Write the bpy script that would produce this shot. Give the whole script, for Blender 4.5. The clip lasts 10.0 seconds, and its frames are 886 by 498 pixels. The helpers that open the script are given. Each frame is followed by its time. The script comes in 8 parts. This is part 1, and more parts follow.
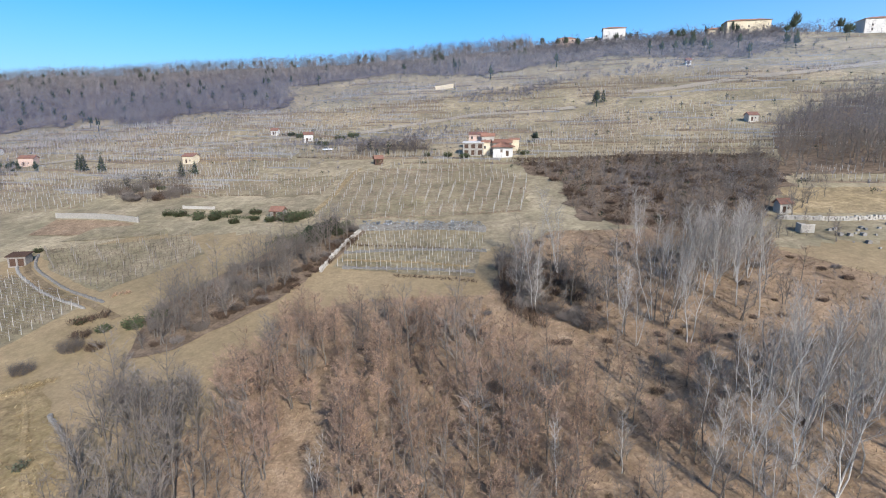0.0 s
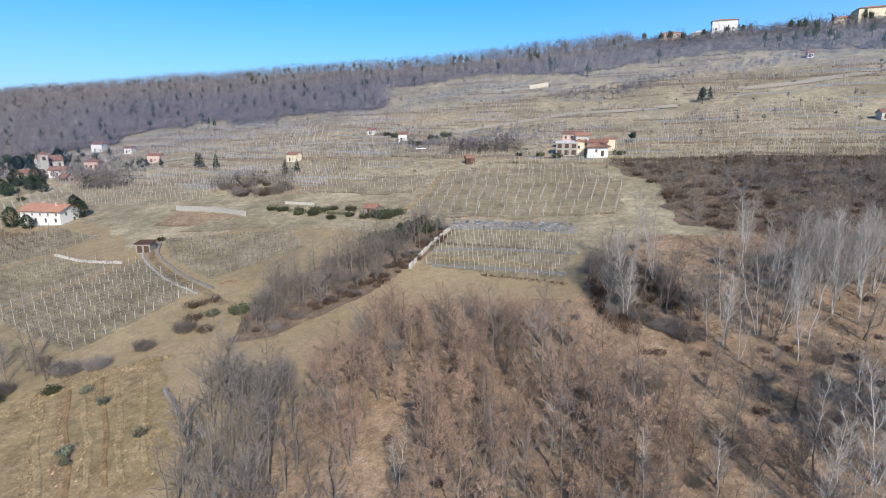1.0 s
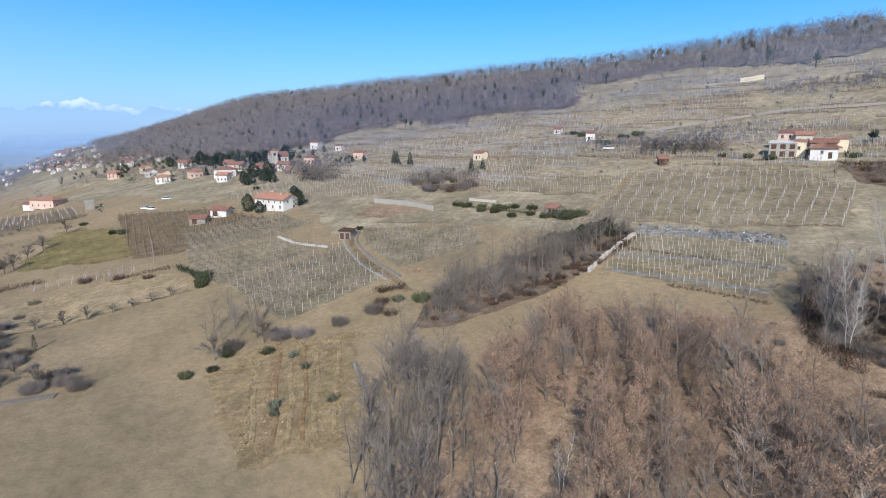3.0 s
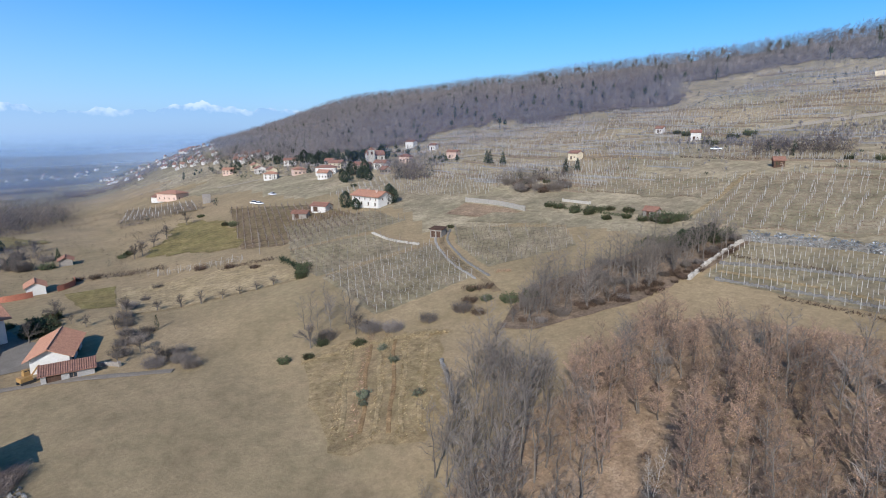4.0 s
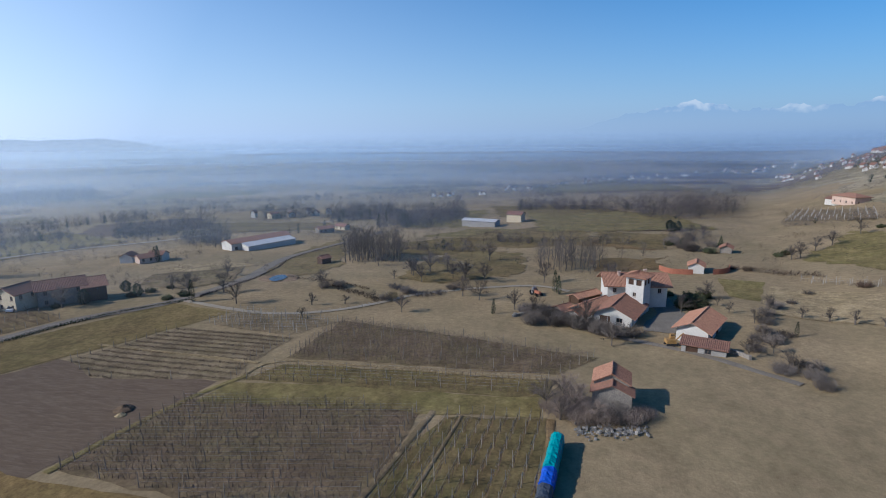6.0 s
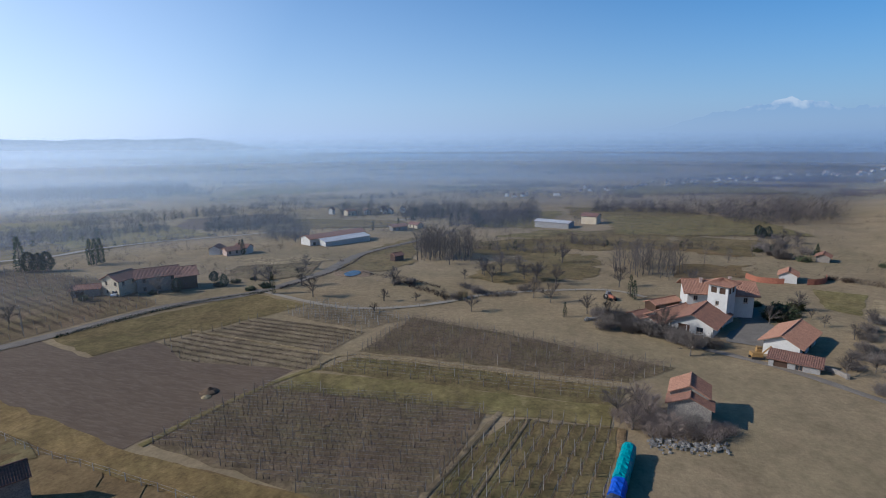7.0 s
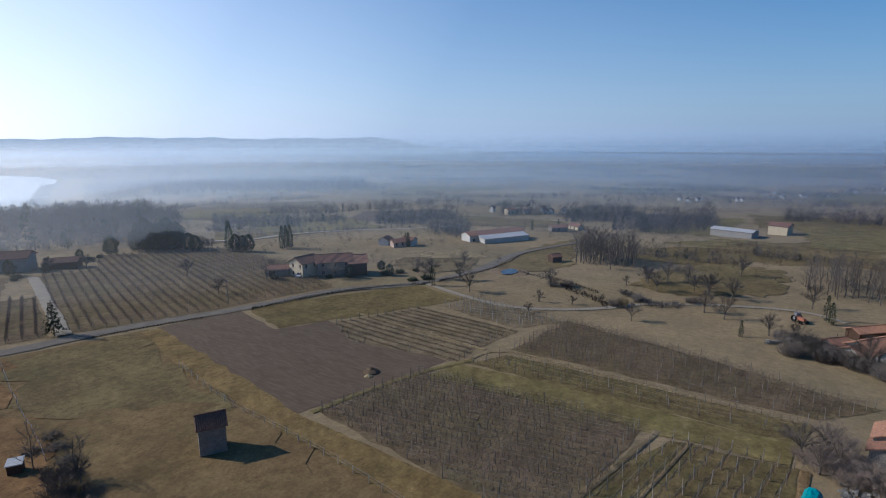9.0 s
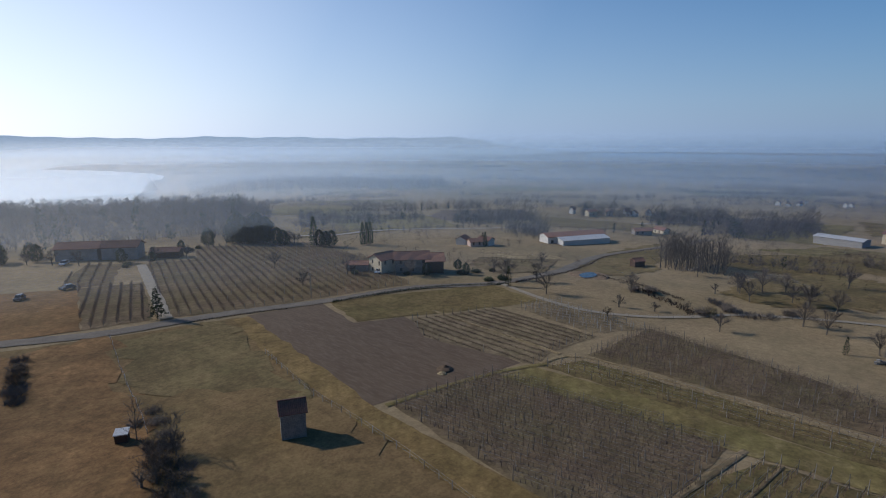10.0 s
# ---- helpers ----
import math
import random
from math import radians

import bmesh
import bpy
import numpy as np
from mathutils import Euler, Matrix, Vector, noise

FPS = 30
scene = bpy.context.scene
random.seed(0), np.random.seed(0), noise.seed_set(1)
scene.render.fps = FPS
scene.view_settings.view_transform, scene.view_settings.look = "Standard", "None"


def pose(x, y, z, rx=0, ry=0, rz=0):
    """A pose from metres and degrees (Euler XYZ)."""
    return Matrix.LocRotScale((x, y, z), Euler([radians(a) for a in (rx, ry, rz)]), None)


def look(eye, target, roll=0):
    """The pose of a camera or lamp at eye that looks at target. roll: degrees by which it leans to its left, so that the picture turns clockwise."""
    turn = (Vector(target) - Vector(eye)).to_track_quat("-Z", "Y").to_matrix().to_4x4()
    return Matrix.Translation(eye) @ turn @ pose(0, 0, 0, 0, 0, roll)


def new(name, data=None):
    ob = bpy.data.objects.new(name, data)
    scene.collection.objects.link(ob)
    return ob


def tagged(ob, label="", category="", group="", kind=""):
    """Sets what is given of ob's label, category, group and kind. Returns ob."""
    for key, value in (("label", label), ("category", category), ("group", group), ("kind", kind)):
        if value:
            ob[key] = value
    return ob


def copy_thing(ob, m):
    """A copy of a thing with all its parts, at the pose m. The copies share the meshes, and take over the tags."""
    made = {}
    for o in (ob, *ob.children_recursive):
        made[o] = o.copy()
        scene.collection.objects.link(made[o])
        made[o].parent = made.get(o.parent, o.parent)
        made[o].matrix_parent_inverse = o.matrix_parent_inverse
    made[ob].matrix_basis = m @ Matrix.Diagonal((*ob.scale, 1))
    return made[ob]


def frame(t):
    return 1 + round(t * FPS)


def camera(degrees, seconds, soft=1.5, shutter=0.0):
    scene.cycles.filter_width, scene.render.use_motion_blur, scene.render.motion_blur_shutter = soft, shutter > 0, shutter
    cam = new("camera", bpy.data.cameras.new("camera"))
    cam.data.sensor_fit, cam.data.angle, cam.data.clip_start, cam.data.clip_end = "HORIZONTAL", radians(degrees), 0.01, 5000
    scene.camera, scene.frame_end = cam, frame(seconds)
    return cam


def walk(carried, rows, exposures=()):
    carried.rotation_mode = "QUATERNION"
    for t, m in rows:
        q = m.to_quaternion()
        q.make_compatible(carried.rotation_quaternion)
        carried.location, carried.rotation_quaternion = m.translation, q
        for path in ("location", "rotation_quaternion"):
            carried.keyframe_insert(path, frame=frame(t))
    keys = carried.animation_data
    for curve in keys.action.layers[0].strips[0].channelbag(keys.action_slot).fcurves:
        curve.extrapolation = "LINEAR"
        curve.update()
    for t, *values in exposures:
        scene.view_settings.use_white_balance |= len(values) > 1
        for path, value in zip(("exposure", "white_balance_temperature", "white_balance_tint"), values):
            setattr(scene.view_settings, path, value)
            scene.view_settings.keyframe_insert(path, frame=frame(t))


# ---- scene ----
EYE = 42.0

cam = camera(77.79, 10.0, 1.0)
PATH = [
    (0.0, pose(0, 0, EYE, 78.30, 0.28, 0.00)),
    (0.5, pose(0, 0, EYE, 78.30, 0.28, 4.66)),
    (1.0, pose(0, 0, EYE, 78.30, 0.28, 9.39)),
    (1.5, pose(0, 0, EYE, 78.30, 0.28, 14.19)),
    (2.0, pose(0, 0, EYE, 78.30, 0.28, 18.84)),
    (2.5, pose(0, 0, EYE, 78.30, 0.28, 23.54)),
    (4.0, pose(0, 0, EYE, 78.30, 0.28, 37.77)),
    (4.5, pose(0, 0, EYE, 78.30, 0.28, 42.81)),
    (4.6, pose(0, 0, EYE, 78.30, 0.28, 43.95)),
    (4.7, pose(0, 0, EYE, 78.30, 0.28, 45.70)),
    (4.8, pose(0, 0, EYE, 78.30, 0.28, 48.70)),
    (4.9, pose(0, 0, EYE, 78.30, 0.28, 52.95)),
    (5.0, pose(0, 0, EYE, 78.30, 0.28, 60.17)),
    (5.1, pose(0, 0, EYE, 78.30, 0.28, 67.49)),
    (5.2, pose(0, 0, EYE, 78.30, 0.28, 74.67)),
    (5.3, pose(0, 0, EYE, 78.30, 0.28, 82.02)),
    (5.4, pose(0, 0, EYE, 78.30, 0.28, 88.97)),
    (5.5, pose(0, 0, EYE, 78.30, 0.28, 94.65)),
    (5.6, pose(0, 0, EYE, 78.30, 0.28, 96.25)),
    (5.7, pose(0, 0, EYE, 78.30, 0.28, 97.40)),
    (7.0, pose(0, 0, EYE, 78.30, 0.28, 108.30)),
    (7.5, pose(0, 0, EYE, 78.30, 0.28, 112.50)),
    (8.0, pose(0, 0, EYE, 78.30, 0.28, 116.71)),
    (8.5, pose(0, 0, EYE, 78.30, 0.28, 120.88)),
    (9.0, pose(0, 0, EYE, 78.30, 0.28, 125.01)),
    (9.5, pose(0, 0, EYE, 78.30, 0.28, 129.12)),
    (10.0, pose(0, 0, EYE, 78.30, 0.28, 133.18)),
]
walk(cam, PATH, ((0.0, 0.44, 5960, 10), (2.5, 0.34, 5860, 10), (4.5, 0.12, 5800, 10), (5.5, -0.15, 5750, 10), (7.5, -0.38, 5750, 10), (9.0, -0.52, 5820, 10), (10.0, -0.74, 5900, 10)))

# ---- daylight ----
SUN_TURN, SUN_UP = radians(156), radians(31)
TO_SUN = Vector((math.sin(SUN_TURN) * math.cos(SUN_UP), math.cos(SUN_TURN) * math.cos(SUN_UP), math.sin(SUN_UP)))
world = bpy.data.worlds.new("world")
scene.world = world
world.use_nodes = True
sky = world.node_tree.nodes.new("ShaderNodeTexSky")
sky.sky_type, sky.sun_disc = "NISHITA", False
sky.sun_elevation, sky.sun_rotation = SUN_UP, SUN_TURN
sky.altitude, sky.air_density, sky.dust_density, sky.ozone_density = 200, 1.0, 0.3, 4.0
nodes, links = world.node_tree.nodes, world.node_tree.links
clear = nodes["Background"]
vivid = nodes.new("ShaderNodeHueSaturation")
vivid.inputs["Saturation"].default_value = 1.45
links.new(sky.outputs[0], vivid.inputs["Color"])
links.new(vivid.outputs[0], clear.inputs[0])
clear.inputs[1].default_value = 0.13
# winter haze: thickest at the horizon, whiter and taller towards the sun
heading = nodes.new("ShaderNodeTexCoord").outputs["Generated"]


def sum_node(op, a, b=None):
    t = nodes.new("ShaderNodeMath")
    t.operation = op
    for k, q in enumerate((a, b)):
        if q is None:
            continue
        if isinstance(q, (int, float)):
            t.inputs[k].default_value = q
        else:
            links.new(q, t.inputs[k])
    return t.outputs[0]


toward = nodes.new("ShaderNodeVectorMath")
toward.operation = "DOT_PRODUCT"
toward.inputs[1].default_value = TO_SUN
links.new(heading, toward.inputs[0])
sunny = nodes.new("ShaderNodeMapRange")
sunny.interpolation_type = "SMOOTHSTEP"
sunny.inputs["From Min"].default_value, sunny.inputs["From Max"].default_value = -0.75, 0.9
links.new(toward.outputs["Value"], sunny.inputs["Value"])
split = nodes.new("ShaderNodeSeparateXYZ")
links.new(heading, split.inputs[0])
depth = sum_node("ADD", sum_node("MULTIPLY", sunny.outputs["Result"], 0.38), 0.47)
share = sum_node("SUBTRACT", 1.0, sum_node("DIVIDE", sum_node("MAXIMUM", split.outputs[2], 0.0), depth))
share = sum_node("MULTIPLY", sum_node("POWER", sum_node("MAXIMUM", share, 0.0), 2.0), 0.9)
place = sum_node("ADD", sum_node("MULTIPLY", toward.outputs["Value"], 0.5), 0.5)
haze_col = nodes.new("ShaderNodeValToRGB")
stops = ((0.08, (0.23, 0.39, 0.65)), (0.16, (0.24, 0.40, 0.67)), (0.38, (0.41, 0.58, 0.84)), (0.61, (0.64, 0.82, 1.10)), (0.755, (1.1, 1.24, 1.48)), (0.89, (2.0, 2.0, 2.05)), (1.0, (2.8, 2.75, 2.7)))
ramp = haze_col.color_ramp
while len(ramp.elements) < len(stops):
    ramp.elements.new(0.5)
for el, (at_, rgb) in zip(ramp.elements, stops):
    el.position = at_
for el, (at_, rgb) in zip(ramp.elements, stops):
    el.color = (*rgb, 1)
links.new(place, haze_col.inputs[0])
hazy = nodes.new("ShaderNodeBackground")
links.new(haze_col.outputs[0], hazy.inputs[0])
both = nodes.new("ShaderNodeMixShader")
links.new(share, both.inputs[0])
links.new(clear.outputs[0], both.inputs[1])
links.new(hazy.outputs[0], both.inputs[2])
links.new(both.outputs[0], nodes["World Output"].inputs["Surface"])

lamp = bpy.data.lights.new("sun", "SUN")
lamp.energy, lamp.angle, lamp.color = 5.0, radians(0.6), (1.0, 0.91, 0.79)
sun = new("sun", lamp)
sun.matrix_world = look(TO_SUN * 200, (0, 0, 0))

# ---- materials ----
def mat(name, a, b, size=1.0, c=None, size2=0.15, rough=0.9, bump=0.25, dist=0.05, island=0.0, each=0.0, metal=0.0, coords="Object", spec=0.3, streak=None, alpha=None):
    """A surface that wanders between the colours a, b (patches of that size, metres) and c (fine grain of size2)."""
    m = bpy.data.materials.new(name)
    m.use_nodes = True
    n, l = m.node_tree.nodes, m.node_tree.links
    p = n["Principled BSDF"]
    if coords == "World":
        src = n.new("ShaderNodeNewGeometry").outputs["Position"]
    else:
        src = n.new("ShaderNodeTexCoord").outputs["Object"]
    if streak:
        mp = n.new("ShaderNodeMapping")
        mp.inputs["Scale"].default_value = streak
        l.new(src, mp.inputs[0])
        src = mp.outputs[0]

    def cloud(s, detail, rough_):
        t = n.new("ShaderNodeTexNoise")
        t.inputs["Scale"].default_value, t.inputs["Detail"].default_value, t.inputs["Roughness"].default_value = 1 / s, detail, rough_
        l.new(src, t.inputs["Vector"])
        return t.outputs["Fac"]

    def band(v, lo, hi):
        t = n.new("ShaderNodeMapRange")
        t.inputs["From Min"].default_value, t.inputs["From Max"].default_value = lo, hi
        l.new(v, t.inputs["Value"])
        return t.outputs["Result"]

    def mix(f, u, v):
        t = n.new("ShaderNodeMix")
        t.data_type = "RGBA"
        l.new(f, t.inputs["Factor"]) if not isinstance(f, float) else None
        for k, q in ((6, u), (7, v)):
            if isinstance(q, tuple):
                t.inputs[k].default_value = (*q, 1)
            else:
                l.new(q, t.inputs[k])
        return t.outputs[2]

    big, fine = cloud(size, 5, 0.6), cloud(size2, 6, 0.65)
    col = mix(band(big, 0.35, 0.65), a, b)
    if c:
        col = mix(band(fine, 0.45, 0.72), col, c)
    if island or each:
        if island:
            rnd = n.new("ShaderNodeNewGeometry").outputs["Random Per Island"]
        else:
            rnd = n.new("ShaderNodeObjectInfo").outputs["Random"]
        hsv = n.new("ShaderNodeHueSaturation")
        k = island or each
        t = n.new("ShaderNodeMapRange")
        t.inputs["To Min"].default_value, t.inputs["To Max"].default_value = 1 - k, 1 + k
        l.new(rnd, t.inputs["Value"])
        l.new(t.outputs["Result"], hsv.inputs["Value"])
        l.new(col, hsv.inputs["Color"])
        col = hsv.outputs["Color"]
    l.new(col, p.inputs["Base Color"])
    p.inputs["Roughness"].default_value, p.inputs["Metallic"].default_value = rough, metal
    p.inputs["Specular IOR Level"].default_value = spec
    if bump:
        bm = n.new("ShaderNodeBump")
        bm.inputs["Strength"].default_value, bm.inputs["Distance"].default_value = bump, dist
        l.new(fine, bm.inputs["Height"])
        l.new(bm.outputs[0], p.inputs["Normal"])
    return m


def ground_mat(name, dry, green, bare, tuft, big=45.0, mid=5.0, fine=0.5, green_lo=0.45, rough=0.5):
    """Winter grassland: dry and greener patches, bare spots, tufts, at four scales."""
    m = bpy.data.materials.new(name)
    m.use_nodes = True
    n, l = m.node_tree.nodes, m.node_tree.links
    p = n["Principled BSDF"]
    pos = n.new("ShaderNodeNewGeometry").outputs["Position"]

    def cloud(s, detail=5, r=0.6):
        t = n.new("ShaderNodeTexNoise")
        t.inputs["Scale"].default_value, t.inputs["Detail"].default_value, t.inputs["Roughness"].default_value = 1 / s, detail, r
        l.new(pos, t.inputs["Vector"])
        return t.outputs["Fac"]

    def mixed(f, lo, hi, u, v):
        r = n.new("ShaderNodeMapRange")
        r.inputs["From Min"].default_value, r.inputs["From Max"].default_value = lo, hi
        l.new(f, r.inputs["Value"])
        t = n.new("ShaderNodeMix")
        t.data_type = "RGBA"
        l.new(r.outputs["Result"], t.inputs["Factor"])
        for k, q in ((6, u), (7, v)):
            if isinstance(q, tuple):
                t.inputs[k].default_value = (*q, 1)
            else:
                l.new(q, t.inputs[k])
        return t.outputs[2]

    f_big, f_mid, f_fine = cloud(big), cloud(mid, 6), cloud(fine, 6, 0.7)
    col = mixed(f_big, green_lo - 0.1, green_lo + 0.2, dry, green)
    col = mixed(f_mid, 0.5, 0.8, col, bare)
    col = mixed(f_fine, 0.36, 0.70, col, tuft)
    blot, spot = cloud(mid * 2.6, 4, 0.55), cloud(fine * 3.2, 4, 0.6)
    for f, k in ((blot, rough), (spot, rough * 1.1)):
        r = n.new("ShaderNodeMapRange")
        r.inputs["From Min"].default_value, r.inputs["From Max"].default_value = 0.3, 0.7
        r.inputs["To Min"].default_value, r.inputs["To Max"].default_value = 1 - k / 2, 1 + k / 2
        l.new(f, r.inputs["Value"])
        hs = n.new("ShaderNodeHueSaturation")
        l.new(r.outputs["Result"], hs.inputs["Value"])
        l.new(col, hs.inputs["Color"])
        col = hs.outputs["Color"]
    l.new(col, p.inputs["Base Color"])
    p.inputs["Roughness"].default_value = 0.95
    p.inputs["Specular IOR Level"].default_value = 0.1
    bm = n.new("ShaderNodeBump")
    bm.inputs["Strength"].default_value, bm.inputs["Distance"].default_value = 0.6, 0.12
    l.new(f_fine, bm.inputs["Height"])
    l.new(bm.outputs[0], p.inputs["Normal"])
    return m


M = {}
M["ground"] = ground_mat("winter_grass", (0.311, 0.229, 0.132), (0.243, 0.19, 0.104), (0.286, 0.206, 0.12), (0.218, 0.16, 0.0895), rough=0.28)
M["hill"] = ground_mat("hill_grass", (0.329, 0.264, 0.17), (0.256, 0.221, 0.133), (0.36, 0.295, 0.197), (0.194, 0.154, 0.0979), 40, 7, 1.0, rough=0.5)
M["meadow"] = ground_mat("meadow_grass", (0.211, 0.149, 0.0654), (0.144, 0.115, 0.0453), (0.219, 0.151, 0.0741), (0.119, 0.0876, 0.0383), 16, 3.5)
M["dull_meadow"] = ground_mat("dull_meadow", (0.21, 0.15, 0.0677), (0.158, 0.125, 0.0535), (0.223, 0.152, 0.0733), (0.12, 0.0876, 0.0404), 12, 5.0)
M["olive_meadow"] = ground_mat("olive_meadow", (0.224, 0.167, 0.0685), (0.178, 0.15, 0.0535), (0.259, 0.194, 0.0959), (0.133, 0.103, 0.0425), 14, 2.5)
M["rust_meadow"] = ground_mat("rust_meadow", (0.247, 0.137, 0.057), (0.194, 0.123, 0.0532), (0.255, 0.14, 0.0608), (0.136, 0.078, 0.035), 18, 3)
M["litter"] = ground_mat("leaf_litter", (0.315, 0.223, 0.137), (0.248, 0.174, 0.108), (0.365, 0.277, 0.186), (0.158, 0.105, 0.0662), 13, 2.2, 0.35)
M["plough"] = mat("ploughed_soil", (0.1, 0.065, 0.038), (0.125, 0.084, 0.05), 3.0, (0.155, 0.11, 0.071), 0.7, bump=0.9, dist=0.15, coords="World", streak=(1.3, 0.28, 1.0))
M["vine_soil"] = ground_mat("vineyard_soil", (0.198, 0.14, 0.0812), (0.162, 0.132, 0.0608), (0.225, 0.162, 0.0974), (0.117, 0.0808, 0.0488), 12, 2.0, 0.4)
M["pale_soil"] = ground_mat("pale_vineyard_soil", (0.264, 0.216, 0.141), (0.22, 0.189, 0.106), (0.308, 0.255, 0.176), (0.167, 0.132, 0.0836), 14, 2.5, 0.5)
M["green_soil"] = ground_mat("green_vineyard_soil", (0.206, 0.148, 0.0646), (0.152, 0.129, 0.0494), (0.214, 0.144, 0.0722), (0.107, 0.0764, 0.0365), 12, 2.0, 0.4)
M["gold"] = ground_mat("golden_grass", (0.296, 0.218, 0.116), (0.241, 0.189, 0.0925), (0.323, 0.246, 0.146), (0.172, 0.116, 0.0616), 9, 1.6, 0.35)
M["gold_strip"] = ground_mat("golden_verge", (0.255, 0.17, 0.0669), (0.206, 0.148, 0.057), (0.272, 0.183, 0.0836), (0.144, 0.092, 0.038), 9, 2.0, 0.4)
M["straw_strip"] = ground_mat("straw_strip", (0.318, 0.242, 0.136), (0.265, 0.199, 0.099), (0.331, 0.255, 0.149), (0.185, 0.13, 0.0662), 3, 0.8, 0.25)
M["earth_strip"] = ground_mat("earth_strip", (0.288, 0.188, 0.092), (0.24, 0.164, 0.076), (0.288, 0.188, 0.104), (0.136, 0.084, 0.044), 5, 1.0, 0.3)
M["tan"] = ground_mat("stubble", (0.336, 0.256, 0.144), (0.304, 0.232, 0.12), (0.368, 0.288, 0.176), (0.224, 0.16, 0.088), 12, 2.0, 0.4)
M["asphalt"] = mat("worn_asphalt", (0.238, 0.202, 0.158), (0.181, 0.154, 0.123), 3.0, (0.124, 0.104, 0.0832), 0.2, bump=0.15, coords="World", spec=0.08, rough=1.0)
M["courtyard"] = mat("courtyard_paving", (0.212, 0.184, 0.147), (0.161, 0.14, 0.112), 2.5, (0.11, 0.096, 0.0773), 0.2, bump=0.15, coords="World")
M["gravel"] = mat("gravel_track", (0.32, 0.268, 0.2), (0.256, 0.208, 0.148), 2.0, (0.168, 0.132, 0.088), 0.25, bump=0.4, coords="World")
M["stone"] = mat("dry_stone", (0.272, 0.256, 0.232), (0.192, 0.18, 0.164), 0.5, (0.112, 0.104, 0.092), 0.12, bump=0.5, each=0.25, coords="World")
M["pale_stone"] = mat("pale_stone", (0.4, 0.368, 0.32), (0.32, 0.296, 0.256), 0.6, (0.208, 0.192, 0.16), 0.12, bump=0.5, each=0.2, coords="World")
M["white"] = mat("white_plaster", (0.56, 0.54, 0.504), (0.496, 0.476, 0.44), 1.6, (0.44, 0.424, 0.392), 0.3, bump=0.1)
M["cream"] = mat("cream_plaster", (0.602, 0.516, 0.361), (0.533, 0.456, 0.327), 1.8, (0.413, 0.344, 0.241), 0.3, bump=0.1)
M["pink"] = mat("faded_pink_plaster", (0.533, 0.387, 0.31), (0.482, 0.361, 0.292), 1.8, (0.361, 0.275, 0.224), 0.3, bump=0.1)
M["grey_plaster"] = mat("grey_plaster", (0.336, 0.32, 0.296), (0.272, 0.256, 0.24), 1.5, (0.192, 0.184, 0.168), 0.25, bump=0.2)
M["rubble"] = mat("rubble_masonry", (0.288, 0.256, 0.216), (0.216, 0.192, 0.168), 0.6, (0.12, 0.108, 0.096), 0.18, bump=0.7)
M["tile_new"] = mat("terracotta_tiles", (0.361, 0.194, 0.125), (0.292, 0.15, 0.0963), 0.8, (0.189, 0.0946, 0.0645), 0.2, bump=0.3, rough=0.8)
M["tile_old"] = mat("weathered_tiles", (0.267, 0.133, 0.0903), (0.189, 0.0989, 0.0705), 0.8, (0.107, 0.0688, 0.0516), 0.22, bump=0.4, rough=0.88)
M["tile_grey"] = mat("grey_sheet_roof", (0.559, 0.547, 0.537), (0.469, 0.459, 0.447), 2.0, (0.335, 0.324, 0.313), 0.3, bump=0.1, rough=0.6)
M["timber"] = mat("dark_timber", (0.096, 0.056, 0.036), (0.068, 0.04, 0.0264), 0.4, (0.04, 0.024, 0.0176), 0.05, bump=0.3)
M["orange_wood"] = mat("orange_oiled_wood", (0.413, 0.189, 0.0602), (0.327, 0.146, 0.0516), 0.5, (0.224, 0.0946, 0.0344), 0.08, bump=0.2)
M["frame"] = mat("window_frame_paint", (0.272, 0.192, 0.136), (0.224, 0.152, 0.112), 0.4, None, 0.1, bump=0.1, rough=0.6)
M["post"] = mat("weathered_post", (0.272, 0.24, 0.2), (0.216, 0.188, 0.16), 0.5, (0.144, 0.12, 0.1), 0.08, bump=0.3, each=0.25)
M["post_pale"] = mat("concrete_post", (0.4, 0.376, 0.336), (0.336, 0.312, 0.28), 0.5, (0.24, 0.224, 0.2), 0.08, bump=0.2, each=0.15)
M["wire"] = mat("zinc_wire", (0.45, 0.45, 0.45), (0.36, 0.36, 0.36), 0.5, None, 0.1, bump=0, rough=0.5, metal=0.6)
M["vine"] = mat("vine_wood", (0.114, 0.0759, 0.054), (0.159, 0.107, 0.0777), 0.5, (0.0648, 0.0419, 0.0295), 0.1, bump=0, island=0.35)
M["vine_red"] = mat("reddish_vine_shoots", (0.17, 0.118, 0.092), (0.21, 0.152, 0.122), 3.0, (0.10, 0.07, 0.055), 0.3, bump=0, island=0.35)
M["vine_grey"] = mat("grey_vine_wood", (0.192, 0.164, 0.14), (0.24, 0.208, 0.176), 0.5, (0.112, 0.092, 0.076), 0.1, bump=0, island=0.3)
M["bark"] = mat("grey_bark", (0.168, 0.144, 0.12), (0.12, 0.1, 0.08), 0.4, (0.064, 0.052, 0.04), 0.08, bump=0.4, each=0.2)
M["birch"] = mat("pale_birch_bark", (0.448, 0.424, 0.384), (0.36, 0.336, 0.304), 0.5, (0.16, 0.144, 0.128), 0.12, bump=0.2, each=0.12)
M["twig"] = mat("grey_twigs", (0.148, 0.124, 0.106), (0.192, 0.164, 0.14), 1.5, (0.088, 0.072, 0.06), 0.3, bump=0, each=0.22)
M["twig_pale"] = mat("pale_twigs", (0.288, 0.26, 0.228), (0.232, 0.208, 0.18), 1.5, (0.16, 0.14, 0.12), 0.3, bump=0, each=0.15)
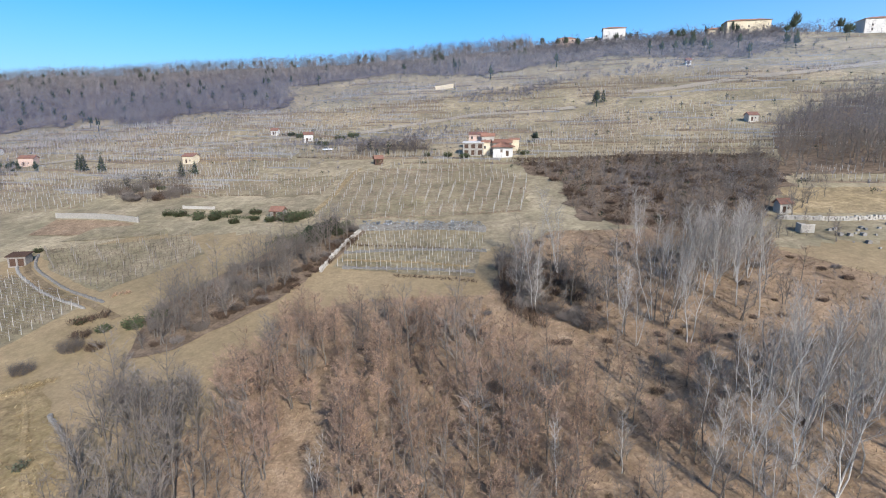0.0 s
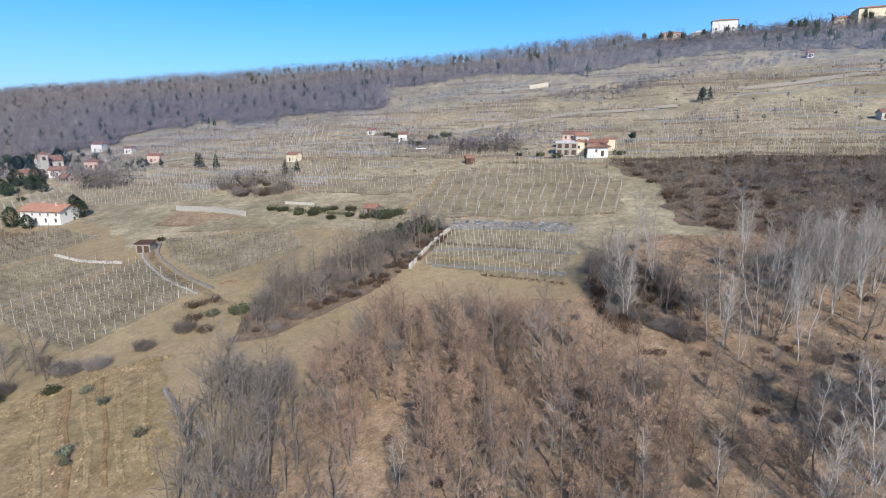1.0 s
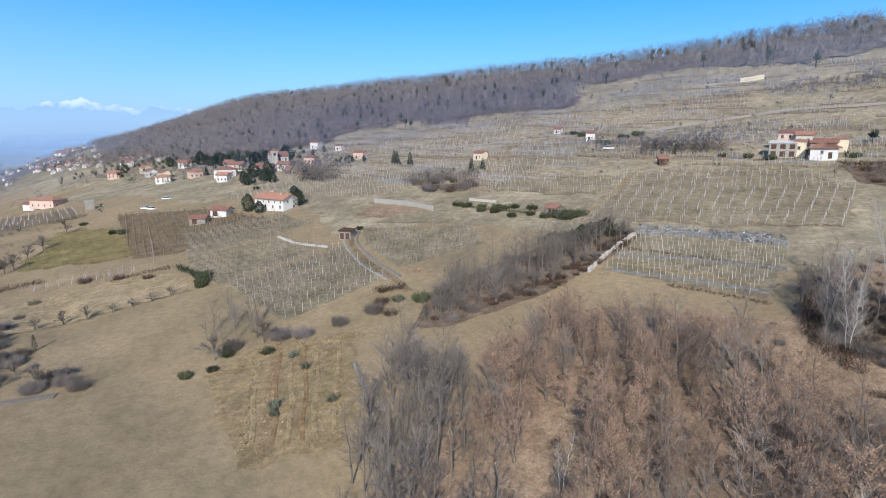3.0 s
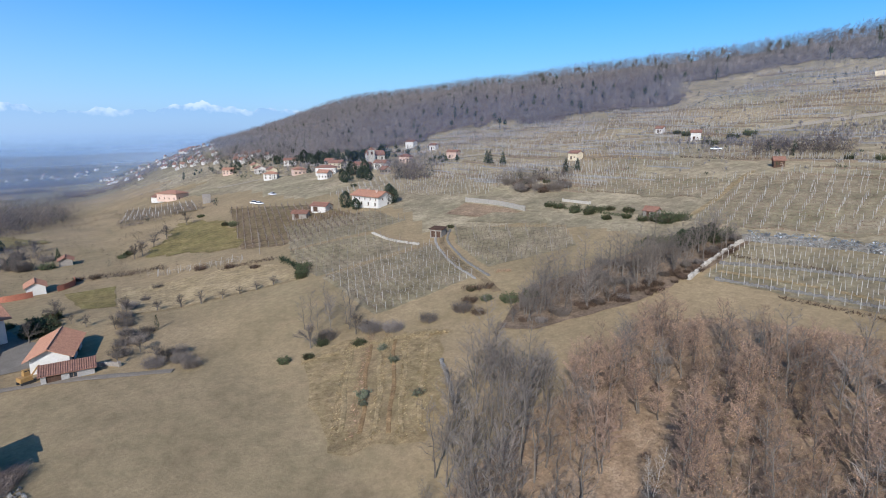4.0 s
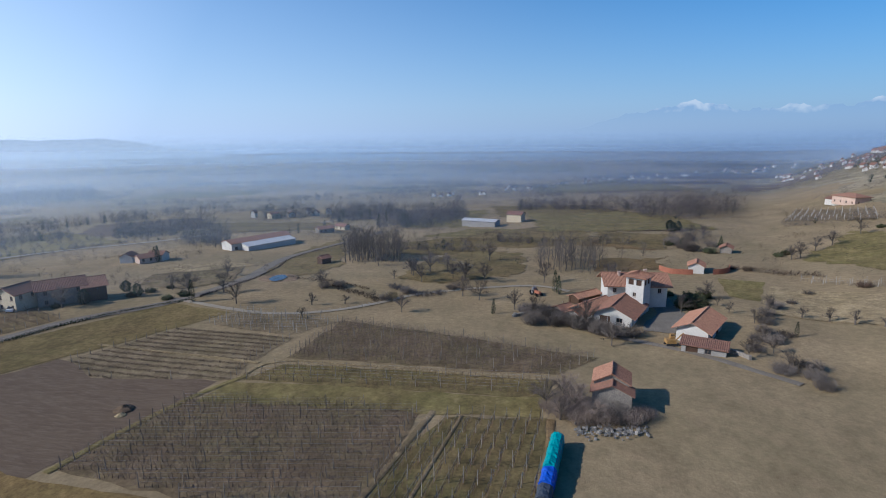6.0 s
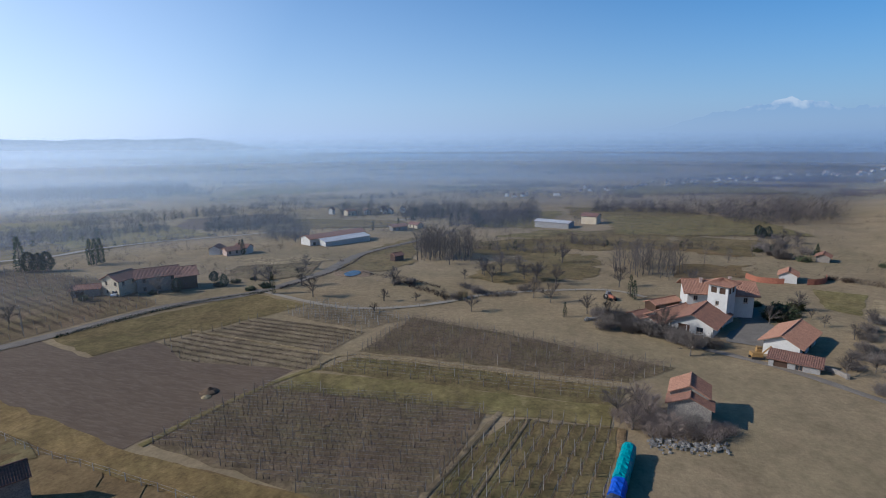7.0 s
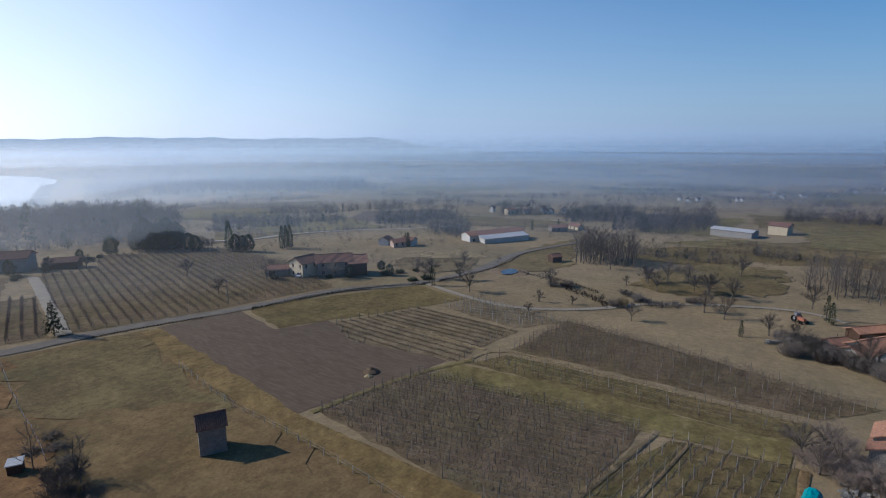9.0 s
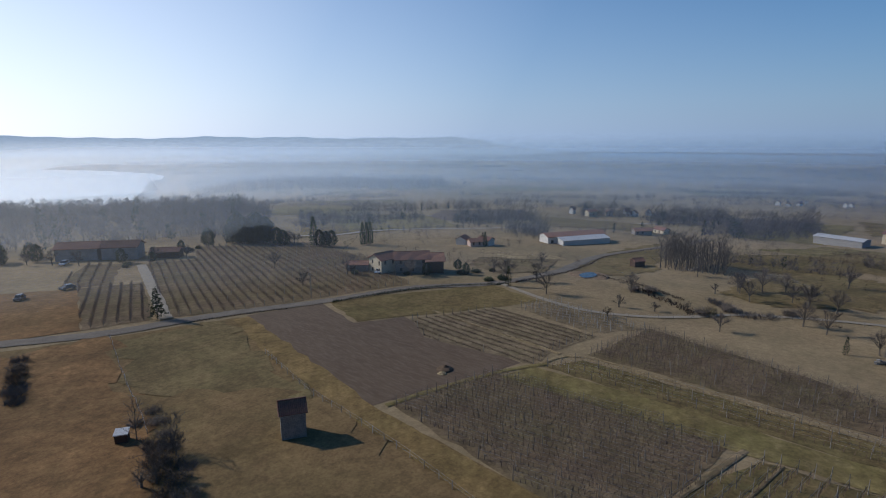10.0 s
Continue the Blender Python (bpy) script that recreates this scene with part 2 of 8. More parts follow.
M["twig_brown"] = mat("brown_twigs", (0.194, 0.128, 0.0924), (0.246, 0.167, 0.119), 1.5, (0.106, 0.0704, 0.0528), 0.3, bump=0, each=0.25)
M["leaf"] = mat("withered_oak_leaves", (0.34, 0.213, 0.131), (0.286, 0.178, 0.112), 1.2, (0.386, 0.27, 0.178), 0.25, bump=0, island=0.35)
M["evergreen"] = mat("dark_needles", (0.0304, 0.044, 0.0208), (0.044, 0.06, 0.0264), 0.8, (0.0176, 0.0256, 0.0136), 0.15, bump=0, island=0.4)
M["shrub_green"] = mat("evergreen_leaves", (0.052, 0.068, 0.028), (0.072, 0.084, 0.036), 0.8, (0.032, 0.0416, 0.0192), 0.15, bump=0, island=0.4)
M["olive"] = mat("olive_leaves", (0.104, 0.116, 0.068), (0.136, 0.144, 0.092), 0.6, (0.064, 0.072, 0.04), 0.15, bump=0, island=0.35)
M["bramble"] = mat("bramble_stems", (0.12, 0.076, 0.0496), (0.084, 0.056, 0.0384), 1.2, (0.048, 0.036, 0.024), 0.2, bump=0, island=0.35)
M["barn_twig"] = mat("barn_shrub_twigs", (0.258, 0.201, 0.163), (0.197, 0.152, 0.122), 1.2, (0.122, 0.0952, 0.0762), 0.25, bump=0, each=0.2)
M["twig_dark"] = mat("dark_twigs", (0.096, 0.0784, 0.064), (0.128, 0.104, 0.0864), 1.5, (0.06, 0.0496, 0.0416), 0.3, bump=0, each=0.2)
M["forest_floor"] = ground_mat("forest_floor", (0.2, 0.16, 0.132), (0.16, 0.132, 0.116), (0.224, 0.176, 0.144), (0.116, 0.0944, 0.08), 25, 6.0, 1.2)
M["scrub_floor"] = ground_mat("scrub_floor", (0.2, 0.144, 0.096), (0.16, 0.12, 0.084), (0.24, 0.18, 0.12), (0.096, 0.068, 0.0464), 9, 2.0, 0.5)
M["row_soil"] = ground_mat("row_soil", (0.234, 0.171, 0.101), (0.19, 0.149, 0.0787), (0.274, 0.207, 0.131), (0.133, 0.0955, 0.0577), 14, 2.5, 0.5)
M["brown_meadow"] = ground_mat("brown_meadow", (0.224, 0.144, 0.0669), (0.176, 0.129, 0.0552), (0.232, 0.148, 0.0711), (0.128, 0.0842, 0.0385), 25, 4.0, 0.5, rough=0.4)
M["pale_road"] = mat("pale_track", (0.337, 0.289, 0.214), (0.286, 0.239, 0.175), 3.0, (0.249, 0.204, 0.149), 0.3, bump=0.3, coords="World")
M["bank"] = mat("grassy_bank", (0.216, 0.168, 0.116), (0.168, 0.128, 0.088), 2.5, (0.088, 0.064, 0.044), 0.3, bump=0.2, coords="World")
M["straw"] = mat("dry_straw", (0.368, 0.288, 0.16), (0.304, 0.232, 0.12), 0.8, (0.224, 0.16, 0.08), 0.2, bump=0, island=0.3)
M["forest"] = mat("far_bare_trees", (0.246, 0.22, 0.215), (0.152, 0.139, 0.141), 22.0, (0.103, 0.0932, 0.0959), 3.0, bump=0, island=0.35, coords="World")
# darker copy of far_bare_trees; the lower tone stands in for backlit shade
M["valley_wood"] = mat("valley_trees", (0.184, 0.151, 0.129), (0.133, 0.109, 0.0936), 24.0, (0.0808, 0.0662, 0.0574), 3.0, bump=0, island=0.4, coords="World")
M["far_green"] = mat("far_conifers", (0.04, 0.052, 0.032), (0.052, 0.064, 0.04), 10.0, (0.024, 0.032, 0.0208), 2.0, bump=0, island=0.3, coords="World")
M["teal"] = mat("teal_tarpaulin", (0.0, 0.25, 0.27), (0.0, 0.19, 0.21), 0.7, (0.02, 0.32, 0.33), 0.25, bump=0.6, rough=0.45)
M["blue"] = mat("blue_tarpaulin", (0.012, 0.085, 0.50), (0.01, 0.06, 0.38), 0.7, (0.03, 0.13, 0.6), 0.25, bump=0.6, rough=0.45)
M["dark_tarp"] = mat("dark_tarpaulin", (0.032, 0.04, 0.056), (0.048, 0.056, 0.072), 0.5, (0.08, 0.088, 0.104), 0.2, bump=0.6, rough=0.5)
M["rubber"] = mat("rubber", (0.025, 0.025, 0.025), (0.035, 0.034, 0.033), 0.3, None, 0.1, bump=0.2, rough=0.8)
M["steel"] = mat("dull_steel", (0.30, 0.30, 0.31), (0.23, 0.23, 0.24), 0.6, (0.16, 0.13, 0.11), 0.15, bump=0.1, rough=0.5, metal=0.5)
M["yellow"] = mat("digger_paint", (0.37, 0.22, 0.075), (0.28, 0.165, 0.06), 0.6, (0.20, 0.13, 0.06), 0.2, bump=0.1, rough=0.5)
M["car_white"] = mat("white_car_paint", (0.75, 0.75, 0.75), (0.70, 0.70, 0.71), 1.0, None, 0.1, bump=0, rough=0.25, spec=0.5)
M["car_dark"] = mat("dark_car_paint", (0.03, 0.033, 0.04), (0.04, 0.043, 0.05), 1.0, None, 0.1, bump=0, rough=0.25, spec=0.5)
M["net"] = mat("orange_net", (0.361, 0.138, 0.0817), (0.292, 0.112, 0.0688), 0.8, (0.206, 0.086, 0.0559), 0.2, bump=0.2)
M["net_pale"] = mat("pale_bird_net", (0.44, 0.456, 0.464), (0.36, 0.384, 0.416), 1.2, (0.24, 0.264, 0.304), 0.25, bump=0.6)

glass = bpy.data.materials.new("window_glass")
glass.use_nodes = True
g = glass.node_tree.nodes["Principled BSDF"]
g.inputs["Base Color"].default_value, g.inputs["Roughness"].default_value = (0.03, 0.035, 0.04, 1), 0.06
M["glass"] = glass
water = bpy.data.materials.new("still_water")
water.use_nodes = True
g = water.node_tree.nodes["Principled BSDF"]
g.inputs["Base Color"].default_value, g.inputs["Roughness"].default_value = (0.02, 0.03, 0.04, 1), 0.16
nz = water.node_tree.nodes.new("ShaderNodeTexNoise")
nz.inputs["Scale"].default_value = 1.5
bmp = water.node_tree.nodes.new("ShaderNodeBump")
bmp.inputs["Strength"].default_value, bmp.inputs["Distance"].default_value = 0.15, 0.05
water.node_tree.links.new(nz.outputs["Fac"], bmp.inputs["Height"])
water.node_tree.links.new(bmp.outputs[0], g.inputs["Normal"])
M["water"] = water

# ---- lie of the land ----
# cross-section of the hill from its foot (0) to the ridge (1), and fall of the valley side
HILL_W = (-0.1, 0.0, 0.08, 0.17, 0.3, 0.41, 0.52, 0.75, 0.92, 1.0, 1.3, 2.5)
HILL_Z = (0, 0.6, 5.5, 12, 22, 31, 41, 69, 91, 97.5, 102, 90)
FALL_S = (-300, 60, 160, 265, 400, 600, 1000, 1800, 4000, 9000)
FALL_Z = (2, 0.5, -2, -7, -15, -29, -52, -68, -95, -120)


def ease(a, b, v):
    k = np.clip((v - a) / (b - a), 0.0, 1.0)
    return k * k * (3 - 2 * k)


def height(x, y):
    """Ground level at x, y (numbers or arrays)."""
    x, y = np.asarray(x, float), np.asarray(y, float)
    z = np.interp(-0.906 * x - 0.423 * y, FALL_S, FALL_Z)
    yf = 30 - 0.25 * x + 0.12 * np.maximum(0.0, -x - 350)
    yr = 440 - np.where(x < 0, 0.30, 0.5) * x
    w = (y - yf) / np.maximum(120.0, yr - yf)
    fade = 1 - 0.95 * ease(-620, -1500, x)
    hill = np.interp(w, HILL_W, HILL_Z) * (1 + (0.032 * ease(-90, 30, x) - 0.09 * ease(200, 290, x)) * ease(0.55, 1.0, w))
    z = z + hill * fade - (z - 0.5) * ease(0.0, 0.35, w) * fade
    z = z - 60 * ease(380, 900, -y) * ease(-560, -150, x)
    r = np.hypot(x, y)
    z = z + 0.35 * np.sin(x / 13.0 + 1.3 * np.sin(y / 29.0)) * np.sin(y / 17.0 + 0.7) * ease(20, 120, r)
    z = z + 1.5 * np.sin(x / 61.0 + 0.8) * np.sin(y / 47.0 + 1.1 * np.sin(x / 90.0)) * ease(150, 400, r)
    return z



# ---- building helpers ----
def gz(x, y):
    return float(height(x, y))


class Soup:
    """Vertices and faces gathered for one mesh."""

    def __init__(self):
        self.v, self.f = [], []

    def face(self, *pts):
        k = len(self.v)
        self.v.extend(tuple(p) for p in pts)
        self.f.append(tuple(range(k, k + len(pts))))

    def twig(self, p, d, width):
        """A thin tapering blade from p along d."""
        d = Vector(d)
        side = d.cross(Vector((0.31, 0.57, 0.76))).normalized() * (width / 2)
        self.face(Vector(p) - side, Vector(p) + side, Vector(p) + d)

    def tube(self, a, b, ra, rb, n=4, cap=False):
        a, b = Vector(a), Vector(b)
        d = (b - a).normalized()
        u = d.orthogonal().normalized()
        w = d.cross(u)
        k = len(self.v)
        for p, r in ((a, ra), (b, rb)):
            for i in range(n):
                t = math.tau * i / n
                self.v.append(tuple(p + (u * math.cos(t) + w * math.sin(t)) * r))
        for i in range(n):
            j = (i + 1) % n
            self.f.append((k + i, k + j, k + n + j, k + n + i))
        if cap:
            self.f.append(tuple(range(k + n, k + 2 * n)))

    def box(self, x0, x1, y0, y1, z0, z1, bevel=0.0):
        k = len(self.v)
        for z in (z0, z1):
            s = bevel if z == z1 else 0
            self.v += [(x0 + s, y0 + s, z), (x1 - s, y0 + s, z), (x1 - s, y1 - s, z), (x0 + s, y1 - s, z)]
        self.f += [tuple(k + i for i in q) for q in ((3, 2, 1, 0), (4, 5, 6, 7), (0, 1, 5, 4), (1, 2, 6, 5), (2, 3, 7, 6), (3, 0, 4, 7))]

    def stone(self, rng, x, y, z, sx, sy, sz):
        """A rough six-sided block."""
        k = len(self.v)
        for dz in (0, 1):
            for dx, dy in ((-1, -1), (1, -1), (1, 1), (-1, 1)):
                self.v.append((x + dx * sx * rng.uniform(0.35, 0.55), y + dy * sy * rng.uniform(0.35, 0.55), z + dz * sz * rng.uniform(0.8, 1.1)))
        self.f += [tuple(k + i for i in q) for q in ((3, 2, 1, 0), (4, 5, 6, 7), (0, 1, 5, 4), (1, 2, 6, 5), (2, 3, 7, 6), (3, 0, 4, 7))]

    def weld(self):
        """Joins corners that lie in one place."""
        seen, at, out = {}, [], []
        for p in self.v:
            key = tuple(round(c, 3) for c in p)
            if key not in seen:
                seen[key] = len(out)
                out.append(p)
            at.append(seen[key])
        self.v, faces = out, []
        for f in self.f:
            g = [at[i] for i in f]
            g = [q for i, q in enumerate(g) if q != g[i - 1]]
            if len(set(g)) > 2:
                faces.append(tuple(g))
        self.f = faces
        return self

    def mesh(self, name, material, smooth=False):
        me = bpy.data.meshes.new(name)
        me.from_pydata(self.v, [], self.f)
        me.materials.append(material)
        if smooth:
            me.shade_smooth()
        me.update()
        return me


def part(name, soup, material, parent=None, label="", smooth=False):
    ob = new(name, soup.mesh(name, material, smooth))
    if parent is not None:
        ob.parent = parent
    if label:
        tagged(ob, label)
    return ob


def thing(name, label, category, m=None, group="", kind=""):
    ob = new(name)
    ob.empty_display_size = 0.5
    if m is not None:
        ob.matrix_world = m
    return tagged(ob, label, category, group, kind)


def inside(poly, x, y):
    hit = False
    for (x0, y0), (x1, y1) in zip(poly, poly[1:] + poly[:1]):
        if (y0 > y) != (y1 > y) and x < (x1 - x0) * (y - y0) / (y1 - y0) + x0:
            hit = not hit
    return hit


def ragged(poly, rng, step=3.0, amount=0.35):
    """The outline with its straight sides broken up a little."""
    out = []
    for (x0, y0), (x1, y1) in zip(poly, poly[1:] + poly[:1]):
        k = max(1, int(math.hypot(x1 - x0, y1 - y0) / step))
        for i in range(k):
            a = 0 if i == 0 else amount
            out.append((x0 + (x1 - x0) * i / k + rng.uniform(-a, a), y0 + (y1 - y0) * i / k + rng.uniform(-a, a)))
    return out


def draped(name, poly, material, lift=0.1, cell=3.0, label="", rag=0.35, seed=1):
    """A patch of ground cover that follows the lie of the land."""
    rng = random.Random(seed)
    bm = bmesh.new()
    bm.faces.new([bm.verts.new((x, y, 0)) for x, y in ragged(poly, rng, 3.0, rag)])
    for axis in (0, 1):
        lo, hi = min(p[axis] for p in poly), max(p[axis] for p in poly)
        k = int(lo / cell)
        while k * cell < hi + cell:
            co, no = [0, 0, 0], [0, 0, 0]
            co[axis], no[axis] = k * cell, 1
            bmesh.ops.bisect_plane(bm, geom=bm.verts[:] + bm.edges[:] + bm.faces[:], plane_co=co, plane_no=no)
            k += 1
    bmesh.ops.triangulate(bm, faces=bm.faces[:])
    for v in bm.verts:
        v.co.z = gz(v.co.x, v.co.y) + lift
    for f in bm.faces:
        if f.normal.z < 0:
            f.normal_flip()
    me = bpy.data.meshes.new(name)
    bm.to_mesh(me)
    bm.free()
    me.materials.append(material)
    me.shade_smooth()
    return tagged(new(name, me), label, "", "", "structure")


def curve(pts, step=2.0):
    """A smooth line through the points."""
    out = []
    q = [pts[0], *pts, pts[-1]]
    for i in range(1, len(q) - 2):
        p0, p1, p2, p3 = (Vector((*a, 0)) for a in q[i - 1:i + 3])
        k = max(2, int((p2 - p1).length / step))
        for j in range(k):
            t = j / k
            out.append(0.5 * (2 * p1 + (p2 - p0) * t + (2 * p0 - 5 * p1 + 4 * p2 - p3) * t * t + (3 * p1 - p0 - 3 * p2 + p3) * t ** 3))
    out.append(Vector((*pts[-1], 0)))
    return out


def ribbon(name, pts, width, material, label, lift=0.14, seed=3):
    """A road or track laid on the land."""
    rng = random.Random(seed)
    line, s = curve(pts), Soup()
    rows = []
    for i, p in enumerate(line):
        d = (line[min(i + 1, len(line) - 1)] - line[max(i - 1, 0)]).normalized()
        n = Vector((-d.y, d.x, 0))
        row = []
        for k in (-1, -0.5, 0, 0.5, 1):
            q = p + n * k * width / 2 * (1 + (rng.uniform(-0.12, 0.12) if abs(k) == 1 else 0))
            row.append((q.x, q.y, gz(q.x, q.y) + lift - (0.06 if abs(k) == 1 else 0)))
        rows.append(row)
    for a, b in zip(rows, rows[1:]):
        for k in range(4):
            s.face(a[k], b[k], b[k + 1], a[k + 1])
    ob = part(name, s, material)
    for f in ob.data.polygons:
        if f.normal.z < 0:
            f.flip()
    return tagged(ob, label, "", "", "structure")


def scatter(poly, n, rng, apart=2.0):
    """n places inside the outline, not nearer to one another than apart."""
    xs, ys = [p[0] for p in poly], [p[1] for p in poly]
    out, tries = [], 0
    while len(out) < n and tries < n * 30:
        tries += 1
        x, y = rng.uniform(min(xs), max(xs)), rng.uniform(min(ys), max(ys))
        if inside(poly, x, y) and all((x - a) ** 2 + (y - b) ** 2 > apart * apart for a, b in out):
            out.append((x, y))
    return out

# ---- ground: one sheet to the horizon ----
def build_ground():
    rings = [0.0]
    r = 6.0
    while r < 4900:
        rings.append(r)
        r *= 1.021
    n = 360
    ang = np.arange(n) * math.tau / n
    R = np.array(rings[1:])
    X, Y = np.outer(R, -np.sin(ang)), np.outer(R, np.cos(ang))
    Z = height(X, Y)
    verts = [(0.0, 0.0, gz(0, 0))] + list(zip(X.ravel().tolist(), Y.ravel().tolist(), Z.ravel().tolist()))
    faces = [(0, 1 + i, 1 + (i + 1) % n) for i in range(n)]
    for k in range(len(R) - 1):
        a, b = 1 + k * n, 1 + (k + 1) * n
        faces += [(a + i, b + i, b + (i + 1) % n, a + (i + 1) % n) for i in range(n)]
    me = bpy.data.meshes.new("ground")
    me.from_pydata(verts, [], faces)
    me.materials.append(M["ground"])
    me.materials.append(M["hill"])
    for p in me.polygons:
        x, y, _ = p.center
        if y > 120 - 0.2 * x + 22 * noise.noise((x / 40, y / 40, 0.3)) and y > 60 and x < 700:
            p.material_index = 1
    me.shade_smooth()
    me.update()
    return tagged(new("ground", me), "dry winter grassland on a hillside and valley", "", "", "structure")


build_ground()

F_PLOUGH = [(-60, -122), (-79, -118), (-74, -98), (-86, -94), (-81, -56), (-50, -63)]
F_V1 = [(-53, -61), (-74, -57), (-77, -18), (-51, -20), (-48, -23)]
F_V2 = [(-75, -14), (-77, 1), (-57, 0), (-50, 0), (-50, -20), (-64, -19)]
F_V3 = [(-90, -48), (-92, 2), (-84, 1), (-82, -52)]
F_V4 = [(-119, -47), (-104, 11), (-94, 3), (-93, -49)]
F_V5 = [(-111, -79), (-122, -75), (-118, -47), (-106, -55)]
F_V6 = [(-86, -92), (-108, -83), (-105, -53), (-90, -55), (-82, -53), (-79, -80)]
F_V7 = [(-64, -204), (-81, -201), (-94, -229), (-134, -202), (-127, -158), (-109, -116), (-60, -128), (-47, -133)]
F_V8 = [(-39, -181), (-54, -175), (-43, -134), (-29, -137)]
F_V8B = [(-35, -186), (-50, -216), (-59, -209), (-47, -178)]
F_V10 = [(-110, 90), (-97, 120), (-70, 102), (-79, 78)]
F_V11 = [(-142, 104), (-124, 123), (-101, 118), (-112, 90), (-126, 95)]
F_V12 = [(-243, 145), (-193, 154), (-136, 139), (-151, 108), (-166, 102)]
F_V13 = [(-174, 126), (-150, 148), (-123, 138), (-127, 125), (-143, 105)]
F_V14 = [(-101, 135), (-66, 140), (-56, 126), (-70, 108), (-90, 122)]
F_V15 = [(-21, 135), (10, 130), (6, 106), (-24, 115)]
F_V16 = [(-34, 195), (13, 195), (27, 174), (21, 144), (-34, 146)]
F_V17 = [(-79, 178), (-38, 170), (-35, 190), (-75, 197)]
F_V18 = [(-94, 248), (-52, 245), (-44, 223), (-59, 220)]
F_V19 = [(33, 225), (119, 201), (106, 178), (30, 201)]
F_ORCHARD = [(-77, 58), (-76, 67), (-60, 77), (-47, 62), (-42, 50), (-52, 42)]
F_LITTER = [(-34, 34), (-33, 60), (-30, 74), (-27, 94), (-14, 99), (8, 98), (14, 116), (25, 128), (60, 124), (80, 96), (75, 64), (62, 20), (20, 26)]

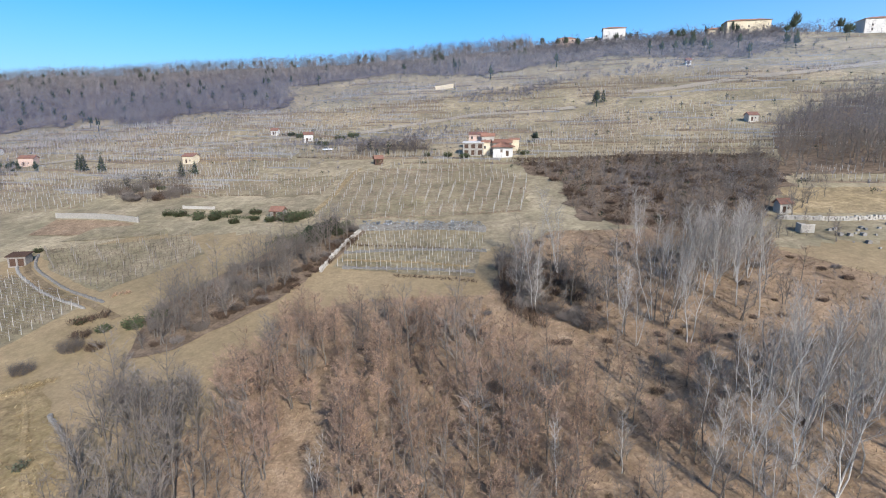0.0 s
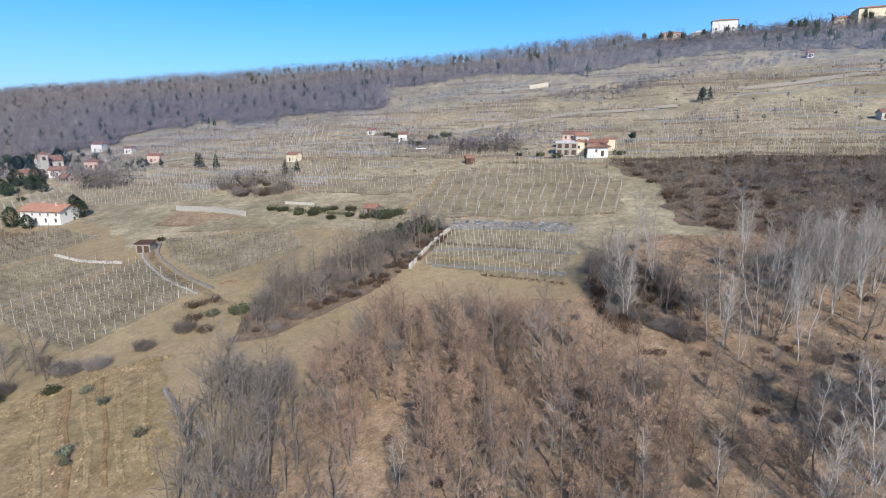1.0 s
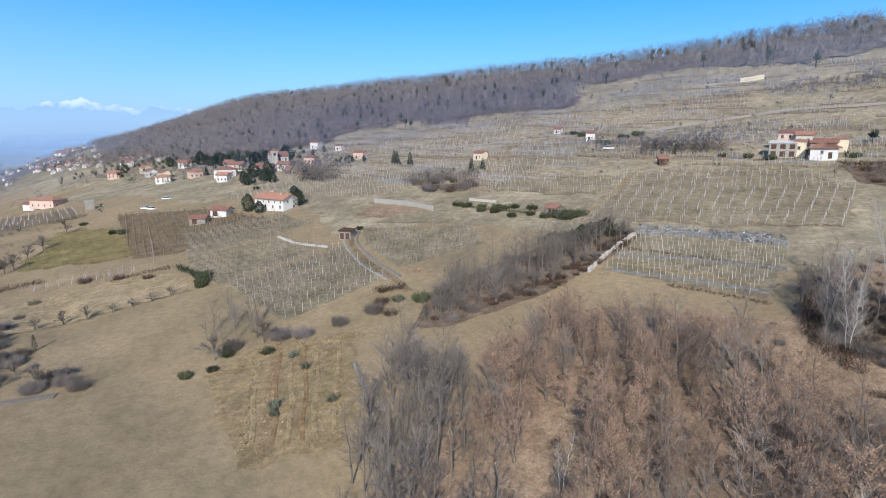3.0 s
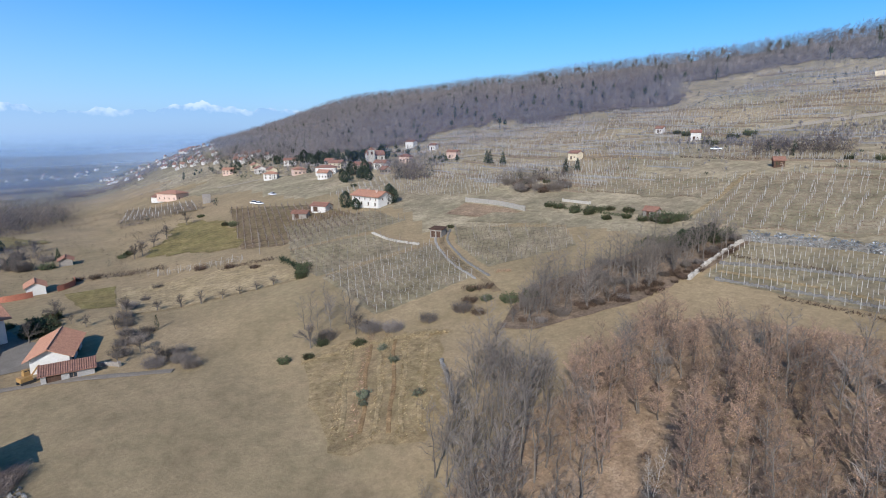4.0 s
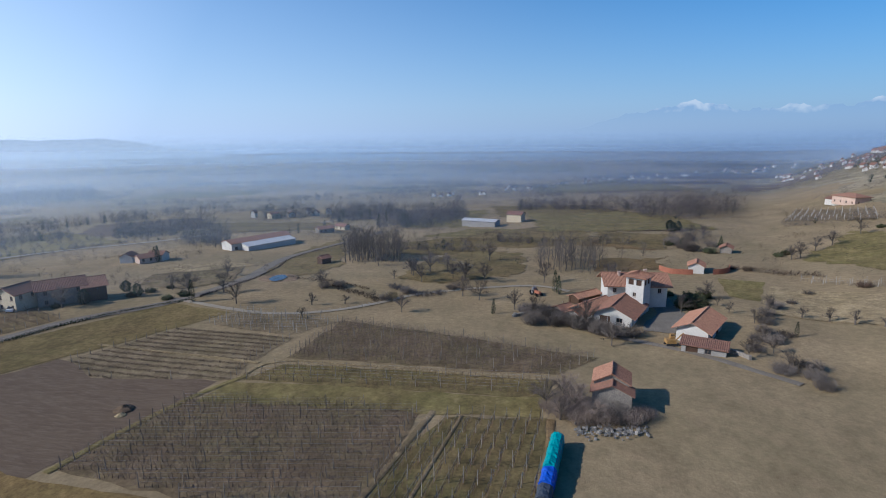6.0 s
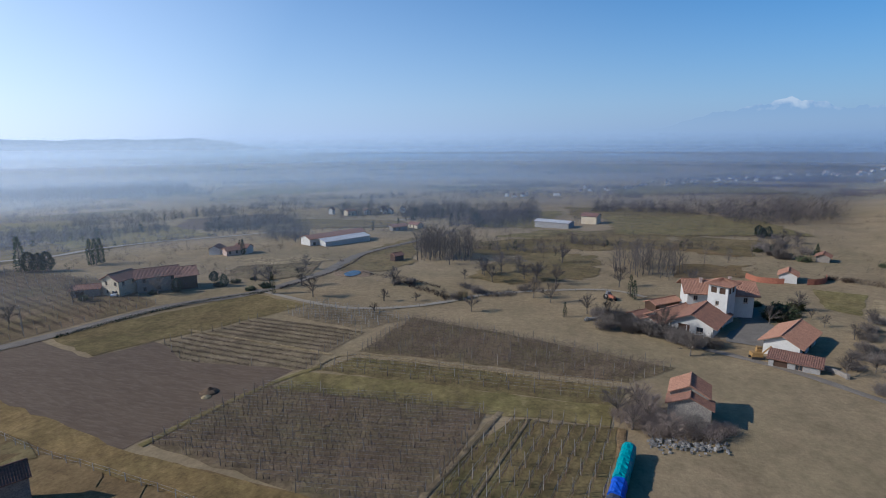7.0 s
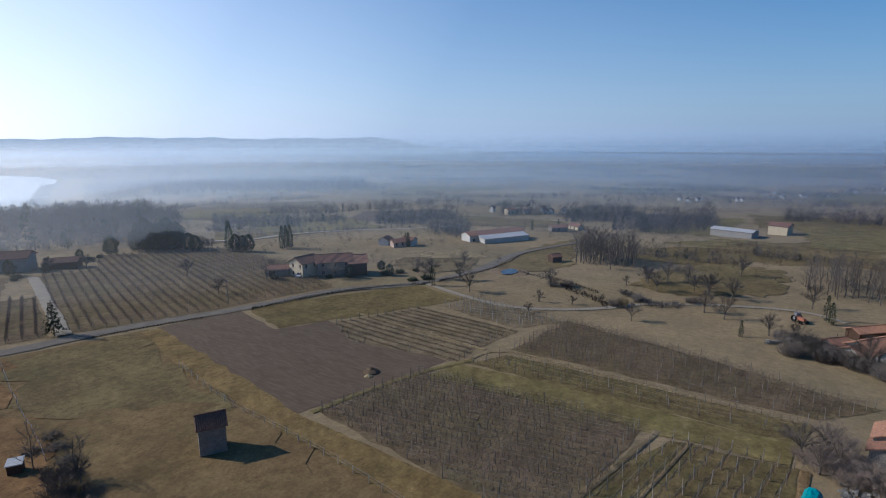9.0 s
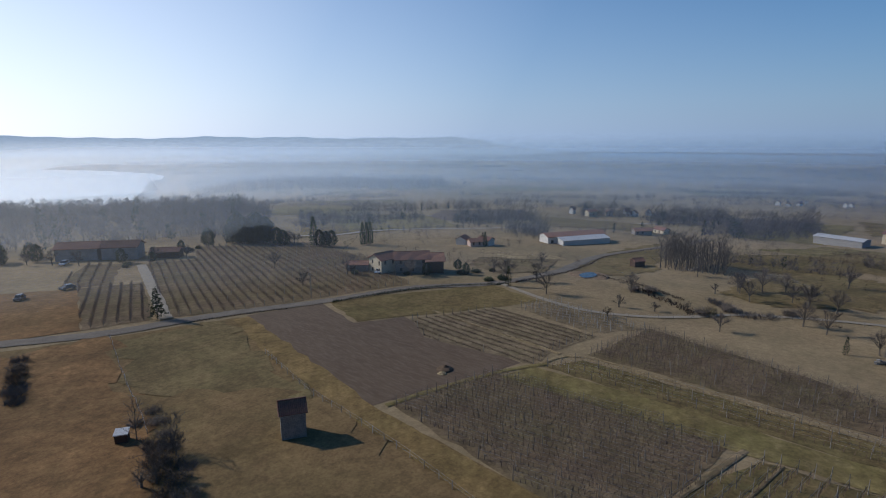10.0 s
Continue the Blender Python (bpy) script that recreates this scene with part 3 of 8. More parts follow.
draped("field_34", [(-40, -12), (-50, -18), (-50, -60), (-60, -100), (-58, -122), (-32, -128), (24, -148), (40, -60), (10, -10)], M["brown_meadow"], 0.02, 3.0, "brown dry meadow below the road", 0.5, 90)
for k, (nm, poly, m, lab) in enumerate((
    ("field_1", F_PLOUGH, "plough", "dark brown ploughed field"),
    ("field_2", F_V1, "vine_soil", "brown vineyard soil with dry grass"),
    ("field_3", F_V2, "green_soil", "grassy vineyard soil"),
    ("field_4", F_V3, "green_soil", "grassy soil between vines"),
    ("field_5", F_V4, "vine_soil", "brown soil below dense vines"),
    ("field_6", F_V5, "row_soil", "pale soil between vine posts"),
    ("field_7", F_V6, "row_soil", "tan field with mown rows"),
    ("field_8", F_V7, "vine_soil", "brown vineyard soil in long rows"),
    ("field_9", F_V8, "vine_soil", "brown vineyard soil"),
    ("field_10", F_V8B, "vine_soil", "brown vineyard soil"),
    ("field_11", F_V10, "pale_soil", "pale vineyard soil on a slope"),
    ("field_12", F_V11, "pale_soil", "greenish vineyard soil"),
    ("field_13", F_V12, "vine_soil", "dark reddish vineyard soil"),
    ("field_14", F_V13, "pale_soil", "pale vineyard soil"),
    ("field_15", F_V14, "pale_soil", "pale vineyard soil below the path"),
    ("field_16", F_V15, "pale_soil", "pale terrace soil"),
    ("field_17", F_ORCHARD, "gold", "golden dry orchard grass"),
    ("field_18", F_LITTER, "litter", "brown leaf litter on the wood floor"),
    ("field_19", [(-81, -119), (-126, -99), (-120, -77), (-87, -94), (-75, -98)], "meadow", "short olive-green meadow"),
    ("field_20", [(-81, -53), (-84, 1), (-77, 0), (-73, -55)], "olive_meadow", "mossy green strip between vineyards"),
    ("field_21", [(90, 148), (119, 142), (108, 125), (83, 131)], "tan", "mown tan field below the wood"),
    ("field_22", [(-102, 233), (-68, 226), (-61, 221), (-96, 221)], "tan", "bare tan field on the slope"),
    ("field_23", [(-313, 36), (-323, 70), (-283, 67), (-282, 40)], "plough", "dark ploughed field"),
    ("field_24", [(-175, 52), (-171, 64), (-149, 55), (-154, 49)], "olive_meadow", "green garden grass"),
    ("field_25", [(-31, -126), (-55, -122), (-49, -92), (-45.5, -72), (-36, -84), (-27, -95)], "dull_meadow", "dull green meadow below the road"),
    ("field_26", [(-29, -137), (-39, -181), (-12, -196), (14, -170), (4, -148)], "rust_meadow", "rusty dry meadow"),
    ("field_27", [(-32, -127.5), (-28, -107), (-25.2, -91), (-23, -80), (-20, -60), (16, -66), (24, -142)], "rust_meadow", "rusty dry grass beside the fence"),
    ("field_30", [(-46, -71), (-41, -82), (-36, -86.5), (-25, -97), (-22, -66), (-8, -30), (-38, -26), (-43, -44), (-45, -60)], "brown_meadow", "brown dry meadow around the field hut"),
    ("field_31", [(24, 196), (60, 188), (106, 177), (100, 158), (74, 126), (50, 121), (33, 138), (36, 166)], "scrub_floor", "brown scrub floor on the slope"),
    ("field_32", [(-51, 82), (-55, 99), (-39, 127), (-27, 140), (-19, 137), (-25, 117), (-32, 100), (-44, 84)], "scrub_floor", "brown bramble floor below the tree belt"),
    ("field_33", [(100, 160), (118, 202), (149, 220), (190, 228), (140, 148)], "scrub_floor", "brown leaf litter below the hillside wood"),
    ("field_35", [(-122, 22), (-120.2, 27.8), (-127, 36), (-134, 34), (-151, 32), (-148, 27), (-134, 27), (-128.5, 23.6)], "courtyard", "grey asphalt courtyard between the villa and garage"),
    ("field_36", [(-60, -121), (-50.5, -63), (-48.5, -24), (-43.5, -34), (-45.8, -62), (-50, -94), (-56, -121)], "gold_strip", "golden grass strip beside the wire fence"),
    ("field_37", [(-202, 86), (-168, 103), (-190, 118), (-226, 130), (-252, 125)], "olive_meadow", "dull green meadow on the rise"),
    ("field_38", [(-139, 51.5), (-115, 88), (-136, 94), (-148, 90), (-167, 64)], "tan", "mown tan field behind the fruit trees"),
    ("field_39", [(-301, 118), (-267, 142), (-306, 160), (-356, 145)], "row_soil", "pale soil of a distant vineyard"),
    ("field_47", [(-236, -66), (-208, -58), (-206, -30), (-232, -18), (-256, -40)], "meadow", "green meadow in the valley"),
    ("field_48", [(-262, 8), (-236, 4), (-226, 42), (-250, 50)], "brown_meadow", "brown valley meadow"),
    ("field_49", [(-300, -40), (-262, -60), (-252, -30), (-290, -8)], "olive_meadow", "pale green valley field"),
    ("field_54", [(-167, -266), (-187, -246), (-205, -212), (-165, -218), (-138, -221)], "dull_meadow", "grey-green meadow in the valley"),
    ("field_55", [(-210, -331), (-228, -312), (-235, -241), (-197, -263), (-184, -292)], "row_soil", "pale stubble field in the valley"),
    ("field_56", [(-183, -47), (-222, -31), (-212, -8), (-174, -8), (-156, -31), (-160, -43)], "dull_meadow", "green meadow below the grove"),
    ("field_57", [(-251, -38), (-288, -28), (-312, 22), (-240, 20), (-226, -8), (-228, -32)], "dull_meadow", "olive-brown field below the warehouse"),
    ("field_58", [(-301, 26), (-280, 35), (-268, 58), (-228, 47), (-240, 22)], "dull_meadow", "pale green valley meadow"),
    ("field_59", [(-203, 17), (-208, 43), (-186, 36), (-181, 16)], "brown_meadow", "brown rough grass beside the lane"),
    ("field_60", [(-163, -92), (-210, -101), (-249, -96), (-184, -72), (-167, -74)], "dull_meadow", "dark green meadow beside the road"),
    ("field_61", [(-161, -132), (-178, -107), (-151, -96), (-140, -105), (-144, -123)], "vine_soil", "brown soil of an old vineyard"),
    ("field_62", [(-172, -146), (-185, -116), (-180, -103), (-165, -121)], "tan", "pale dry field behind the old vineyard"),
    ("field_63", F_V16, "pale_soil", "brown grassy soil of the terraced vineyard"),
    ("field_64", F_V17, "pale_soil", "brown grassy soil of the terraces"),
    ("field_28", [(-114, 160), (-99, 156.5), (-86, 151.5), (-92, 144), (-113, 147)], "litter", "bare brown plot below the wall"),
    ("field_29", [(-100, 140), (-72, 142), (-78, 150), (-96, 150)], "pale_soil", "pale terrace plot"),
)):
    draped(nm, poly, M[m], 0.04 + 0.0025 * k, 3.0 if k < 20 else 4.0, lab, 2.5 if nm in ("field_31", "field_63", "field_64", "field_56", "field_57", "field_58", "field_59", "field_60", "field_47", "field_48", "field_49", "field_37", "field_25", "field_27", "field_30") else 1.0 if nm == "field_17" else 0.45, k)

ROAD = [(30, -164), (-2, -147), (-15, -140), (-32, -131), (-45, -129), (-60, -126), (-84, -118), (-109, -112), (-129, -98), (-155, -94), (-195, -100), (-230, -91), (-284, -88)]
ribbon("road_1", ROAD, 4.2, M["asphalt"], "pale worn asphalt country road", 0.2)
ribbon("road_2", [(-128, -96), (-122, -77), (-121, -64), (-126, -53), (-134, -44), (-144, -35), (-154, -17), (-158, -2), (-152, 7)], 1.7, M["pale_road"], "pale gravel lane across the meadow", 0.2)
ribbon("road_3", [(-63, -202), (-54, -166), (-45, -132)], 3.0, M["pale_road"], "pale gravel drive between vineyards", 0.30)
ribbon("road_4", [(-95, 43), (-101, 37), (-108.3, 29.8), (-114, 21.5), (-116, 18), (-120, 13)], 1.9, M["asphalt"], "grey drive along the house wall", 0.16)
ribbon("road_5", [(-101, 131), (-96, 123), (-87, 115), (-78, 108), (-68, 102), (-60, 96)], 1.6, M["row_soil"], "stony path between stone walls", 0.2)
ribbon("road_6", [(-38, 259), (12, 271), (39, 264), (61, 260)], 4.0, M["pale_road"], "pale track across the slope", 0.35)
ribbon("road_7", [(88, 272), (110, 268), (146, 266), (199, 258), (240, 250)], 5.0, M["pale_road"], "pale road up the slope", 0.35)
ribbon("road_8", [(-330, 190), (-238, 236), (-175, 236), (-144, 245), (-118, 252), (-60, 262)], 3.0, M["pale_road"], "pale track along the slope", 0.35)
ribbon("road_9", [(-83, -53), (-91.6, -48.6), (-91.4, -22.4), (-91.6, 3)], 1.0, M["straw_strip"], "worn pale path between vines", 0.16)
ribbon("road_10", [(-95, -93), (-92.5, -71), (-90, -53)], 1.0, M["straw_strip"], "pale strip across the mown rows", 0.16)
ribbon("road_11", [(-52, -61.5), (-64, -59.5), (-76, -56), (-84, -52)], 1.2, M["olive_meadow"], "grassy path beside the ploughed field", 0.16)

ribbon("road_12", [(-140, -232), (-156, -222), (-181, -222), (-205, -211), (-232, -189), (-277, -170), (-358, -137), (-400, -116), (-460, -100)], 3.4, M["pale_road"], "pale straight road across the valley", 0.3)
ribbon("field_65", [(-21.9, 118.3), (-6.7, 115.6), (5.3, 111.2)], 1.1, M["straw_strip"], "pale grassy ledge across the terrace vineyard", 0.3, 14)
ribbon("road_13", [(-37, 152), (-34, 168), (-32, 186), (-30, 200)], 1.8, M["straw_strip"], "worn pale path up beside the terraces", 0.25)
# the orchard: straw and bare strips between the young trees
for k, (p, q, m) in enumerate((((-73, 66), (-54, 46), "straw_strip"), ((-70.5, 68.5), (-51, 47), "earth_strip"), ((-69, 70), (-49, 48), "straw_strip"), ((-67, 71.6), (-47.4, 49), "earth_strip"), ((-65.6, 73), (-46.2, 50), "straw_strip"), ((-62.5, 75.6), (-45.2, 52.5), "straw_strip"))):
    mid = [(p[0] + (q[0] - p[0]) * t + 0.35 * math.sin(9 * t + k), p[1] + (q[1] - p[1]) * t) for t in (0, 0.2, 0.4, 0.6, 0.8, 1.0)]
    ribbon("field_%d" % (40 + k), mid, 0.8 if m == "straw_strip" else 0.7, M[m], "pale straw strip between orchard rows" if m == "straw_strip" else "bare reddish earth strip in the orchard", 0.17, k)
ribbon("field_46", [(-77, 57.5), (-73, 64), (-68, 70.5), (-61.5, 77.5)], 1.9, M["straw_strip"], "pale strip of tall straw above the orchard", 0.18, 9)
ribbon("field_51", [(-76.5, -16.2), (-64, -18.4), (-49.5, -21.0)], 1.0, M["row_soil"], "worn strip between two vineyards", 0.17, 11)
ribbon("field_52", [(-75.8, -11.6), (-64, -13.2), (-50.5, -15.2)], 0.5, M["row_soil"], "narrow grass strip among vines", 0.17, 12)
ribbon("field_53", [(-76.6, 1.6), (-66, 1.4), (-50, 0.8)], 1.2, M["earth_strip"], "bare earth edge of the vineyard", 0.17, 13)

# ---- houses ----
def facade(s, p0, u, up, w, h, holes, depth=0.22):
    """A wall face from p0, w along u and h along up, with openings (a, b, c, d) and their reveals."""
    n = u.cross(up)
    us = sorted({0.0, w, *(q for o in holes for q in (o[0], o[2]))})
    vs = sorted({0.0, h, *(q for o in holes for q in (o[1], o[3]))})

    def P(a, b, k=0.0):
        return p0 + u * a + up * b - n * k

    for a, c in zip(us, us[1:]):
        for b, d in zip(vs, vs[1:]):
            if not any(o[0] <= a and c <= o[2] and o[1] <= b and d <= o[3] for o in holes):
                s.face(P(a, b), P(c, b), P(c, d), P(a, d))
    for a, b, c, d in holes:
        for e, f in (((a, b), (c, b)), ((c, b), (c, d)), ((c, d), (a, d)), ((a, d), (a, b))):
            s.face(P(*e), P(*f), P(*f, depth), P(*e, depth))


def roof_slab(s, ridge0, ridge1, eave0, eave1, thick=0.16, ribs=0.34):
    """One roof slope with tile ribs running from ridge to eave."""
    r0, r1, e0, e1 = Vector(ridge0), Vector(ridge1), Vector(eave0), Vector(eave1)
    n = (r1 - r0).cross(e0 - r0)
    n = (n if n.length > 0.01 else (e1 - e0).cross(e0 - r0)).normalized()
    if n.z < 0:
        n = -n
    t = n * thick
    width = (e1 - e0).length
    k = max(2, int(width / ribs)) if ribs < 0.6 else 1
    cuts = [0.0]
    for i in range(k):
        cuts += [(i + 0.15) / k, (i + 0.45) / k, (i + 0.75) / k] if k > 1 else []
    cuts.append(1.0)
    lift = [n * (0.08 if i % 3 == 2 and k > 1 else 0.0) for i in range(len(cuts))]
    top = [r0.lerp(r1, f) + h for f, h in zip(cuts, lift)]
    low = [e0.lerp(e1, f) + h for f, h in zip(cuts, lift)]
    for i in range(len(cuts) - 1):
        s.face(top[i], low[i], low[i + 1], top[i + 1])
        s.face(low[i], low[i] - lift[i] - t, low[i + 1] - lift[i + 1] - t, low[i + 1])
    s.face(r0 - t, r1 - t, e1 - t, e0 - t)
    for a, b in ((r0, e0), (r1, e1)):
        s.face(a, b, b - t, a - t)


def house(parent, x, y, z, turn, w, d, h, roof="gable", rise=1.4, wall="white", tiles="tile_new", over=0.5, openings=(), chimneys=(), sink=0.6, ribs=0.34):
    """A building volume under parent: walls with openings, roof, windows and doors, chimneys. Openings: (side, from, sill, width, height, kind)."""
    m = pose(x, y, z, 0, 0, turn)
    hw, hd = w / 2, d / 2
    sides = {
        "f": (Vector((-hw, -hd, 0)), Vector((1, 0, 0)), w), "b": (Vector((hw, hd, 0)), Vector((-1, 0, 0)), w),
        "r": (Vector((hw, -hd, 0)), Vector((0, 1, 0)), d), "l": (Vector((-hw, hd, 0)), Vector((0, -1, 0)), d),
    }
    up = Vector((0, 0, 1))
    s = Soup()
    for k, (p0, u, length) in sides.items():
        holes = [(o[1], o[2] + sink, o[1] + o[3], o[2] + sink + o[4]) for o in openings if o[0] == k]
        facade(s, p0 - up * sink, u, up, length, h + sink, holes)
    if roof == "gable":
        for sx in (-hw, hw):
            s.face((sx, -hd, h), (sx, hd, h), (sx, 0, h + rise))
    elif roof == "shed":
        s.face((-hw, hd, h), (hw, hd, h), (hw, hd, h + rise), (-hw, hd, h + rise))
        for sx in (-hw, hw):
            s.face((sx, -hd, h), (sx, hd, h), (sx, hd, h + rise))
    s.face((-hw, -hd, h - 0.05), (hw, -hd, h - 0.05), (hw, hd, h - 0.05), (-hw, hd, h - 0.05))
    wl = part("wall", s, M[wall], parent)
    wl.matrix_local = m
    q = Soup()
    t = 0.17
    if roof == "gable":
        drop = over * rise / hd
        for sg in (-1, 1):
            roof_slab(q, (-hw - over, 0, h + rise + t), (hw + over, 0, h + rise + t), (-hw - over, sg * (hd + over), h - drop + t), (hw + over, sg * (hd + over), h - drop + t), ribs=ribs)
    elif roof == "hip":
        rl = max(0.05, hw - hd)
        ov = over
        E = [(-hw - ov, -hd - ov, h), (hw + ov, -hd - ov, h), (hw + ov, hd + ov, h), (-hw - ov, hd + ov, h)]
        E = [(a, b, c + 0.05) for a, b, c in E]
        A, B = (-rl, 0, h + rise), (rl, 0, h + rise)
        roof_slab(q, A, B, E[0], E[1], ribs=ribs)
        roof_slab(q, B, A, E[2], E[3], ribs=ribs)
        roof_slab(q, B, B, E[1], E[2], ribs=ribs)
        roof_slab(q, A, A, E[3], E[0], ribs=ribs)
    else:
        roof_slab(q, (-hw - over, hd + 0.2, h + rise + t), (hw + over, hd + 0.2, h + rise + t), (-hw - over, -hd - over, h - over * rise / d + t), (hw + over, -hd - over, h - over * rise / d + t), ribs=ribs)
    rf = part("roof", q.weld(), M[tiles], parent)
    rf.matrix_local = m
    if roof == "gable" and ribs < 0.6:
        c = Soup()
        c.tube((-hw - over, 0, h + rise + t + 0.03), (hw + over, 0, h + rise + t + 0.03), 0.13, 0.13, 6)
        part("ridge_tile", c, M[tiles], rf)
    for cx, cy, ch in chimneys:
        c = Soup()
        c.box(cx - 0.3, cx + 0.3, cy - 0.3, cy + 0.3, h, h + rise + ch)
        c.box(cx - 0.42, cx + 0.42, cy - 0.42, cy + 0.42, h + rise + ch, h + rise + ch + 0.12)
        part("chimney", c, M["pink"], rf)
    for side, a, sill, ow, oh, kind in openings:
        p0, u, _ = sides[side]
        n = u.cross(up)
        base = p0 + u * a + up * sill - n * 0.16

        def P(e, f, k=0.0):
            return base + u * e + up * f + n * k

        pane = Soup()
        if kind == "window":
            pane.face(P(0, 0), P(ow, 0), P(ow, oh), P(0, oh))
            wp = part("window", pane, M["glass"], parent)
            fr = Soup()
            b = 0.09
            for e0, f0, e1, f1 in ((0, 0, ow, b), (0, oh - b, ow, oh), (0, 0, b, oh), (ow - b, 0, ow, oh), (ow / 2 - 0.04, 0, ow / 2 + 0.04, oh)):
                fr.face(P(e0, f0, 0.03), P(e1, f0, 0.03), P(e1, f1, 0.03), P(e0, f1, 0.03))
            sl = [P(-0.1, -0.08, k) for k in (0.12, 0.26)] + [P(ow + 0.1, -0.08, k) for k in (0.26, 0.12)]
            fr.face(*sl)
            fr.face(P(-0.1, -0.16, 0.26), P(ow + 0.1, -0.16, 0.26), P(ow + 0.1, -0.08, 0.26), P(-0.1, -0.08, 0.26))
            part("frame", fr, M["frame"], wp)
        else:
            pane.face(P(0, 0), P(ow, 0), P(ow, oh), P(0, oh))
            for e in np.linspace(0, ow, 5)[1:-1]:
                pane.face(P(e - 0.02, 0, 0.03), P(e + 0.02, 0, 0.03), P(e + 0.02, oh, 0.03), P(e - 0.02, oh, 0.03))
            wp = part("door", pane, M["timber"], parent, "dark wooden door")
        wp.matrix_local = m
    return rf


def home(name, label, category="house"):
    return thing(name, label, category)


def rows_of(side, length, n, sill, w=0.9, h=1.2, kind="window"):
    gap = length / n
    return tuple((side, gap * (i + 0.5) - w / 2, sill, w, h, kind) for i in range(n))


# the villa with its tower
villa = home("villa", "white villa with terracotta roofs and a square tower")
gv = gz(-132, 18)
house(villa, -136.0, 22.6, gv, 60, 4.4, 4.4, 9.2, "hip", 1.3, "white", "tile_new", 0.8, (
    ("f", 0.6, 7.2, 1.3, 1.4, "door"), ("f", 2.5, 7.2, 1.3, 1.4, "door"), ("r", 0.6, 7.2, 1.3, 1.4, "door"), ("r", 2.5, 7.2, 1.3, 1.4, "door"), ("l", 0.6, 7.2, 1.3, 1.4, "door"), ("l", 2.5, 7.2, 1.3, 1.4, "door"), ("f", 1.8, 4.4, 0.8, 1.0, "window")), ribs=0.4)
house(villa, -143.5, 22.6, gv, 96, 14.6, 8.0, 6.0, "gable", 1.9, "white", "tile_new", 1.1, (*rows_of("f", 14.6, 4, 3.8), *rows_of("b", 14.6, 4, 0.7), *rows_of("b", 14.6, 4, 3.6)), ((3.0, 1.0, 0.7), (-4.0, -1.0, 0.6)))
house(villa, -130.5, 17.8, gv, 158, 11.5, 8.6, 2.6, "gable", 2.0, "white", "tile_old", 1.1, (("l", 1.2, 0.0, 2.6, 1.9, "door"), ("l", 5.2, 0.7, 1.4, 1.1, "window"), ("r", 1.2, 0.0, 2.6, 1.9, "door"), ("f", 6.0, 0.0, 2.4, 1.9, "door")))
house(villa, -132.5, 11.8, gv, 142, 10.0, 5.6, 2.1, "gable", 1.3, "white", "tile_new", 0.8, (("l", 0.8, 0, 2.8, 1.8, "door"), ("b", 1.0, 0.7, 1.2, 1.1, "window"), ("b", 4.0, 0.7, 1.2, 1.1, "window")))
house(villa, -128.0, 8.6, gv, 142, 4.6, 4.2, 1.7, "gable", 1.0, "white", "tile_old", 0.6, (("l", 0.8, 0, 2.2, 1.5, "door"),))
house(villa, -131.0, 4.8, gv, 135, 4.0, 3.4, 1.7, "gable", 0.7, "rubble", "tile_old", 0.4, (("l", 0.8, 0, 1.8, 1.5, "door"),))
house(villa, -143.0, 10.6, gv, 135, 8.4, 3.4, 1.8, "gable", 0.7, "timber", "tile_new", 0.4, (("l", 0.6, 0, 2.2, 1.5, "door"),))
for k in range(5):
    s = Soup()
    s.tube((-124.5 + 0.4 * k, 11.0 + 1.7 * k, gv - 0.3), (-124.5 + 0.4 * k, 11.0 + 1.7 * k, gv + 2.3), 0.12, 0.12, 6)
    part("column", s, M["white"], villa)

garage = home("garage", "white outbuilding with a terracotta gable roof", "outbuilding")
gg = gz(-120, 33)
house(garage, -120.5, 33.2, gg, 152, 12.0, 6.2, 2.9, "gable", 1.5, "white", "tile_new", 0.9, (("r", 0.8, 0.6, 1.0, 1.2, "window"), ("f", 2.0, 0, 2.6, 2.1, "door"), ("f", 7.0, 0, 2.6, 2.1, "door")))
lean = home("lean_to", "low lean-to with a brown tiled roof", "shed")
# grey plaster in place of white: the wall's shadow is put into its colour
house(lean, -109.6, 31.4, gz(-110, 31), 70, 8.0, 3.0, 1.5, "shed", 0.8, "grey_plaster", "tile_old", 0.4, (("f", 0.8, 0, 2.2, 1.3, "door"), ("f", 4.2, 0.2, 1.2, 1.0, "window")))

# the roofless-looking barn wrapped in ivy
barn = home("barn", "old stone barn with a sagging red tiled roof", "barn")
gb = gz(-84, 11)
house(barn, -84.0, 11.0, gb, 172, 4.4, 5.2, 4.4, "gable", 1.4, "rubble", "tile_new", 0.35, (("r", 1.6, 0, 1.6, 2.0, "door"), ("f", 1.5, 1.8, 0.9, 0.9, "window")), ribs=0.3)
house(barn, -81.2, 10.8, gb, 172, 2.6, 5.8, 3.5, "gable", 1.3, "rubble", "tile_old", 0.4, (("r", 2.2, 0, 1.4, 1.8, "door"),), ribs=0.3)

hut = home("field_hut", "narrow two-storey stone field hut with rusty tiles", "hut")
house(hut, -37.2, -64.3, gz(-37, -64), 152.5, 3.4, 2.8, 4.0, "gable", 1.2, "rubble", "tile_old", 0.3, (("r", 0.7, 0, 0.9, 1.8, "door"), ("r", 0.8, 2.8, 0.8, 0.8, "window")), ribs=0.26)

stone_hut = home("stone_hut", "small stone hut with a dark open porch", "hut")
house(stone_hut, -100.0, 126.5, gz(-100, 126), 10, 3.8, 3.2, 2.3, "shed", 0.4, "rubble", "timber", 0.35, (("f", 0.35, 0, 1.35, 1.8, "door"), ("f", 2.1, 0, 1.35, 1.8, "door")))

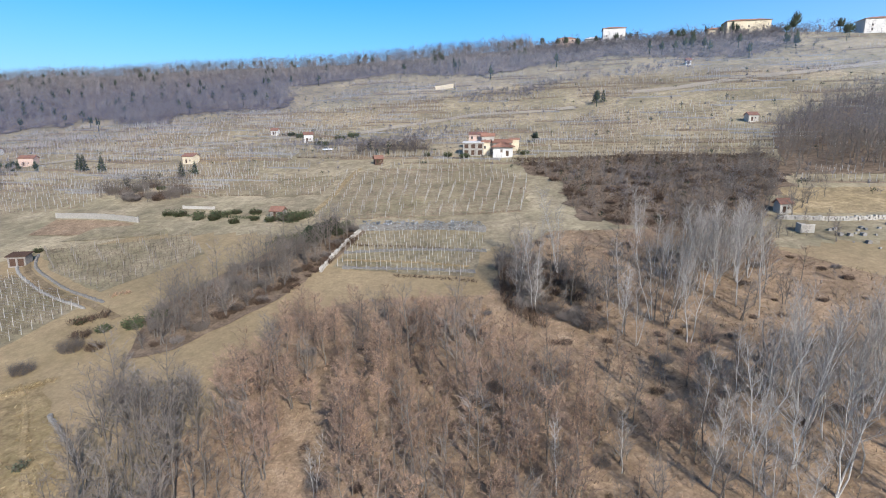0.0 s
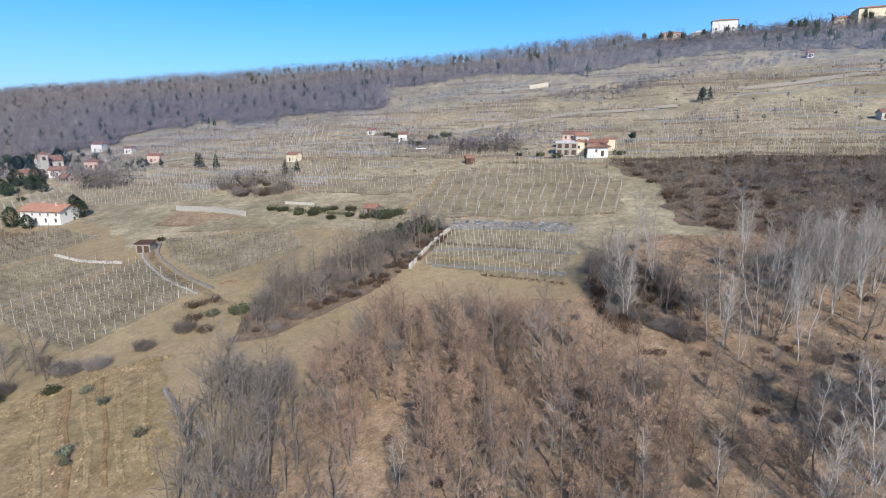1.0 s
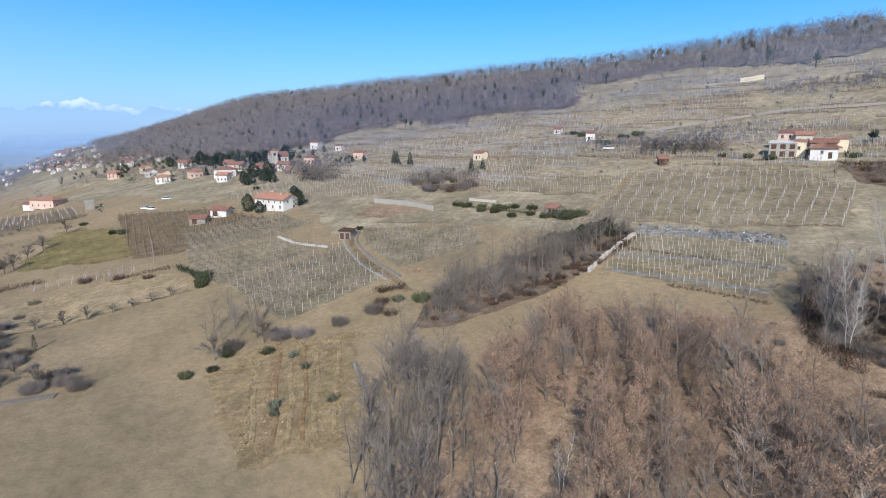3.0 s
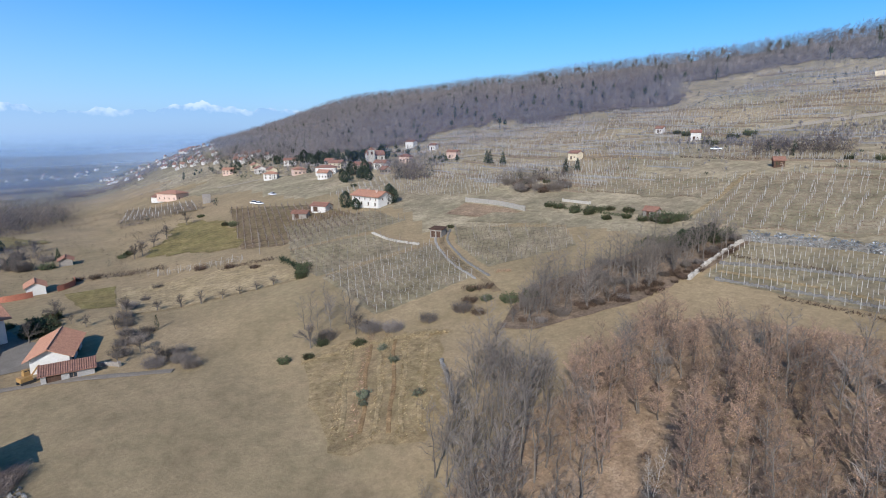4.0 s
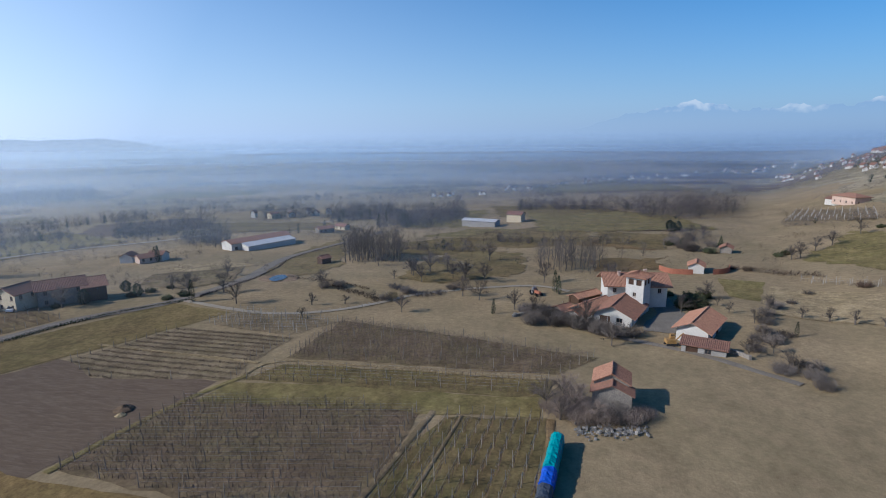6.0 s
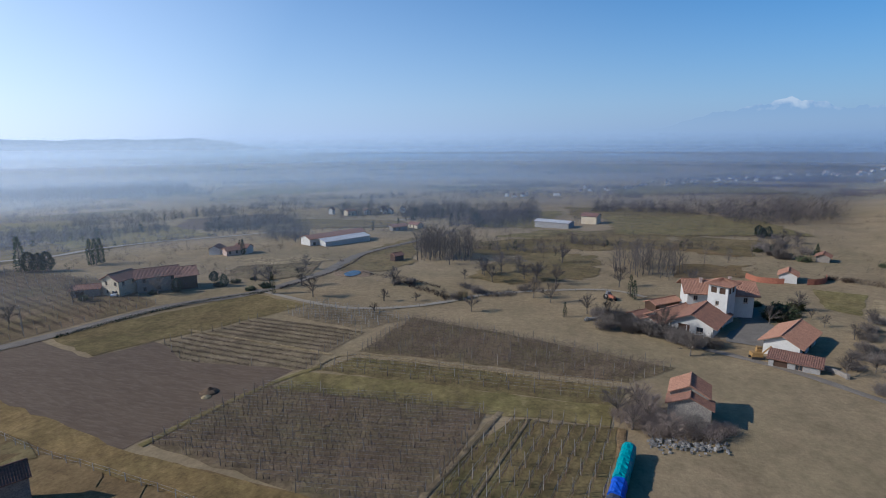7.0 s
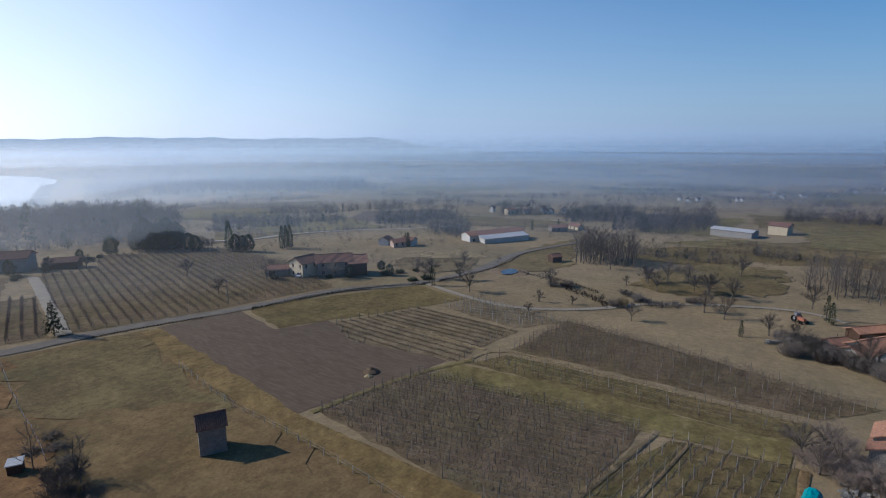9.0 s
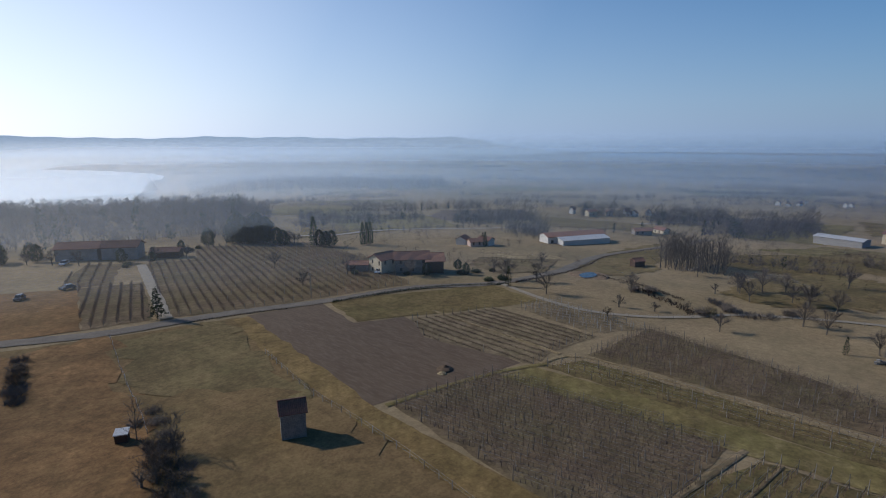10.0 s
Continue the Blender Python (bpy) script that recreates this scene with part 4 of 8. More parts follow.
farm = home("farmhouse", "long white two-storey farmhouse with an orange roof")
house(farm, -156.0, 155.0, gz(-153, 152), -3, 15.5, 7.6, 4.4, "gable", 1.7, "white", "tile_new", 0.7, (
    *rows_of("f", 15.5, 4, 0.8, 0.9, 1.3), *rows_of("f", 15.5, 5, 2.8, 0.7, 0.9), ("r", 2.0, 2.9, 0.8, 1.0, "window"), ("r", 4.8, 0.8, 1.0, 1.2, "window")), ((-3, 1, 0.6), (4, -1, 0.6)))
shed_a = home("farm_shed", "low red-roofed farm shed", "shed")
house(shed_a, -176.0, 146.0, gz(-176, 146), 15, 7.0, 5.0, 2.4, "gable", 1.1, "white", "tile_old", 0.5, (("f", 1, 0, 2.2, 2, "door"),))
shed_b = home("farm_shed", "low red-roofed farm shed", "shed")
house(shed_b, -178.0, 137.0, gz(-178, 137), 30, 6.0, 4.0, 2.1, "gable", 0.9, "rubble", "tile_old", 0.5, (("f", 1, 0, 1.8, 1.8, "door"),))

old = home("hillside_farm", "cluster of old stone farm buildings with red roofs")
gc = gz(15, 207)
house(old, 11.5, 209.5, gc, -8, 7.6, 4.4, 4.6, "shed", 0.5, "pale_stone", "tile_grey", 0.3, (*rows_of("f", 7.6, 3, 0.2, 1.5, 1.7, "door"), *rows_of("f", 7.6, 3, 2.6, 1.5, 1.5, "door")))
house(old, 17.2, 213.5, gc, -8, 4.6, 4.6, 7.0, "gable", 0.9, "pale_stone", "tile_new", 0.4, (*rows_of("f", 4.6, 2, 1.2), *rows_of("f", 4.6, 2, 4.6)))
house(old, 13.5, 216.5, gc + 1.0, -8, 6.5, 4.0, 6.6, "gable", 0.8, "pink", "tile_old", 0.3, (*rows_of("f", 6.5, 3, 4.9, 0.8, 1.1),))
house(old, 22.4, 211.5, gc, -8, 7.0, 4.4, 4.6, "gable", 1.0, "rubble", "tile_old", 0.4, (*rows_of("f", 7, 3, 1.0),))
house(old, 27.0, 212.5, gc + 1, -8, 3.6, 4.0, 4.6, "shed", 0.6, "cream", "tile_new", 0.3)
house(old, 22.0, 204.5, gz(22, 204.5), -8, 7.0, 5.0, 3.2, "hip", 1.5, "white", "tile_old", 0.9, (("f", 2.6, 1.4, 0.8, 1.0, "window"), ("f", 4.6, 0, 1.0, 1.9, "door")))
house(old, 16.0, 208.5, gc - 0.4, -8, 3.0, 3.0, 5.2, "shed", 0.6, "cream", "tile_new", 0.3, (("f", 0.8, 2.8, 0.8, 1.1, "window"),))

yel = home("yellow_house", "cream house with a long brown roof beside the road")
gy = gz(-120, -133)
house(yel, -115.0, -135.0, gy, 178, 7.0, 6.4, 4.8, "gable", 1.6, "cream", "tile_old", 0.5, (*rows_of("l", 7, 2, 0.8), *rows_of("l", 7, 2, 3.2), *rows_of("f", 6.5, 2, 3.2)))
# darker rubble on this block stands in for the wall lying in shade
house(yel, -122.5, -129.5, gy, 140, 11.0, 7.4, 4.6, "gable", 1.7, "rubble", "tile_old", 0.6, (*rows_of("f", 11, 3, 0.6), *rows_of("f", 11, 3, 3.0)))
house(yel, -127.5, -124.0, gy, 140, 5.5, 7.4, 4.0, "gable", 1.8, "timber", "tile_new", 0.6, (("f", 1, 0, 3, 3, "door"),))
annexe = home("garden_shed", "small red-roofed garden shed", "shed")
house(annexe, -110.0, -142.0, gz(-110, -142), 128, 7.0, 4.0, 2.3, "gable", 0.8, "rubble", "tile_new", 0.4, (("f", 1, 0, 2, 1.8, "door"),))

row = home("row_house", "long low farmhouse in shadow with red roofs")
gr = gz(-58, -226)
house(row, -52.5, -231.0, gr, 143, 14.0, 8.0, 4.6, "gable", 1.6, "grey_plaster", "tile_new", 0.6, (*rows_of("b", 14, 4, 0.8), *rows_of("b", 14, 4, 3.0)))
house(row, -64.0, -222.5, gr, 143, 12.0, 8.0, 4.6, "gable", 1.6, "grey_plaster", "tile_old", 0.6, (*rows_of("b", 12, 3, 0.8),))
dark_barn = home("tractor_shed", "low dark machine shed", "shed")
house(dark_barn, -76.0, -214.0, gz(-76, -214), 143, 10.0, 6.0, 2.4, "gable", 1.0, "timber", "tile_old", 0.4)

store = home("warehouse", "long grey warehouse with a pale sheet roof", "warehouse")
house(store, -312.0, -37.0, gz(-312, -37), 76, 20.0, 9.0, 3.4, "gable", 0.8, "grey_plaster", "tile_grey", 0.4, (*rows_of("b", 20, 5, 0, 2.6, 2.2, "door"),), ribs=1.2)
house(store, -330.0, -18.0, gz(-330, -18), 76, 9.0, 8.0, 4.8, "gable", 1.4, "cream", "tile_old", 0.5, (*rows_of("b", 9, 3, 0.8), *rows_of("b", 9, 3, 3.0)), ribs=0.7)
longb = home("long_farm_building", "long low farm building with red and grey roofs", "farm building")
house(longb, -224.0, -128.0, gz(-224, -128), 152, 30.0, 8.0, 3.6, "gable", 1.3, "white", "tile_new", 0.4, (*rows_of("f", 30, 7, 0.8, 1.4, 1.4), ("r", 2, 0, 3, 2.8, "door")), ribs=0.7)
house(longb, -221.0, -120.5, gz(-221, -121), 152, 24.0, 5.0, 2.4, "shed", 0.9, "white", "tile_grey", 0.3, ribs=0.9)
red = home("red_roofed_house", "pink house with a broad red roof in the fields")
house(red, -345.0, 168.0, gz(-345, 167), 20, 15.0, 10.0, 4.4, "hip", 1.9, "pink", "tile_new", 0.8, (*rows_of("f", 15, 4, 0.9), *rows_of("r", 10, 2, 0.9)), ribs=0.6)
house(red, -354.0, 165.0, gz(-352, 165), 20, 9.0, 7.0, 3.0, "gable", 1.2, "white", "tile_old", 0.5, ribs=0.6)
net_house = home("house_under_repair", "small white house with orange roof and netting")
house(net_house, -184.0, 48.0, gz(-184, 48), 165, 6.0, 4.6, 2.4, "gable", 1.2, "white", "tile_new", 0.5, (("r", 1.5, 0.8, 1.0, 1.1, "window"),))
gully_house = home("gully_house", "small stone house with a brown roof among trees")
house(gully_house, -222.0, 68.0, gz(-222, 68), 160, 5.0, 4.0, 2.2, "gable", 1.0, "rubble", "tile_old", 0.6, (("r", 1.5, 0.8, 1.0, 1.1, "window"),))
chapel = home("field_chapel", "small grey stone chapel in the fields", "chapel")
house(chapel, -283.0, 156.0, gz(-283, 156), 60, 4.0, 3.2, 3.0, "gable", 1.6, "rubble", "rubble", 0.1)

# village church and houses, ridge villas and hillside huts
church = home("church", "pale village church with a stepped gable", "church")
gch = gz(-228, 230)
house(church, -229.0, 231.0, gch, 60, 10.0, 6.5, 5.0, "gable", 2.4, "pale_stone", "tile_old", 0.4, (*rows_of("f", 10, 3, 2.4, 0.9, 1.6),), ribs=0.7)
house(church, -226.5, 225.5, gch - 1, 60, 3.2, 3.2, 9.0, "hip", 1.6, "pale_stone", "tile_old", 0.3, (("f", 0.9, 6.4, 1.3, 1.6, "door"), ("l", 0.9, 6.4, 1.3, 1.6, "door")), ribs=0.6)
v = random.Random(44)
HOUSES = (
    (-245, 208, 14, 9, 5.6, "white"), (-236, 199, 8, 6, 4.6, "white"), (-252, 222, 10, 8, 5.0, "cream"), (-222, 214, 11, 7, 4.6, "pink"), (-212, 219, 9, 7, 4.2, "white"),
    (-278, 214, 9, 7, 4.6, "pink"), (-292, 204, 10, 7, 4.8, "white"), (-308, 216, 9, 7, 5.0, "cream"), (-330, 222, 10, 8, 4.6, "white"), (-268, 232, 9, 7, 5.0, "white"),
    (-206, 232, 8, 6, 4.4, "pink"), (-198, 207, 7, 5, 3.2, "rubble"), (-350, 232, 10, 8, 5.0, "cream"), (-372, 224, 9, 8, 5.0, "pink"), (-320, 240, 10, 7, 5.0, "white"),
)
for i, (x, y, a, b, h, wl) in enumerate(HOUSES):
    hs = home("village_house", {"white": "white plastered village house with a red roof", "cream": "cream village house with a red roof", "pink": "faded pink village house with a red roof", "rubble": "small stone village building with tiles"}[wl])
    hs["group"] = "village houses"
    a, b, h = a * 0.8, b * 0.75, h * 0.72
    tn = v.choice((12, 25, -20, 40, 70))
    house(hs, x, y, gz(x, y), tn, a, b, h, v.choice(("gable", "gable", "hip")), 1.5, wl, v.choice(("tile_old", "tile_new", "tile_old")), 0.5, (*rows_of("f", a, 3, 0.6, 0.9, 1.1), *(rows_of("f", a, 3, 2.2, 0.8, 0.9) if h > 3.4 else ()), *rows_of("r", b, 2, 0.8)), ribs=0.8)
for x, y, a, b, h, wl, lab in (
    (84, 394, 12, 8, 5.0, "pink", "pink villa with an orange roof on the ridge"), (113, 384, 14, 10, 8.5, "white", "tall white villa on the ridge"),
    (101, 389, 10, 6, 3.4, "grey_plaster", "low grey building on the ridge"), (182, 349, 24, 10, 7.0, "cream", "broad cream villa on the ridge"), (238, 315, 22, 11, 7.0, "white", "white villa on the ridge road"), (168, 356, 12, 7, 3.4, "cream", "low cream outbuilding on the ridge"),
):
    hs = home("ridge_villa", lab)
    house(hs, x, y, gz(x, y), -12, a, b, h, "hip", 1.6, wl, "tile_new" if wl != "grey_plaster" else "tile_grey", 0.6, (*rows_of("f", a, 3, 0.9), *rows_of("f", a, 3, 3.2, 0.9, 1.1)) if h > 4.4 else rows_of("f", a, 3, 0.9), ribs=0.8)
for x, y, a, b, h, wl in ((-102, 225, 6.0, 4.5, 3.2, "cream"), (-60, 250, 4.5, 4.0, 3.6, "white"), (-176, 236, 7, 5, 3.6, "pink"), (-240, 276, 7, 6, 4.4, "white"), (-256, 268, 5, 4, 3.0, "grey_plaster"), (-210, 262, 5, 4, 3.0, "white"), (-46, 152, 4.2, 3.2, 2.0, "rubble"), (-24, 206, 3.6, 3.0, 2.4, "timber"), (118, 216, 4.5, 3.5, 2.6, "pale_stone"), (128, 300, 3.0, 2.6, 2.6, "white"), (-80, 268, 4, 3, 2.4, "white"), (82, 132, 3.5, 3, 2.6, "pale_stone")):
    hs = home("hillside_hut", "small plastered vineyard hut with a tiled roof", "hut")
    hs["group"] = "vineyard huts"
    house(hs, x, y, gz(x, y), v.uniform(-20, 20), a * 0.85, b * 0.85, h * 0.85, "gable", 0.9, wl, v.choice(("tile_old", "tile_old")), 0.35, (("f", a * 0.2, 0, 0.9, 1.5, "door"), ("f", a * 0.52, 0.8, 0.6, 0.6, "window")), ribs=0.5)

for k, (x, y) in enumerate(((-182, -159), (-182, -151), (-186, -149), (-357, -190), (-371, -183), (-277, -118), (-293, -114))):
    hs = home("valley_house", "small pale farm building with a tiled roof in the valley")
    hs["group"] = "valley houses"
    house(hs, x, y, gz(x, y), (20, 150, 95, 160, 30, 140, 70)[k], (5.5, 7.0, 6.0, 8.0, 6.5, 9.0, 7.0)[k], 4.6, (2.6, 2.2, 2.6, 3.6, 3.2, 2.4, 2.4)[k], "gable", 1.2, ("white", "pink", "white", "cream", "white", "rubble", "cream")[k], ("tile_old", "tile_new")[k % 2], 0.35, rows_of("f", 5.5, 2, 0.8), ribs=0.8)

dark_shed = home("meadow_shed", "small dark wooden shed beside the grove", "shed")
house(dark_shed, -186.0, -80.0, gz(-186, -80), 150, 4.0, 3.0, 2.2, "gable", 0.8, "timber", "tile_old", 0.3)

# ---- trees and shrubs ----
def bare_tree(rng, name, label, category, high=9.0, girth=0.14, first=0.3, limbs=14, reach=0.34, rise=0.8, stems=1, twigs=8, twig=0.9,
              wide=0.035, bark="bark", crown="twig", leaves=0, leaf="leaf", leaf_size=0.16, wobble=0.35):
    """A leafless (or withered) tree: trunk with limbs, and a crown of twigs."""
    boles, fine, foliage = [], Soup(), Soup()
    for st in range(stems):
        wood = Soup()
        boles.append(wood)
        lean = Vector((rng.uniform(-1, 1), rng.uniform(-1, 1), 0)) * (0.10 if stems == 1 else 0.22)
        h = high * (1 if st == 0 else rng.uniform(0.7, 1.0))
        base = Vector((rng.uniform(-0.4, 0.4), rng.uniform(-0.4, 0.4), -0.3)) * (0 if stems == 1 else 1) + Vector((0, 0, -0.3))
        axis = [base]
        k = 6
        for i in range(1, k + 1):
            t = i / k
            axis.append(base + Vector((lean.x * h * t, lean.y * h * t, h * t)) + Vector((rng.uniform(-1, 1), rng.uniform(-1, 1), 0)) * wobble * 0.5)
        rad = [girth * (1 - 0.92 * (i / k)) + 0.012 for i in range(k + 1)]
        for i in range(k):
            wood.tube(axis[i], axis[i + 1], rad[i], rad[i + 1], 5)
        for b in range(limbs):
            t = first + (0.97 - first) * (b + rng.random()) / limbs
            i = min(k - 1, int(t * k))
            p = axis[i].lerp(axis[i + 1], t * k - i)
            a = b * 2.4 + rng.uniform(-0.5, 0.5)
            size = h * reach * (1.15 - 0.75 * t) * rng.uniform(0.75, 1.2)
            d = Vector((math.cos(a), math.sin(a), rise * rng.uniform(0.6, 1.3))).normalized()
            r = max(0.02, girth * 0.42 * (1 - 0.7 * t))
            m1 = p + d * size * 0.55
            d2 = (d + Vector((rng.uniform(-0.3, 0.3), rng.uniform(-0.3, 0.3), 0.35))).normalized()
            m2 = m1 + d2 * size * 0.55
            wood.tube(p, m1, r, r * 0.6, 4)
            wood.tube(m1, m2, r * 0.6, 0.012, 3)
            for q in range(twigs):
                u = (q + rng.random()) / twigs
                o = p.lerp(m1, 0.25 + u * 1.5) if u < 0.5 else m1.lerp(m2, (u - 0.5) * 2)
                e = (d2 + Vector((rng.uniform(-1, 1), rng.uniform(-1, 1), rng.uniform(-0.5, 0.9))) * 0.9).normalized()
                ln = twig * rng.uniform(0.6, 1.3)
                fine.twig(o, e * ln, wide)
                for z in range(3):
                    o2 = o + e * ln * rng.uniform(0.2, 0.9)
                    e2 = (e + Vector((rng.uniform(-1, 1), rng.uniform(-1, 1), rng.uniform(-0.4, 0.8))) * 0.8).normalized()
                    fine.twig(o2, e2 * ln * rng.uniform(0.4, 0.8), wide * 0.75)
                for z in range(leaves):
                    c = o + e * ln * rng.uniform(0.1, 1.0) + Vector((rng.uniform(-1, 1), rng.uniform(-1, 1), rng.uniform(-1, 1))) * 0.3
                    foliage.twig(c, Vector((rng.uniform(-1, 1), rng.uniform(-1, 1), rng.uniform(-1, 0.6))).normalized() * leaf_size * rng.uniform(0.7, 1.5), leaf_size)
    root = thing(name, label, category)
    for wood in boles:
        part("trunk", wood, M[bark], root)
    part("crown", fine, M[crown], root)
    if leaves:
        part("foliage", foliage, M[leaf], root, "withered brown leaves")
    return root


def shrub(rng, name, label, high=2.0, wide=1.6, stems=130, material="bramble", leafy=0, leaf="shrub_green", category="shrub", blade=0.05):
    """A tangle of stems springing from the ground."""
    s, fol = Soup(), Soup()
    for _ in range(stems):
        a, r = rng.uniform(0, math.tau), wide * math.sqrt(rng.random()) * 0.7
        p = Vector((math.cos(a) * r, math.sin(a) * r, -0.15))
        d = Vector((math.cos(a) * rng.uniform(-0.2, 0.7), math.sin(a) * rng.uniform(-0.2, 0.7), rng.uniform(0.6, 1.1))) * high * rng.uniform(0.5, 0.95) * (1 - 0.4 * r / wide)
        s.twig(p, d, blade * 1.2)
        for _ in range(5 if blade > 0.04 else 8):
            o = p + d * rng.uniform(0.3, 0.9)
            s.twig(o, Vector((rng.uniform(-1, 1), rng.uniform(-1, 1), rng.uniform(-0.2, 1))).normalized() * high * 0.35, blade * 0.9)
        for _ in range(leafy):
            o = p + d * rng.uniform(0.2, 1.0) + Vector((rng.uniform(-1, 1), rng.uniform(-1, 1), rng.uniform(-1, 1))) * 0.25
            fol.twig(o, Vector((rng.uniform(-1, 1), rng.uniform(-1, 1), rng.uniform(-0.6, 1))).normalized() * rng.uniform(0.2, 0.4), 0.2)
    root = thing(name, label, category)
    part("crown", s, M[material], root)
    if leafy:
        part("foliage", fol, M[leaf], root, "dull green leaves")
    return root


def conifer(rng, name, label, high=9.0, wide=2.2, shape="cone", n=900, material="evergreen", clear=0.1, size=0.5):
    """An evergreen: trunk, and a crown of short blades in drooping tiers."""
    wood, fol = Soup(), Soup()
    wood.tube((0, 0, -0.3), (0, 0, high * 0.5), 0.16, 0.1, 6)
    wood.tube((0, 0, high * 0.5), (0, 0, high * 0.96), 0.1, 0.02, 5)
    for _ in range(n):
        t = rng.random()
        if shape == "cone":
            t = 1 - math.sqrt(t)
            r = wide * (1 - t) * (0.75 + 0.25 * math.sin(t * 40)) + 0.08
        elif shape == "column":
            r = wide * (0.35 + 0.65 * math.sin(min(1, t * 1.15 + 0.12) * math.pi) ** 0.7) * (1 if t < 0.85 else (1.05 - t) * 5)
        else:
            r = wide * math.sin(max(0.05, min(1, t * 0.9 + 0.12)) * math.pi) ** 0.6
        a = rng.uniform(0, math.tau)
        r *= rng.uniform(0.55, 1.05) * (1 + 0.18 * math.sin(3 * a + t * 9))
        p = Vector((math.cos(a) * r, math.sin(a) * r, high * (clear + (1 - clear) * t)))
        d = Vector((math.cos(a), math.sin(a), rng.uniform(-0.5, 0.8))) + Vector((rng.uniform(-1, 1), rng.uniform(-1, 1), rng.uniform(-0.5, 0.5))) * 0.7
        fol.twig(p, d.normalized() * size * rng.uniform(0.7, 1.5), size * 0.6)
    for k in range(7):
        a = k * 2.4
        z = high * (clear + 0.1 + 0.1 * k)
        if z < high * 0.9:
            wood.tube((0, 0, z), (math.cos(a) * wide * 0.6, math.sin(a) * wide * 0.6, z + 0.3), 0.05, 0.015, 3)
    root = thing(name, label, "tree")
    part("trunk", wood, M["bark"], root)
    part("crown", fol, M[material], root)
    return root


def dome_tree(rng, name, label, high=7.0, wide=3.6, limbs=13, twigs=46, bark="bark", crown="twig_dark", blade=0.055):
    """A broad old tree: short trunk, limbs arching out, and a rounded crown of fine twigs."""
    wood_, fine = Soup(), Soup()
    fork = Vector((rng.uniform(-0.2, 0.2), rng.uniform(-0.2, 0.2), high * 0.26))
    wood_.tube((0, 0, -0.3), fork, 0.2, 0.15, 7)
    for b in range(limbs):
        a = b * 2.4 + rng.uniform(-0.4, 0.4)
        el = rng.uniform(0.12, 1.35) if b else 1.5
        tip = fork + Vector((math.cos(a) * math.cos(el) * wide, math.sin(a) * math.cos(el) * wide, math.sin(el) * high * 0.7)) * rng.uniform(0.8, 1.0)
        knee = fork.lerp(tip, 0.45) + Vector((0, 0, high * 0.07)) + Vector((rng.uniform(-1, 1), rng.uniform(-1, 1), rng.uniform(-1, 1))) * 0.25
        wood_.tube(fork, knee, 0.075, 0.04, 5)
        wood_.tube(knee, tip, 0.04, 0.012, 4)
        for q in range(twigs):
            u = rng.random() ** 0.7
            o = fork.lerp(knee, 0.5 + u) if u < 0.25 else knee.lerp(tip, (u - 0.25) / 0.75)
            out = (o - fork).normalized()
            e = (out * 0.6 + Vector((rng.uniform(-1, 1), rng.uniform(-1, 1), rng.uniform(-0.5, 1.0)))).normalized()
            ln = high * 0.15 * rng.uniform(0.5, 1.2)
            fine.twig(o, e * ln, blade)
            for _ in range(3):
                o2 = o + e * ln * rng.uniform(0.2, 1.0)
                e2 = (e + Vector((rng.uniform(-1, 1), rng.uniform(-1, 1), rng.uniform(-0.7, 0.9))) * 1.1).normalized()
                fine.twig(o2, e2 * ln * rng.uniform(0.4, 0.8), blade * 0.7)
    root = thing(name, label, "tree")
    part("trunk", wood_, M[bark], root)
    part("crown", fine, M[crown], root)
    return root


rng = random.Random(7)
OAKS = [bare_tree(rng, "oak_tree", "slender young oak with withered brown leaves", "tree", rng.uniform(7, 9.5), 0.10, 0.28, 16, 0.34, 0.55, s_, 8, 0.8, 0.044, "bark", "twig_brown", lv, leaf_size=0.10) for s_, lv in ((1, 7), (2, 4), (1, 8), (2, 5), (2, 1), (1, 4))]
GREYS = [bare_tree(rng, "bare_tree", "leafless grey tree with a fine twiggy crown", "tree", rng.uniform(8, 10.5), 0.13, 0.2, 17, 0.34, 0.75, s_, 8, 0.85, 0.044) for s_ in (1, 2, 1, 2)]
FAR_GREYS = [bare_tree(rng, "bare_tree", "leafless grey tree", "tree", rng.uniform(8, 10.5), 0.13, 0.2, 14, 0.32, 0.8, 1, 6, 1.0, 0.06) for _ in range(4)]
FAR_SAPLINGS = [bare_tree(rng, "sapling", "thin leafless sapling", "tree", rng.uniform(3.5, 5), 0.05, 0.2, 9, 0.28, 1.2, 1, 5, 0.7, 0.045) for _ in range(3)]
BIRCHES = [bare_tree(rng, "birch_tree", "tall leafless birch with a pale trunk", "tree", rng.uniform(14, 17), 0.085, 0.24, 22, 0.21, 1.3, s_, 10, 1.1, 0.036, "birch", "twig_pale", wobble=0.6) for s_ in (1, 2, 3, 2)]
WIDES = [dome_tree(rng, "spreading_tree", "broad leafless tree standing alone in grass", rng.uniform(6, 7.5), rng.uniform(3.2, 4.0), 15, 48, blade=0.036) for _ in range(4)]
FRUITS = [dome_tree(rng, "fruit_tree", "small leafless orchard fruit tree", rng.uniform(2.6, 3.2), rng.uniform(1.2, 1.6), 11, 30, "bark", "twig_dark", 0.03) for _ in range(3)]
SAPLINGS = [bare_tree(rng, "sapling", "thin leafless grey sapling", "tree", rng.uniform(3.5, 5), 0.05, 0.2, 10, 0.28, 1.2, 2, 7, 0.6, 0.022) for _ in range(3)]
BUSHES = [shrub(rng, "shrub", "tangled brown leafless shrub", rng.uniform(1.6, 2.2), rng.uniform(1.4, 2.0), 130, "bramble") for _ in range(3)]
